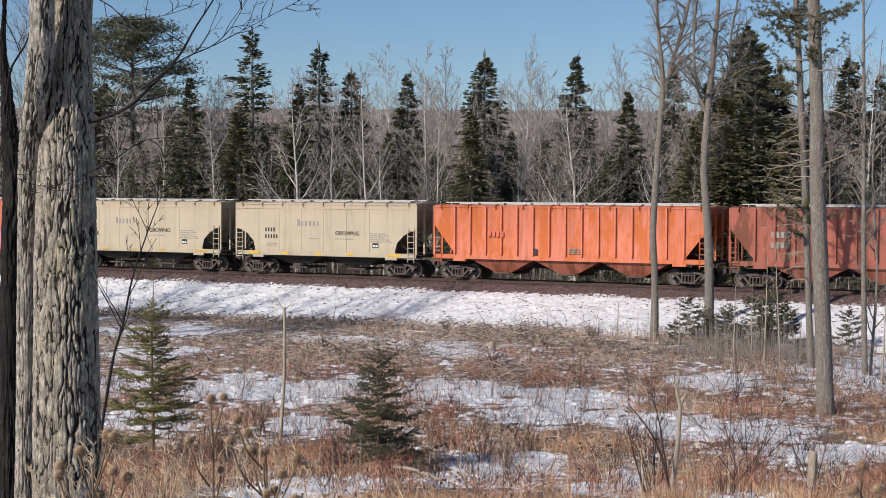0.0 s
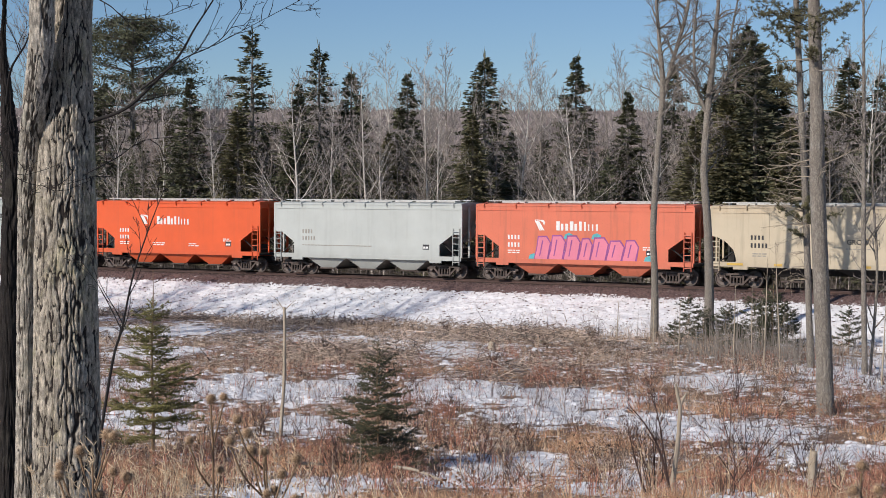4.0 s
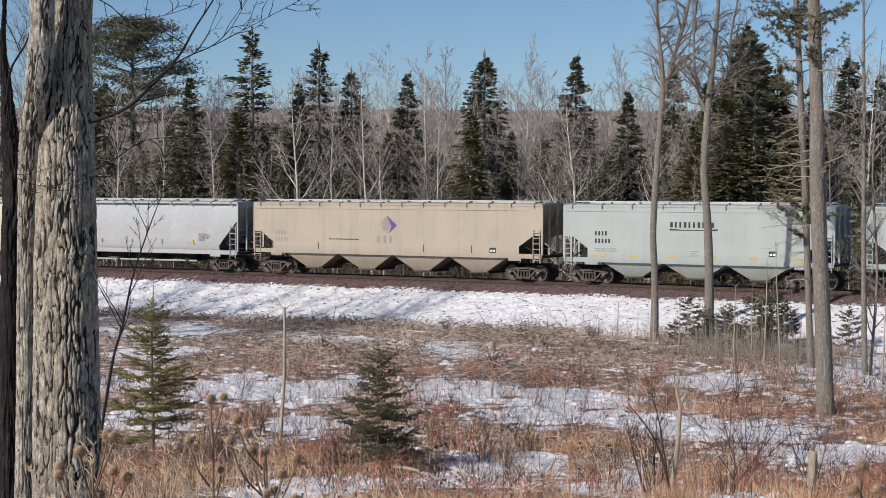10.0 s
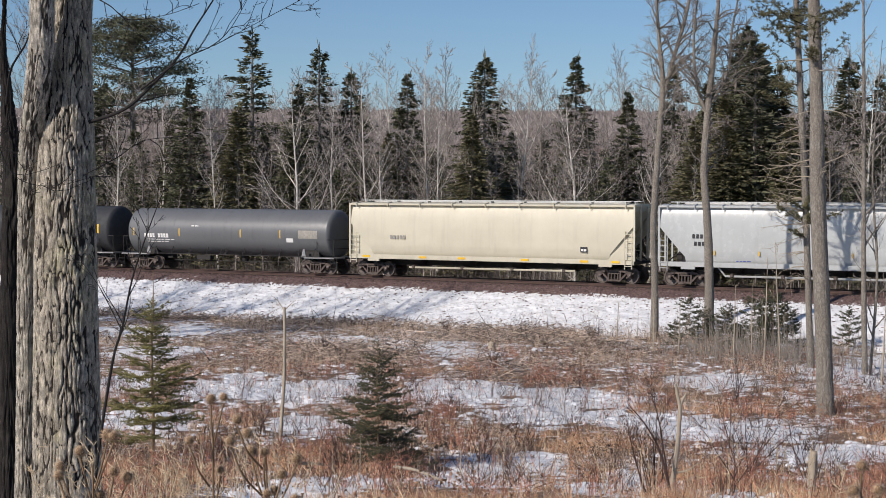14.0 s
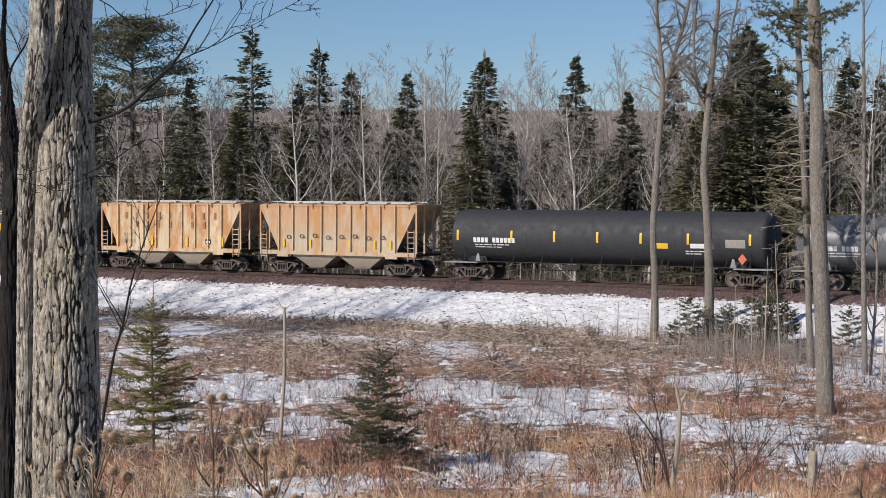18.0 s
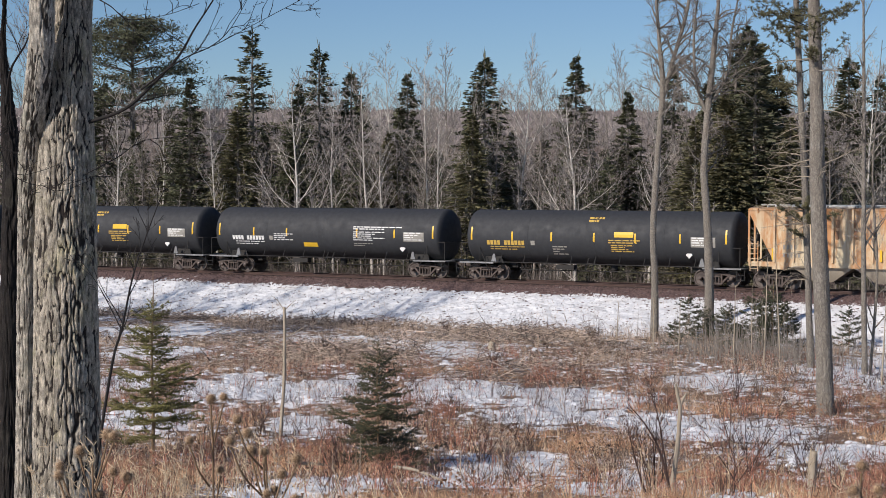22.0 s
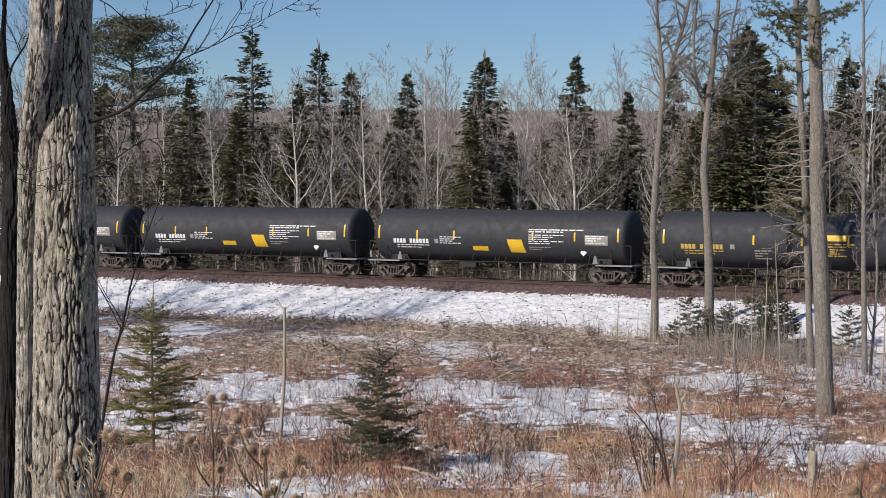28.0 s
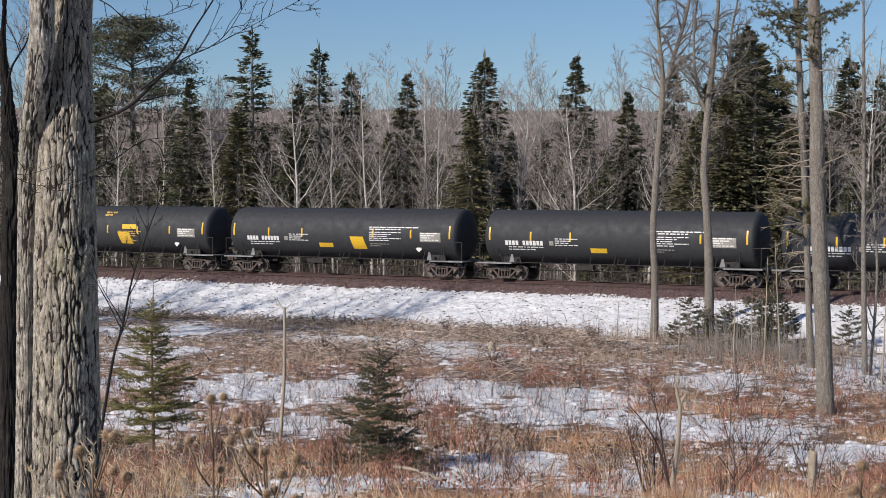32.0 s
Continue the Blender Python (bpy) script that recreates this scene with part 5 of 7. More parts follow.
SPRUCE = [conifer(60, 18, 3.2, 0.04, 0.36, 10, 34, -0.12, lambda f: (1 - f) ** 0.75 * 0.95 + 0.01, M_NEEDLE, 0.42, 0.088),
          conifer(61, 18, 2.8, 0.04, 0.38, 10, 32, -0.15, lambda f: (1 - f) ** 0.8 * 1.0 + 0.01, M_NEEDLE, 0.40, 0.088),
          conifer(62, 18, 3.4, 0.12, 0.46, 8, 36, -0.02, lambda f: (1 - f) ** 0.7 * (0.80 + 0.20 * math.sin(f * 34)) + 0.01, M_NEEDLE, 0.42, 0.080, vary=(0.4, 1.2)),
          conifer(63, 18, 3.8, 0.02, 0.34, 10, 36, -0.1, lambda f: (1 - f) ** 1.0 + 0.03, M_NEEDLE2, 0.44, 0.088)]
UNDER = [conifer(66, 18, 4.6, 0.02, 0.62, 8, 17, -0.1, lambda f: (1 - f) ** 0.9, M_NEEDLE, 0.9, 0.14), conifer(67, 18, 4.0, 0.02, 0.66, 8, 17, -0.1, lambda f: (1 - f) ** 0.8, M_NEEDLE2, 0.9, 0.14)]


def round_pine(seed, H, R, low, clumps=120):
    """An old pine: bare lower stem, open rounded crown of needle clumps."""
    r = np.random.default_rng(seed)
    bp, bq, br, P, Q = [], [], [], [], []
    for k in range(clumps):
        a, f = r.uniform(0, 6.283), r.random() ** 0.8
        z = H * (low + (1 - low) * f)
        reach = R * math.sqrt(max(0.03, 1 - ((f - 0.42) / 0.62) ** 2)) * r.uniform(0.45, 1.0)
        c = np.array([math.cos(a) * reach, math.sin(a) * reach, z])
        root = np.array([0, 0, z - reach * r.uniform(0.15, 0.5)])
        bp.append(root), bq.append(c), br.append(0.03 + 0.012 * reach)
        n = 130
        o = c + r.normal(0, 1, (n, 3)) * np.array([0.40, 0.40, 0.16])
        w = r.normal(0, 1, (n, 3)) + np.array([0, 0, 0.7])
        w /= np.linalg.norm(w, axis=1, keepdims=True)
        P += list(o)
        Q += list(o + w * r.uniform(0.12, 0.32, (n, 1)))
    zs = np.linspace(-0.3, H * 0.96, 8)
    tp = np.stack([np.zeros(8), np.zeros(8), zs], 1)
    rad = 0.24 * (1 - 0.85 * np.linspace(0, 1, 8))
    V, F = sticks(tp[:-1], tp[1:], rad[:-1], rad[1:], 8)
    trunk = mesh_of("trunk", V, F, M_BARK, True)
    V, F = sticks(bp, bq, np.array(br), np.array(br) * 0.35, 3)
    boughs = mesh_of("boughwork", V, F, M_BARK)
    V, F = slivers(r, P, Q, 0.036)
    return trunk, boughs, mesh_of("crown", V, F, M_NEEDLE)


PINE = round_pine(65, 18, 3.2, 0.58)

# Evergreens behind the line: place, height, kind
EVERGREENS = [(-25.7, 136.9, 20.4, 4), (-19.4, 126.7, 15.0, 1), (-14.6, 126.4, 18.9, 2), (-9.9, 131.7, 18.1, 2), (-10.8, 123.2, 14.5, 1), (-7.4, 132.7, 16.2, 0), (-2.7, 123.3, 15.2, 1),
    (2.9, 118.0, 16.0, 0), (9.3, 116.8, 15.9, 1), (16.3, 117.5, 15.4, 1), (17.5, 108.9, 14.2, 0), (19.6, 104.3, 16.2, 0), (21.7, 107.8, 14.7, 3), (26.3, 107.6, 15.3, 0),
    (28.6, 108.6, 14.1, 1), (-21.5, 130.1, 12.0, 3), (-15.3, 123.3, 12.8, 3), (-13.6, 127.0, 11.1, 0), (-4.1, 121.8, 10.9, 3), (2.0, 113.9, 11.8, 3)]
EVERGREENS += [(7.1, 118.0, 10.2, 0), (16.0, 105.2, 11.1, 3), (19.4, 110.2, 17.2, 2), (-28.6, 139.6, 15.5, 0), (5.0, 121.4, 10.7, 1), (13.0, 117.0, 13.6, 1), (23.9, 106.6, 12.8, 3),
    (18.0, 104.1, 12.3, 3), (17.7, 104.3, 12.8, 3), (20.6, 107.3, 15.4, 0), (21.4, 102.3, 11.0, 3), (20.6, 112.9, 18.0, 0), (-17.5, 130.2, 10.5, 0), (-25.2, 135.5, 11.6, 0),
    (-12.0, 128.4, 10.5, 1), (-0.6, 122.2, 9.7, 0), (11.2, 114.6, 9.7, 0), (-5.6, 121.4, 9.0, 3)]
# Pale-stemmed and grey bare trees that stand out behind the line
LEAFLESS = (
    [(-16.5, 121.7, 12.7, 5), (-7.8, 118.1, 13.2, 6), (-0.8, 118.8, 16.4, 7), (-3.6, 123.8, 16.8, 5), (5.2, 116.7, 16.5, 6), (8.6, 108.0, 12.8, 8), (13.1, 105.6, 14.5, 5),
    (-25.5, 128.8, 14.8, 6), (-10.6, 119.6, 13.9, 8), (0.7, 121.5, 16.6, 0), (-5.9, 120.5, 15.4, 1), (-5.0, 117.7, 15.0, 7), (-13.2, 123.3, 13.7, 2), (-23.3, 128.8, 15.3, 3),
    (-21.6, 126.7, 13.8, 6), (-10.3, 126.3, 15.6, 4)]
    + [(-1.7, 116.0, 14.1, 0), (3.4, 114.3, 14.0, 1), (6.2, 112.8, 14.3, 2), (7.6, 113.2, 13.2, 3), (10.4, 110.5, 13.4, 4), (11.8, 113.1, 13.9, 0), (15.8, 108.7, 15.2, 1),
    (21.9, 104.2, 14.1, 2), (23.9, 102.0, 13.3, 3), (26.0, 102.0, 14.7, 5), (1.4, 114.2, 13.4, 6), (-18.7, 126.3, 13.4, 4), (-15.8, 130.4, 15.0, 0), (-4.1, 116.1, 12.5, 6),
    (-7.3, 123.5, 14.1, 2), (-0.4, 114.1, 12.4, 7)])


def build_forest():
    names = ["full dark green spruce behind the railway", "narrow dark green spruce behind the railway", "thin-crowned dark spruce behind the railway", "olive green cedar-like evergreen behind the railway", "tall dark pine with a rounded open crown"]
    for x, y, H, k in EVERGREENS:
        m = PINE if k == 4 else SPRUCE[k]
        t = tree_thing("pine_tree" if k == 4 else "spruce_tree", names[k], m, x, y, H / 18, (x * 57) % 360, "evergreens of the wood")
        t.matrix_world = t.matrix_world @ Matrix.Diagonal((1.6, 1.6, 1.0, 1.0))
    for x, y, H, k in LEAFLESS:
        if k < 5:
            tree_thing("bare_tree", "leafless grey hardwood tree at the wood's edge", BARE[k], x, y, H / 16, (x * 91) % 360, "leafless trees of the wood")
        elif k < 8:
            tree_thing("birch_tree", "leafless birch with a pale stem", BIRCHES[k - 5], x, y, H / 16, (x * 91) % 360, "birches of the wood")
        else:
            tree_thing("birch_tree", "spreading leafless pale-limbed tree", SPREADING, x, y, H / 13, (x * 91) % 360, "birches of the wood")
    r = np.random.default_rng(77)
    # the uncounted rest of the wood, joined

    def arrays(me):
        V = np.empty(len(me.vertices) * 3, np.float32)
        me.vertices.foreach_get("co", V)
        F = np.empty(len(me.loops), np.int32)
        me.loops.foreach_get("vertex_index", F)
        F = F.reshape(len(me.polygons), -1)
        if F.shape[1] == 4:
            F = np.concatenate([F[:, [0, 1, 2]], F[:, [0, 2, 3]]])
        return V.reshape(-1, 3), F
    for name, pool, mat, count, lo, hi, qlo, qhi, label in (
            ("bare_woods", THIN, M_TWIG, 225, 12.0, 17.5, 17, 60, "dense leafless grey-brown woods behind the railway"),
            ("evergreen_woods", UNDER, M_NEEDLE, 105, 3.5, 10.5, 13.0, 30, "dark evergreen understorey behind the railway")):
        kit = [[arrays(m) for m in t] for t in pool]
        Vs, Fs, base = [], [], 0
        for i in range(count):
            q = qlo + (qhi - qlo) * r.random() ** 1.5
            s = r.uniform(-62, 44) * (1 + q / 220)
            x, y = on_track(s, q)
            if abs(x / y) > 0.31:
                continue
            H = r.uniform(lo, hi) * (0.62 if pool is THIN and q < 26 else 1.0)
            k = H / (16 if pool is THIN else 18)
            a = r.uniform(0, 6.28)
            c, sn = math.cos(a) * k, math.sin(a) * k
            z = float(ground_z(x, y))
            for V, F in kit[i % len(kit)]:
                W = np.stack([V[:, 0] * c - V[:, 1] * sn + x, V[:, 0] * sn + V[:, 1] * c + y, V[:, 2] * k + z], 1)
                Vs.append(W), Fs.append(F + base)
                base += len(V)
        ob = new(name, mesh_of(name, np.concatenate(Vs), np.concatenate(Fs), mat))
        tagged(ob, label, "woods", kind="stuff")
    # brush along the wood's foot
    n = 24000
    s, q = r.uniform(-60, 48, n), 8.8 + 13 * r.random(n) ** 1.2
    x, y = on_track(s, q)
    h = r.gamma(2.2, 0.45, n) + 0.3
    P = np.stack([x, y, ground_z(x, y) - 0.05], 1)
    Q = P + np.stack([r.normal(0, 0.35, n) * h, r.normal(0, 0.35, n) * h, h], 1)
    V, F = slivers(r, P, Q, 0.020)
    tagged(new("brush", mesh_of("brush", V, F, M_SHADETWIG)), "grey leafless brush along the far side of the railway", "brush", kind="stuff")
    # saplings with fine pale twigs before the dark of the wood
    n, per = 430, 80
    s, q = r.uniform(-58, 46, n), 8.5 + 15 * r.random(n)
    x, y = on_track(s, q)
    h = r.uniform(2.5, 9.5, n)
    P = np.stack([x, y, ground_z(x, y) - 0.1], 1)
    Q = P + np.stack([r.normal(0, 0.06, n) * h, r.normal(0, 0.06, n) * h, h], 1)
    V, F = sticks(P, Q, 0.012 + 0.0034 * h, 0.007, 3)
    i = np.repeat(np.arange(n), per)
    f = r.uniform(0.22, 1.0, n * per)[:, None]
    A = P[i] + (Q - P)[i] * f
    D = r.normal(0, 1, (n * per, 3)) * np.array([1, 1, 0.3])
    D = D / np.linalg.norm(D, axis=1, keepdims=True) * 0.8 + np.array([0, 0, 0.75])
    L = r.uniform(0.3, 1.0, (n * per, 1)) * (0.19 * h[i])[:, None] * (1.15 - f)
    B = A + D * L
    V2, F2 = slivers(r, A, B, 0.015)
    F = np.concatenate([F[:, [0, 1, 2]], F[:, [0, 2, 3]]])
    g = r.uniform(0.35, 0.95, (n * per, 1))
    D2 = D + r.normal(0, 0.55, (n * per, 3))
    V3, F3 = slivers(r, A + (B - A) * g, A + (B - A) * g + D2 * (0.12 + 0.40 * L), 0.012)
    tagged(new("sapling_thicket", mesh_of("sapling_thicket", np.concatenate([V, V2]), np.concatenate([F, F2 + len(V)]), M_PALETWIG)), "thin pale leafless saplings along the wood's edge", "saplings", kind="stuff")
    tagged(new("sapling_twigs", mesh_of("sapling_twigs", V3, F3, M_PALETWIG)), "fine pale twigs of the saplings", "twigs", kind="stuff")
    # deep wood: stems and twig haze behind the edge
    n = 4200
    s, q = r.uniform(-75, 60, n), r.uniform(24, 190, n)
    x, y = on_track(s * (1 + q / 200), q)
    h = r.uniform(6, 12.5, n)
    P = np.stack([x, y, ground_z(x, y)], 1)
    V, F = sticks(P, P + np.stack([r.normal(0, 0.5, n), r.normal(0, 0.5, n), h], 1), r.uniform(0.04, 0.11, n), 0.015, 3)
    tagged(new("deep_woods", mesh_of("deep_woods", V, F, M_SHADETWIG)), "crowded thin grey stems deep in the wood", "woods", kind="stuff")
    n = 110000
    s, q = r.uniform(-75, 60, n), 21 + 120 * r.random(n) ** 1.5
    x, y = on_track(s * (1 + q / 200), q)
    z = ground_z(x, y) + 0.4 + 10.0 * r.random(n) ** 0.85
    P = np.stack([x, y, z], 1)
    D = r.normal(0, 1, (n, 3)) + np.array([0, 0, 0.9])
    V, F = slivers(r, P, P + D / np.linalg.norm(D, axis=1, keepdims=True) * r.uniform(0.4, 1.3, (n, 1)), r.uniform(0.012, 0.026, n))
    tagged(new("twig_haze", mesh_of("twig_haze", V, F, M_TWIG)), "grey-brown mass of twigs deep in the wood", "woods", kind="stuff")
    # wooded ridge far behind
    n = 22000
    x, y = r.uniform(-400, 400, n), 1310 - 560 * r.random(n) ** 1.7
    P = np.stack([x, y, ground_z(x, y) - 1], 1)
    V, F = spikes(P, P + np.stack([r.normal(0, 0.6, n), r.normal(0, 0.6, n), 1 + r.gamma(6, 0.45, n)], 1), r.uniform(0.9, 2.2, n))
    tagged(new("ridge_woods", mesh_of("ridge_woods", V, F, M_RIDGE)), "hazy grey-brown wooded ridge in the distance", "woods", kind="stuff")

    # the trees at the field's far side whose shadows lie across the bank
    for k, (x, y, H) in enumerate(((-29.6, 82.0, 18.0), (-26.0, 81.0, 18.0), (-23.2, 80.0, 19.0), (-19.5, 79.0, 19.0), (-33.0, 85.0, 17.0), (-24.6, 74.0, 21.0), (-28.6, 91.0, 15.0),
                                   (-31.5, 90.0, 16.0), (-27.0, 85.5, 17.0), (-30.0, 87.5, 17.0), (-25.0, 78.5, 20.0), (-34.0, 88.0, 18.0), (-23.6, 76.5, 22.0), (-36.0, 92.0, 17.0))):
        t = tree_thing("bare_tree", "leafless grey hardwood tree at the field's edge", BARE[k % 5], x, y, H / 16, k * 70, "leafless trees by the field")
        t.matrix_world = t.matrix_world @ Matrix.Diagonal((0.7, 0.7, 1.0, 1.0) if k == 3 else (1.0, 1.0, 1.0, 1.0))


build_forest()


# ---- near trees ----
def scatter(r, n, d0, d1, power=1.0):
    """Places over the open field, thinning out with distance."""
    d = d0 + (d1 - d0) * r.random(n) ** power
    return r.uniform(-0.30, 0.30, n) * d, d


def blades(name, label, mat, r, x, y, h, rad, lean, keep):
    x, y, h = x[keep], y[keep], h[keep]
    n = len(x)
    P = np.stack([x, y, ground_z(x, y) - 0.03], 1)
    a = r.uniform(0, 6.283, n)
    l = np.abs(r.normal(0, lean, n)) * h
    Q = P + np.stack([np.cos(a) * l, np.sin(a) * l, h], 1)
    V, F = spikes(P, Q, rad * (0.7 + 0.6 * r.random(n)))
    tagged(new(name, mesh_of(name, V, F, mat)), label, "vegetation", kind="stuff")
    return P, Q



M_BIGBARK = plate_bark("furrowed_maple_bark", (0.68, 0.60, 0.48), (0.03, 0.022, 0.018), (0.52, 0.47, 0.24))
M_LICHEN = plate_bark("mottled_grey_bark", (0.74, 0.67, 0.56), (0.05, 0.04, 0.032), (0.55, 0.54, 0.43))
# bark of the third stem, with the shade it stands in put into its colour
M_SHADEDBARK = plate_bark("dark_rough_bark", (0.04, 0.032, 0.028), (0.012, 0.010, 0.009), (0.09, 0.085, 0.065))
M_PALEBARK = bark_material("grey_aspen_bark", (0.255, 0.225, 0.19), (0.10, 0.085, 0.07), 15.0, 0.25, 0.06, (0.35, 0.335, 0.29), 0.008, 0.75)
M_PINEBARK = bark_material("grey_pine_bark", (0.33, 0.29, 0.24), (0.11, 0.092, 0.076), 14.0, 0.5, 0.08, (0.42, 0.395, 0.34), 0.015, 0.6)
M_CROWN = plain("grey_crown_twigs", (0.26, 0.22, 0.19), 0.85, 0.3, 2.0, 0, 0, (1, 1, 1), 0, 0.5)
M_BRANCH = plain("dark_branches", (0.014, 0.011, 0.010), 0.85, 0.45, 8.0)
M_BUD = plain("reddish_buds", (0.07, 0.04, 0.035), 0.7, 0.3, 20.0)
M_CANE = plain("dark_canes", (0.085, 0.047, 0.038), 0.8, 0.3, 2.0, 0, 0, (1, 1, 1), 0, 0.5)
M_STRAW = plain("pale_straw", (0.74, 0.57, 0.38), 0.8, 0.25, 1.0, 0, 0, (1, 1, 1), 0, 0.5)
M_SLASH = plain("weathered_slash", (0.52, 0.41, 0.33), 0.85, 0.3, 1.0, 0, 0, (1, 1, 1), 0, 0.85)
M_DEAD = plain("bleached_dead_wood", (0.43, 0.36, 0.27), 0.85, 0.25, 10.0, 0, 0.006, (4, 4, 0.6))


def spline(ctrl, m):
    """Smooth rows through control rows (x, y, z, radius)."""
    c = np.array(ctrl, float)
    t = np.linspace(0, len(c) - 1, m)
    i = np.clip(t.astype(int), 0, len(c) - 2)
    f = (t - i)[:, None]
    pad = np.concatenate([[2 * c[0] - c[1]], c, [2 * c[-1] - c[-2]]])
    a, b, d, e = pad[i], pad[i + 1], pad[i + 2], pad[i + 3]
    return 0.5 * (2 * b + (d - a) * f + (2 * a - 5 * b + 4 * d - e) * f ** 2 + (3 * b - a - 3 * d + e) * f ** 3)


def drift(u, v, seed):
    """Smooth random unevenness over a plane, 0 to 1."""
    iu, iv = np.floor(u), np.floor(v)
    fu, fv = u - iu, v - iv
    fu, fv = fu * fu * (3 - 2 * fu), fv * fv * (3 - 2 * fv)

    def at(i, j):
        h = np.sin(i * 127.1 + j * 311.7 + seed * 7.3) * 43758.5453
        return h - np.floor(h)
    return (at(iu, iv) * (1 - fu) + at(iu + 1, iv) * fu) * (1 - fv) + (at(iu, iv + 1) * (1 - fu) + at(iu + 1, iv + 1) * fu) * fv


def plates(x, y, seed):
    """Bark as long plates between braided cracks, x and y in plate widths: how far inside its plate a place lies, and the plate's tint."""
    u = x + 0.35 * drift(x * 0.5, y * 0.25, seed) + 0.10 * drift(x * 2.2, y * 1.6, seed + 1) + 0.08 * drift(x * 5, y * 6, seed + 2)

    def crack(n, width):
        return np.clip(np.abs(n - 0.5) / width, 0, 1)
    one = crack(0.75 * drift(u * 0.95, y * 0.13, seed + 3) + 0.25 * drift(u * 2.3, y * 0.5, seed + 4), 0.105)
    two = crack(0.75 * drift(u * 1.25 + 7, y * 0.19, seed + 5) + 0.25 * drift(u * 2.9, y * 0.6, seed + 6), 0.085)
    across_it = crack(0.7 * drift(u * 0.8, y * 0.75 + 0.25 * drift(u * 3, y, seed), seed + 7) + 0.3 * drift(u * 3.1, y * 2.2, seed + 8), 0.050)
    fine = crack(drift(u * 4.2, y * 1.1, seed + 9), 0.12)
    return one * two * (0.72 + 0.28 * across_it) * (0.8 + 0.2 * fine), 0.6 * drift(u * 1.4, y * 0.45, seed + 10) + 0.4 * drift(u * 4, y * 2.5, seed + 11)


def tube(name, ctrl, mat, m=24, n=14, bark=0.0, furrows=0, seed=0):
    """One stem as a closed tube, with bark in plates where asked for."""
    rows = spline(ctrl, m)
    P, R = rows[:, :3], np.maximum(rows[:, 3], 0.002)
    T = np.gradient(P, axis=0)
    T /= np.linalg.norm(T, axis=1, keepdims=True) + 1e-9
    X = np.cross(T, np.array([[0, 1.0, 0.02]]))
    X /= np.linalg.norm(X, axis=1, keepdims=True) + 1e-9
    Y = np.cross(T, X)
    th = 2 * np.pi * np.arange(n) / n
    if n > 60:
        th = th + 0.55 * np.cos(th)
    r = np.broadcast_to(R[:, None], (m, n)).copy()
    if bark:
        z = np.cumsum(np.concatenate([[0], np.linalg.norm(np.diff(P, axis=0), axis=1)]))[:, None]
        a = th[None, :]
        wide = 2 * np.pi * float(np.median(R)) / furrows
        x, y = a * furrows / (2 * np.pi) + 0 * z, z / wide + 0 * a
        inside, own = plates(x, y, seed)
        rough = drift(x * 3, y * 2.2, seed) + 0.6 * drift(x * 7, y * 4, seed + 1) - 0.8
        r = r + bark * (inside * (0.75 + 0.4 * own) - 0.7 + 0.18 * rough) + 0.35 * bark * (drift(x * 0.3, y * 0.12, seed) - 0.5)
    V = P[:, None, :] + (X[:, None, :] * np.cos(th)[None, :, None] + Y[:, None, :] * np.sin(th)[None, :, None]) * r[:, :, None]
    i = (np.arange(m - 1)[:, None] * n + np.arange(n)[None, :]).ravel()
    j = (np.arange(m - 1)[:, None] * n + (np.arange(n)[None, :] + 1) % n).ravel()
    me = mesh_of(name, V.reshape(-1, 3), np.stack([i, j, j + n, i + n], 1), mat, n < 150)
    if bark:
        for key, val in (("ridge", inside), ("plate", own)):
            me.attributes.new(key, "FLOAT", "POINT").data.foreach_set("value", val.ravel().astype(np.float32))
    return me


def twigs_on(r, ctrl, count, length, rad, sp, f0=0.3, up=0.25):
    """Side growth along a stem given by control rows."""
    rows = spline(ctrl, 40)
    out = []
    for k in range(count):
        f = f0 + (1 - f0) * (k + r.random()) / count
        i = min(38, int(f * 39))
        p, t = rows[i, :3], rows[i + 1, :3] - rows[i, :3]
        t = t / (np.linalg.norm(t) + 1e-9)
        s = np.cross(t, r.normal(0, 1, 3))
        s /= np.linalg.norm(s) + 1e-9
        d = t * 0.6 + s * 0.85 + np.array([0, 0, up])
        grow(r, out, p, d / np.linalg.norm(d), length * r.uniform(0.5, 1.2) * (1.25 - 0.7 * f), min(rad, max(0.003, rows[i, 3] * 0.6)), 1, sp)
    return out


def growth(tree, out, bark, twig, least):
    big = [s for s in out if s[0] == 1]
    if big:
        tagged(part("limbwork", limbs_mesh("limbwork", big, bark, 5, least), None, tree), kind="stuff")
    mid = [s for s in out if s[0] == 2]
    if mid:
        tagged(part("branchwork", limbs_mesh("branchwork", mid, twig, 3, least * 0.8), None, tree), kind="stuff")
    tips = [s for s in out if s[0] >= 3]
    if tips:
        V, F = spikes([s[1] for s in tips], [s[2] for s in tips], least)
        tagged(part("twigwork", mesh_of("twigwork", V, F, twig), None, tree), kind="stuff")


NEARSP = spec(4, (0, 6, 6), (0.2, 0.2, 0.15), (45, 42, 40), (0.3, 0.45, 0.5), (0.0, 0.05, 0.05, 0.03), (0.03, 0.13, 0.16, 0.2))


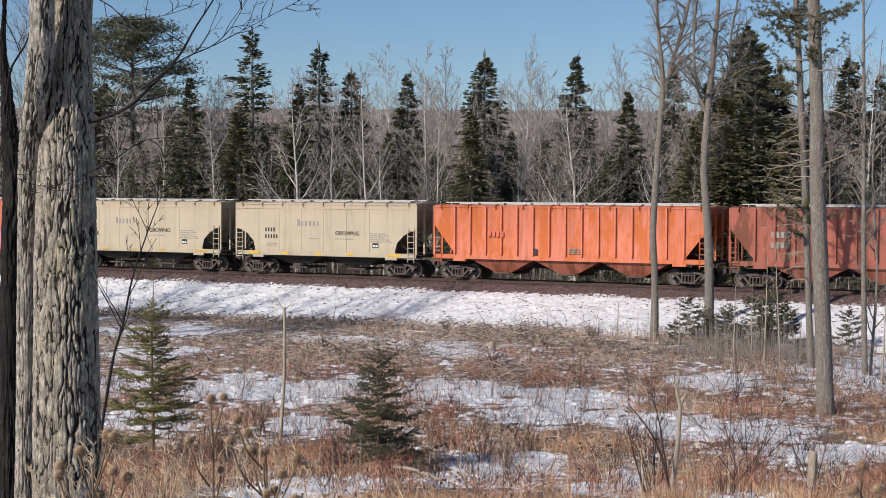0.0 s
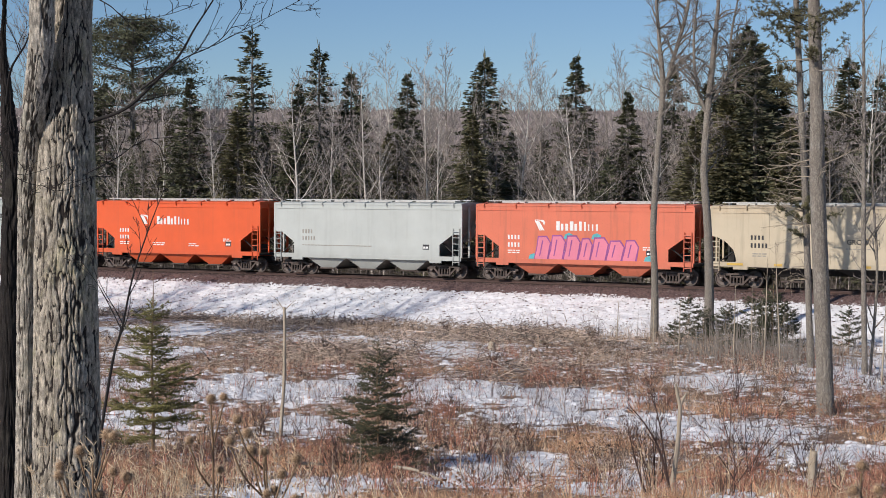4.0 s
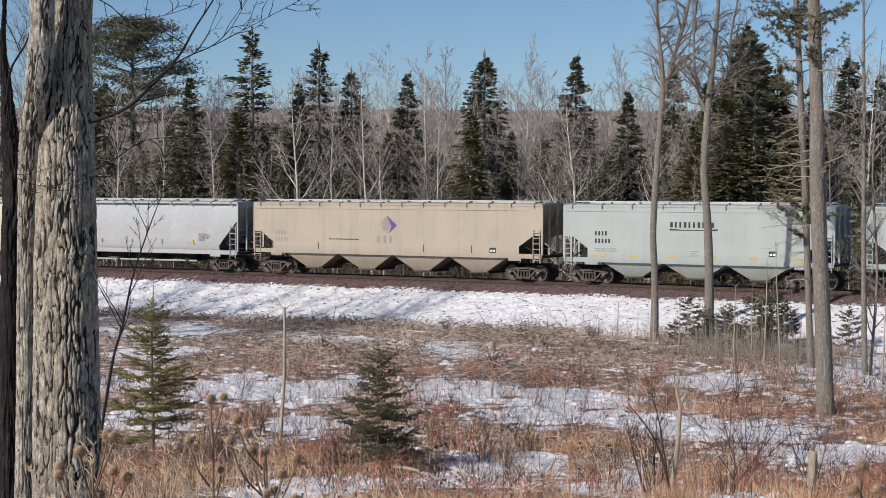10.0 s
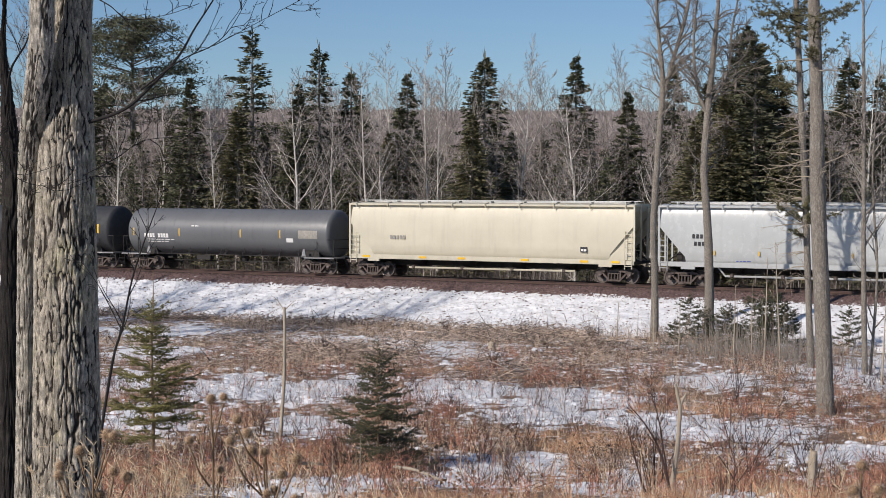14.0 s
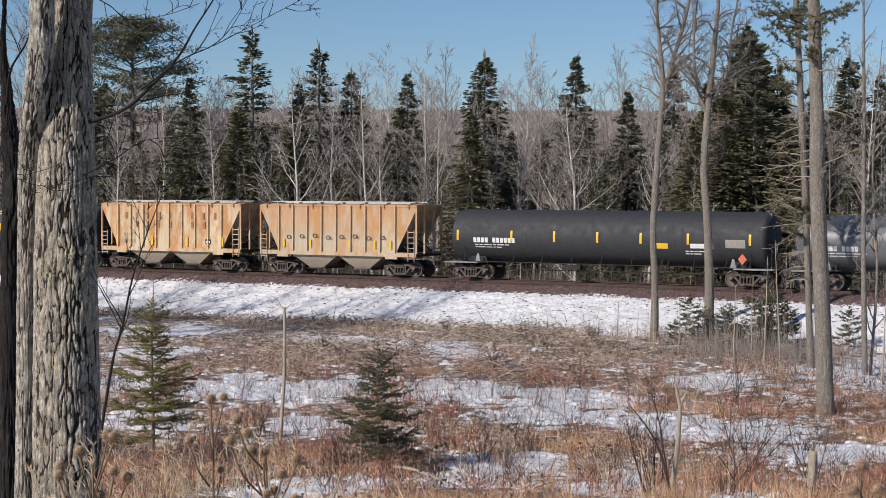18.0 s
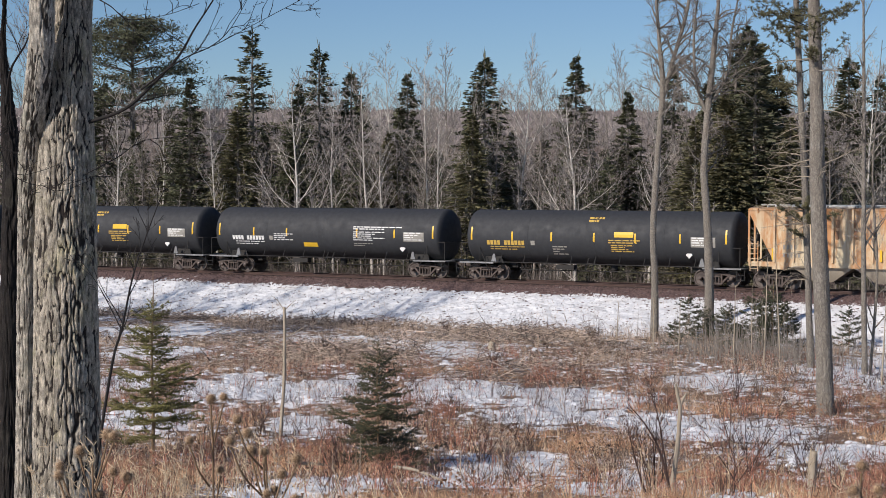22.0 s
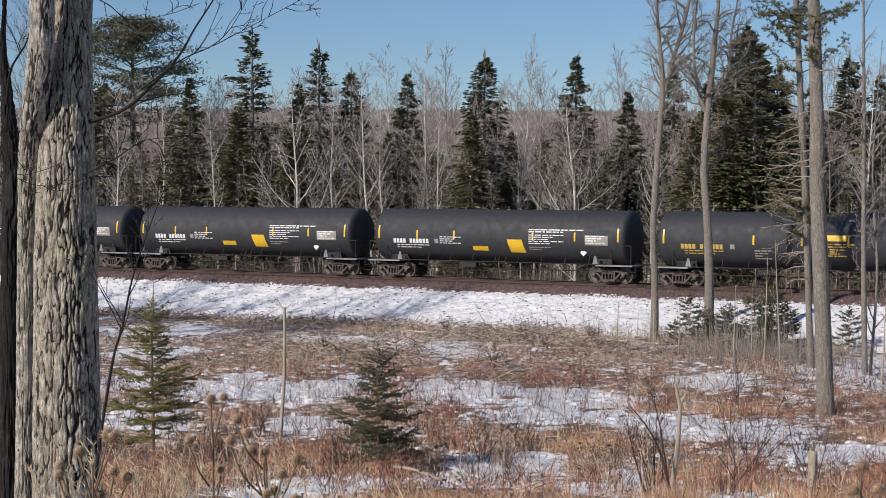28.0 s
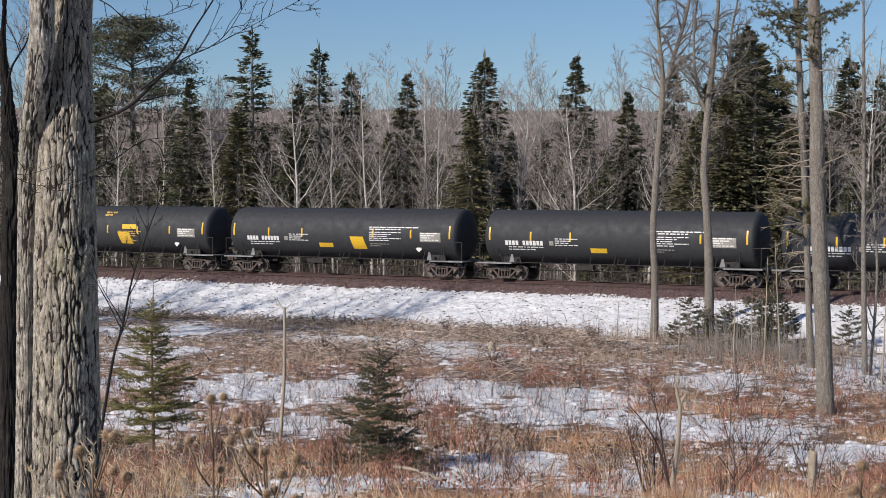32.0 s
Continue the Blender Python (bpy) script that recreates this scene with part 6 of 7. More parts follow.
def build_big_maple():
    t = empty("maple_tree", "large leafless tree with furrowed grey bark and two stems", "tree")
    main = [(-2.54, 11.1, 1.85, 0.34), (-2.535, 11.1, 2.3, 0.26), (-2.526, 11.1, 2.9, 0.230), (-2.533, 11.1, 4.29, 0.207), (-2.526, 11.1, 5.05, 0.187), (-2.503, 11.1, 5.8, 0.145), (-2.485, 11.12, 6.3, 0.13), (-2.4, 11.2, 8.5, 0.11), (-2.3, 11.4, 12.0, 0.05)]
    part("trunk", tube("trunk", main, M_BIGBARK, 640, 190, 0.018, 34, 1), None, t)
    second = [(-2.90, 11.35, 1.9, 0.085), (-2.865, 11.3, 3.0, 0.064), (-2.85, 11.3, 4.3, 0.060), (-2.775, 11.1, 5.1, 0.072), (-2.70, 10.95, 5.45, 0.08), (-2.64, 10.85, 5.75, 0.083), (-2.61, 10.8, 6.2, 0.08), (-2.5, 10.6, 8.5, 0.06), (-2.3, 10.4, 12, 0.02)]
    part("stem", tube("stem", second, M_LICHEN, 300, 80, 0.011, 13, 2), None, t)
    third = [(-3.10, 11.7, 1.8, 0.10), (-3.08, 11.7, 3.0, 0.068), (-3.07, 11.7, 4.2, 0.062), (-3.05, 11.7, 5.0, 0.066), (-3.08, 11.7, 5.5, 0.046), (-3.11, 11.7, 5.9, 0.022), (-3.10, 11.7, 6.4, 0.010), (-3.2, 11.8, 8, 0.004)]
    part("stem", tube("stem", third, M_SHADEDBARK, 200, 64, 0.018, 10, 3), None, t)
    r = np.random.default_rng(3)
    arms = [[(-2.40, 11.05, 5.34, 0.0211), (-2.14, 10.95, 5.46, 0.0161), (-1.93, 10.9, 5.59, 0.0149), (-1.74, 10.9, 5.78, 0.0124), (-1.61, 10.9, 5.97, 0.0093), (-1.5, 10.9, 6.12, 0.0074), (-1.38, 10.9, 6.4, 0.0037)],
            [(-1.99, 10.9, 5.56, 0.0099), (-1.7, 10.8, 5.74, 0.0068), (-1.5, 10.8, 5.84, 0.0050), (-1.37, 10.8, 5.95, 0.0037), (-1.25, 10.8, 6.2, 0.0019)],
            [(-1.5, 10.8, 5.84, 0.0043), (-1.2, 10.8, 6.0, 0.0025), (-0.88, 10.8, 6.17, 0.0012)],
            [(-2.40, 10.9, 6.22, 0.0074), (-2.18, 10.85, 6.09, 0.0056), (-2.05, 10.85, 6.0, 0.0043), (-1.82, 10.85, 6.03, 0.0031), (-1.6, 10.85, 6.12, 0.0019)],
            [(-2.36, 10.9, 5.0, 0.0062), (-2.14, 10.85, 5.12, 0.0043), (-1.95, 10.85, 5.2, 0.0031), (-1.75, 10.85, 5.25, 0.0012)],
            [(-3.06, 11.6, 5.5, 0.0186), (-2.98, 11.5, 5.72, 0.0124), (-2.86, 11.4, 5.92, 0.0087), (-2.8, 11.3, 6.15, 0.0050)],
            [(-3.0, 10.6, 5.22, 0.0050), (-2.86, 10.5, 5.16, 0.0050), (-2.72, 10.5, 5.13, 0.0043)],
            [(-2.95, 10.55, 5.6, 0.0062), (-2.84, 10.5, 5.25, 0.0050), (-2.70, 10.5, 5.0, 0.0043), (-2.45, 10.5, 4.92, 0.0025), (-2.1, 10.5, 5.02, 0.0012)]]
    for a in arms:
        c = [(x + r.normal(0, 0.012), y, z + r.normal(0, 0.012), w * 0.66) if 0 < k < len(a) - 1 else (x, y, z, w * 0.66) for k, (x, y, z, w) in enumerate(a)]
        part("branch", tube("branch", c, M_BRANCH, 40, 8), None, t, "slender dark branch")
        small = spec(4, (0, 3, 2), (0.2, 0.25, 0.2), (45, 48, 44), (0.3, 0.42, 0.4), (0, 0.10, 0.12, 0.05), (0.03, 0.26, 0.3, 0.3))
        out = twigs_on(r, c, 7, 0.40, 0.004, small, 0.2)
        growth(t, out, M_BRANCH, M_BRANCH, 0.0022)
        ends = [s for s in out if s[0] >= 3][::2]
        E = np.array([s[2] for s in ends])
        V, F = spikes(E - 0.003, E + np.array([0, 0, 0.011]), 0.0028)
        tagged(part("bud", mesh_of("bud", V, F, M_BUD), None, t, "small reddish winter buds"), kind="stuff")
    for st in (main[6:], second[6:]):
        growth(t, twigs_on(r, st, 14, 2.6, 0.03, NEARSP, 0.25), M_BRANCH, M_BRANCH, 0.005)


def build_sapling(base, ctrl, label, mat, seed, twl=0.5, n=9, least=0.0022, name="sapling"):
    t = empty(name, label, "sapling")
    part("stem", tube("stem", [(base[0], base[1], float(ground_z(base[0], base[1])) - 0.1, ctrl[0][3] * 1.1)] + ctrl, mat, 30, 7), None, t)
    sp = spec(4, (0, 3, 3), (0.2, 0.2, 0.2), (40, 40, 40), (0.3, 0.4, 0.4), (0, 0.1, 0.1, 0.05), (0.03, 0.1, 0.15, 0.2))
    growth(t, twigs_on(np.random.default_rng(seed), ctrl, n, twl, 0.006, sp, 0.1, 0.4), mat, mat, least)
    return t


def build_stem_tree(name, label, stems, count, length, bark, twig, seed, least, sp=NEARSP, f0=0.4, up=0.25, furrow=0.0):
    """A tree with one or more long stems and fine side growth."""
    t = empty(name, label, "tree")
    r = np.random.default_rng(seed)
    for k, c in enumerate(stems):
        part("trunk" if k == 0 else "fork", tube("trunk" if k == 0 else "fork", c, M_PINEBARK, 200, 26, 0.016, 9, seed), None, t)
        growth(t, twigs_on(r, c, count if k == 0 else int(count * 0.8), length, 0.05, sp, f0 if k == 0 else 0.1, up), bark, twig, least)
    return t


def needle_bough(tree, r, p, d, length, mat, n=40, tuft=0.11):
    """A pine bough with needle tufts towards its end."""
    pts = limb_path(r, p, d, length, 0.03, 0.10, 5)
    out = [(1, pts[i], pts[i + 1], 0.022 * (1 - i / 6), 0.022 * (1 - (i + 1) / 6)) for i in range(5)]
    P, Q = [], []
    for k in range(n):
        f = r.uniform(1.2, 5)
        i = min(4, int(f))
        q = pts[i] + (pts[i + 1] - pts[i]) * (f - i)
        side = r.normal(0, 1, 3) * np.array([1, 1, 0.5])
        e = q + side / np.linalg.norm(side) * r.uniform(0.05, 0.3) * length * 0.5
        out.append((1, q, e, 0.007, 0.004))
        for m in range(30):
            w = r.normal(0, 1, 3) + np.array([0, 0, 0.5])
            P.append(e), Q.append(e + w / np.linalg.norm(w) * tuft * r.uniform(0.6, 1.2))
    return out, P, Q


def build_right_trees():
    def base(x, y):
        return float(ground_z(x, y)) - 0.15
    x, y = 10.42, 81.2
    z = base(x, y)
    a = [(x, y, z, 0.22), (x, y, z + 3, 0.17), (x - 0.1, y, 3.4, 0.16), (x + 0.12, y, 7.5, 0.145), (x + 0.30, y, 10.2, 0.145), (x + 0.1, y, 12.6, 0.09), (x - 0.1, y, 15, 0.06), (x - 0.3, y, 18, 0.02)]
    b = [(x + 0.28, y, 9.6, 0.12), (x + 0.8, y, 11.6, 0.10), (x + 1.5, y, 14.3, 0.08), (x + 1.7, y, 17.5, 0.02)]
    crown = spec(4, (0, 7, 9), (0.2, 0.25, 0.10), (48, 52, 48), (0.3, 0.46, 0.62), (0.0, 0.05, 0.06, 0.05), (0.03, 0.22, 0.30, 0.3))
    build_stem_tree("aspen_tree", "tall leafless forked tree with fine twigs in the field", [a, b], 34, 2.5, M_PALEBARK, M_CROWN, 5, 0.008, crown, 0.50)
    x, y = 12.1, 75.0
    z = base(x, y)
    a = [(x, y, z, 0.27), (x, y, z + 3, 0.21), (x - 0.1, y, 3.5, 0.19), (x - 0.3, y, 6.2, 0.165), (x - 0.15, y, 8.8, 0.15), (x + 0.1, y, 11.6, 0.12), (x + 0.35, y, 15, 0.05), (x + 0.2, y, 18, 0.02)]
    b = [(x - 0.2, y, 8.6, 0.09), (x - 0.7, y, 10.2, 0.07), (x - 0.8, y, 12.5, 0.05), (x - 0.5, y, 15, 0.015)]
    c = [(x + 0.05, y, 9.2, 0.08), (x + 0.75, y, 10.6, 0.06), (x + 0.9, y, 12.4, 0.05), (x + 1.4, y, 15, 0.015)]
    back = lambda rows: [(px * 1.0547, y + 4.1, EYE_Z + (pz - EYE_Z) * 1.0547, pr * 1.05) for px, _, pz, pr in rows]
    a, b, c = back(a), back(b), back(c)
    oak = spec(4, (0, 7, 9), (0.15, 0.2, 0.10), (54, 52, 48), (0.3, 0.46, 0.6), (0.0, 0.0, 0.02, 0.02), (0.03, 0.32, 0.36, 0.3))
    build_stem_tree("oak_tree", "crooked leafless tree with tangled brown twigs", [a, b, c], 36, 2.0, M_PALEBARK, M_CROWN, 6, 0.0085, oak, 0.42, 0.1)
    # the two tall trunks at the field's edge, with dead lower limbs and green boughs
    tall = [(11.35, 48.7, -1.8, 0.30), (11.31, 48.7, -0.95, 0.25), (11.24, 48.7, 0.72, 0.24), (11.01, 48.7, 5.22, 0.225), (10.97, 48.7, 7.37, 0.20), (10.83, 48.7, 10.68, 0.17), (10.72, 48.7, 13.97, 0.11), (10.7, 48.7, 18, 0.02)]
    slim = [(14.76, 66, base(14.76, 66), 0.16), (14.65, 66, 0.15, 0.13), (14.43, 66, 5.11, 0.13), (14.24, 66, 8.26, 0.125), (13.98, 66, 12.74, 0.11), (13.78, 66, 16.1, 0.07), (13.7, 66, 19, 0.02)]
    for k, (a, name, label) in enumerate(((tall, "pine_tree", "tall straight grey-barked pine with high green boughs"), (slim, "pine_tree", "slimmer pine with bleached dead lower limbs"))):
        t = empty(name, label, "tree")
        part("trunk", tube("trunk", a, M_PINEBARK, 260, 64, 0.014, 20, k), None, t)
        r = np.random.default_rng(31 + k)
        segs, P, Q = [], [], []
        rows = spline(a, 60)
        for j in range(42 if k == 0 else 46):
            h = r.uniform(9.0, 17.5) if k == 0 else (r.uniform(8.2, 16) if j > 10 else r.uniform(2.8, 4.4))
            c = rows[np.argmin(np.abs(rows[:, 2] - h))]
            ang = r.uniform(0, 6.28)
            d = np.array([math.cos(ang), math.sin(ang), r.uniform(-0.05, 0.5)])
            s2, p2, q2 = needle_bough(t, r, c[:3], d / np.linalg.norm(d), r.uniform(1.2, 2.6) if h > 6 else r.uniform(0.8, 1.6), M_NEEDLE2)
            segs += s2
            P += p2
            Q += q2
        tagged(part("boughwork", limbs_mesh("boughwork", segs, M_BRANCH, 3, 0.004), None, t), kind="stuff")
        V, F = slivers(r, P, Q, 0.0075)
        tagged(part("foliage", mesh_of("foliage", V, F, M_NEEDLE2), None, t), kind="stuff")
        dead = []
        sp = spec(3, (0, 5, 0), (0.2, 0.25, 0.2), (45, 40, 40), (0.3, 0.4, 0.4), (0, -0.06, -0.03, 0), (0.03, 0.12, 0.16, 0.2))
        for j in range(10 if k == 0 else 46):
            h = r.uniform(1.5, 9.0) if k == 1 else r.uniform(5, 9)
            c = rows[np.argmin(np.abs(rows[:, 2] - h))]
            ang = r.uniform(1.6, 4.4) if k == 1 else r.uniform(0, 6.28)
            d = np.array([math.cos(ang), math.sin(ang), r.uniform(-0.15, 0.35)])
            grow(r, dead, c[:3], d / np.linalg.norm(d), r.uniform(0.7, 2.1), 0.022, 1, sp)
        tagged(part("deadwood", limbs_mesh("deadwood", dead, M_DEAD, 4, 0.007), None, t, "bleached dead lower limbs"), kind="stuff")
    x, y = 16.5, 64.4
    z = base(x, y)
    a = [(x, y, z, 0.12), (x - 0.1, y, 2, 0.095), (x - 0.15, y, 6, 0.08), (x - 0.2, y, 10, 0.06), (x - 0.3, y, 15, 0.015)]
    b = [(x + 0.3, y + 0.4, z, 0.06), (x + 0.5, y + 0.3, 2, 0.05), (x + 0.2, y, 6, 0.04), (x + 0.5, y, 11, 0.01)]
    build_stem_tree("young_tree", "slim leafless tree at the edge of the field", [a, b], 26, 1.7, M_PALEBARK, M_TWIG, 9, 0.008, NEARSP, 0.3, 0.5)
    n = 1500
    q = np.random.default_rng(8)
    x, y = q.normal(13.6, 2.0, n), q.normal(72.0, 4.0, n)
    blades("thicket", "thicket of thin grey leafless stems at the foot of the bank", M_BARK, q, x, y, q.gamma(2.2, 0.45, n), 0.013, 0.22, across(x, y) < -8.6)
    for k, (x, y, h, lean) in enumerate(((12.87, 66.0, 4.4, 0.1), (13.97, 68.3, 5.0, -0.25), (12.0, 68, 3.2, 0.05), (9.2, 72, 2.6, 0.0), (14.6, 64, 3.6, 0.1), (15.6, 58.5, 3.0, 0.1), (10.6, 74, 2.4, 0.05), (13.3, 71, 3.0, 0.0), (8.0, 76, 2.2, 0.1))):
        z = float(ground_z(x, y))
        build_sapling((x, y), [(x, y, z + 0.3, 0.035), (x + lean * 0.5, y, z + h * 0.5, 0.026), (x + lean, y, z + h, 0.008)], "thin pale leafless sapling in the field", M_DEAD, 70 + k, 0.8, 8, 0.006)


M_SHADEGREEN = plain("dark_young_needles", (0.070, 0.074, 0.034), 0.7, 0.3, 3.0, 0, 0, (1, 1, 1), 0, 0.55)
M_YELLOWGREEN = plain("yellow_green_needles", (0.20, 0.185, 0.06), 0.7, 0.3, 3.0, 0, 0, (1, 1, 1), 0, 0.55)
M_TANTWIG = plain("tan_spruce_twigs", (0.27, 0.185, 0.105), 0.85, 0.3, 8.0)


def young_spruce(seed, H, whorls, reach, mat, needle=0.034, fat=0.0065, dense=70, leader=0.3, bare=0.0, per=6):
    """A young spruce grown whorl by whorl: boughs, finger-like side shoots, needles along every shoot."""
    r = np.random.default_rng(seed)
    A, B, W = [], [], []

    def shoot(p, d, l, w):
        d = d / (np.linalg.norm(d) + 1e-9)
        q = p + d * l * 0.55
        e = q + (d + np.array([0, 0, 0.16])) * l * 0.45
        A.extend((p, q)), B.extend((q, e)), W.extend((w, w * 0.7))

    top = H - leader
    for k in range(whorls):
        f = k / (whorls - 1)
        z = 0.12 * H + (top - 0.12 * H) * f ** 0.92
        full = reach * (1 - f) ** 0.8 + 0.16
        turn = r.uniform(0, 6.28)
        for j in range(per + (1 if f < 0.5 else 0)):
            a = turn + 6.283 * j / per + r.normal(0, 0.25)
            if r.random() < 0.12:
                continue
            l = full * r.uniform(0.40, 1.25)
            out = np.array([math.cos(a), math.sin(a), 0])
            side = np.array([-math.sin(a), math.cos(a), 0])
            rise = -0.18 + 1.0 * f ** 1.4 + r.normal(0, 0.16)
            p0 = np.array([0, 0, z + r.normal(0, 0.07)])

            def along(g):
                return p0 + out * l * g + np.array([0, 0, l * (rise * g * (1 - 0.35 * g) + 0.16 * g ** 3)])
            n = max(2, int(l / 0.10))
            for i in range(n):
                A.append(along(i / n)), B.append(along((i + 1) / n)), W.append(0.004 + 0.008 * l * (1 - i / n))
                g = (i + 0.7) / n
                if g < bare * (1 - f) or l < 0.2:
                    continue
                for s in (-1, 1):
                    if r.random() < 0.14:
                        continue
                    sl = (0.07 + 0.50 * l * (1.02 - g)) * r.uniform(0.6, 1.15)
                    d = out * 0.75 + side * s * r.uniform(0.6, 1.0) + np.array([0, 0, r.uniform(-0.25, 0.25)])
                    q = along(g)
                    shoot(q, d, sl, 0.0035)
                    for u in range(int(sl / 0.13)):
                        h = r.uniform(0.3, 0.95)
                        shoot(q + d / np.linalg.norm(d) * sl * h, d * 0.8 + np.cross(d, (0, 0, 1.0)) * r.choice((-1, 1)) * 0.8, r.uniform(0.06, 0.14), 0.003)
            # short growth on the stem between the whorls
        for j in range(3):
            a = r.uniform(0, 6.28)
            shoot(np.array([0, 0, z + r.uniform(0.05, 0.3) * (top / whorls)]), np.array([math.cos(a), math.sin(a), 0.5]), (0.10 + 0.25 * full) * r.uniform(0.5, 1.0), 0.004)
    A, B, W = np.array(A), np.array(B), np.array(W)
    length = np.linalg.norm(B - A, axis=1)
    n = np.maximum(3, (length * dense).astype(int))
    i = np.repeat(np.arange(len(A)), n)
    h = r.random(len(i))[:, None]
    d = (B - A)[i] / (length[i][:, None] + 1e-9)
    P = A[i] + (B - A)[i] * h
    w = np.cross(d, r.normal(0, 1, (len(i), 3)))
    w = w / (np.linalg.norm(w, axis=1, keepdims=True) + 1e-9) * 0.8 + d * 0.65 + np.array([0, 0, 0.15])
    keep = np.hypot(P[:, 0], P[:, 1]) > 0.10 * reach * np.clip(1 - P[:, 2] / H, 0, 1)
    V, F = spikes(P[keep], (P + w * needle * r.uniform(0.7, 1.25, (len(i), 1)))[keep], fat * r.uniform(0.7, 1.2, int(keep.sum())))
    crown = mesh_of("crown", V, F, mat)
    V, F = sticks(A, B, W, W * 0.7, 3)
    boughs = mesh_of("boughwork", V, F, M_TANTWIG)
    zs = np.linspace(-0.2, H, 9)
    tp = np.stack([0.02 * np.sin(zs * 2), np.zeros(9), zs], 1)
    rad = (0.009 * H + 0.008) * (1 - 0.86 * np.linspace(0, 1, 9))
    V, F = sticks(tp[:-1], tp[1:], rad[:-1], rad[1:], 8)
    return mesh_of("trunk", V, F, M_TANTWIG, True), boughs, crown


def build_near_spruces():
    a = young_spruce(81, 4.35, 15, 1.25, M_YELLOWGREEN, 0.044, 0.0088, 105, 0.80, 0.22)
    b = young_spruce(82, 2.85, 12, 1.15, M_SHADEGREEN, 0.044, 0.0085, 80, 0.20, 0.08, 7)
    tree_thing("spruce_sapling", "open young yellow-green spruce with a long bare leader", a, -6.61, 37.6, 1, 20, "young spruces in the field", "young spruce")
    tree_thing("spruce_sapling", "bushy young dark green spruce standing in dry grass", b, -1.44, 36.7, 1, 50, "young spruces in the field", "young spruce")
    c = young_spruce(83, 2.5, 9, 0.9, M_YOUNG, 0.095, 0.014, 12, 0.35, 0.35, 4)
    for i, (x, y, k) in enumerate(((12.0, 80.5, 1.0), (12.9, 79.0, 0.7), (13.9, 80.0, 0.85), (15.3, 76.5, 1.3), (16.2, 77.5, 1.0), (19.2, 78.0, 0.95), (14.5, 74.0, 0.75), (10.9, 77.5, 0.6), (13.2, 77.0, 0.9), (14.6, 77.2, 1.1), (15.6, 78.4, 1.2), (12.4, 78.4, 0.8), (13.7, 75.4, 0.7))):
        tree_thing("spruce_sapling", "small green spruce at the foot of the bank", c, x, y, k, i * 70, "young spruces at the bank", "young spruce")


build_big_maple()
build_right_trees()
build_near_spruces()
build_sapling((-2.2, 10.2), [(-2.12, 10.0, 3.0, 0.010), (-2.01, 10.0, 3.80, 0.0085), (-1.94, 10.0, 4.07, 0.007), (-1.875, 10, 4.38, 0.0055), (-1.77, 10, 4.69, 0.0035), (-1.68, 10, 4.92, 0.002)], "thin dark leafless sapling beside the big tree", M_BRANCH, 11, 0.5, 12)


def build_snag(label, rows, arms, seed, twl, count):
    t = empty("dead_tree", label, "dead tree")
    part("stem", tube("stem", rows, M_DEAD, 60, 12, 0.006, 6, seed), None, t)
    r = np.random.default_rng(seed)
    sp = spec(4, (0, 3, 2), (0.2, 0.2, 0.2), (40, 40, 40), (0.3, 0.4, 0.4), (0, 0.05, 0.05, 0.05), (0.03, 0.12, 0.15, 0.2))
    for a in arms:
        part("branch", tube("branch", a, M_DEAD, 14, 7), None, t)
        growth(t, twigs_on(r, a, count, twl, 0.006, sp, 0.3, 0.1), M_DEAD, M_BRANCH, 0.004)
    return t


build_snag("bleached dead young tree with a forked top", [(-4.06, 41.1, -1.7, 0.052), (-4.02, 41.1, -0.96, 0.046), (-3.95, 41.1, 0.17, 0.042), (-3.93, 41.1, 1.3, 0.038), (-3.94, 41.1, 2.03, 0.033), (-3.94, 41.1, 2.06, 0.01)],
           [[(-3.94, 41.1, 2.0, 0.016), (-4.06, 41.1, 2.18, 0.010), (-4.2, 41.1, 2.35, 0.005)], [(-3.94, 41.1, 2.0, 0.014), (-3.82, 41.1, 2.13, 0.009), (-3.66, 41.1, 2.26, 0.005)],
            [(-3.93, 41.1, 1.33, 0.018), (-3.70, 41.1, 1.44, 0.012), (-3.41, 41.1, 1.62, 0.006)], [(-3.93, 41.1, 0.99, 0.014), (-4.07, 41.1, 1.07, 0.010), (-4.21, 41.1, 1.14, 0.007)]], 12, 0.25, 3)
build_snag("broken pale forked snag among brambles", [(3.46, 25.2, -0.1, 0.055), (3.48, 25.2, 0.11, 0.045), (3.55, 25.2, 0.63, 0.040), (3.61, 25.2, 1.15, 0.034), (3.64, 25.2, 1.71, 0.032)],
           [[(3.64, 25.2, 1.67, 0.030), (3.60, 25.2, 1.84, 0.026), (3.57, 25.2, 2.0, 0.020), (3.57, 25.2, 2.02, 0.004)], [(3.64, 25.2, 1.69, 0.024), (3.69, 25.2, 1.80, 0.020), (3.74, 25.2, 1.90, 0.010)],
            [(3.57, 25.2, 0.65, 0.018), (3.77, 25.2, 0.70, 0.013), (3.93, 25.2, 0.81, 0.006)]], 13, 0.2, 2)
for k, c in enumerate(([(3.49, 25.0, 0.32, 0.022), (3.31, 25.0, 1.01, 0.017), (3.07, 25.0, 1.44, 0.012), (2.81, 25.0, 1.74, 0.005)], [(3.53, 25.3, 0.26, 0.018), (3.41, 25.3, 0.96, 0.014), (3.32, 25.3, 1.48, 0.010), (3.18, 25.3, 1.92, 0.004)])):
    build_sapling((3.55 + 0.04 * k, 25.1), c, "dark arching leafless shoot beside the snag", M_CANE, 90 + k, 0.4, 9, 0.004)


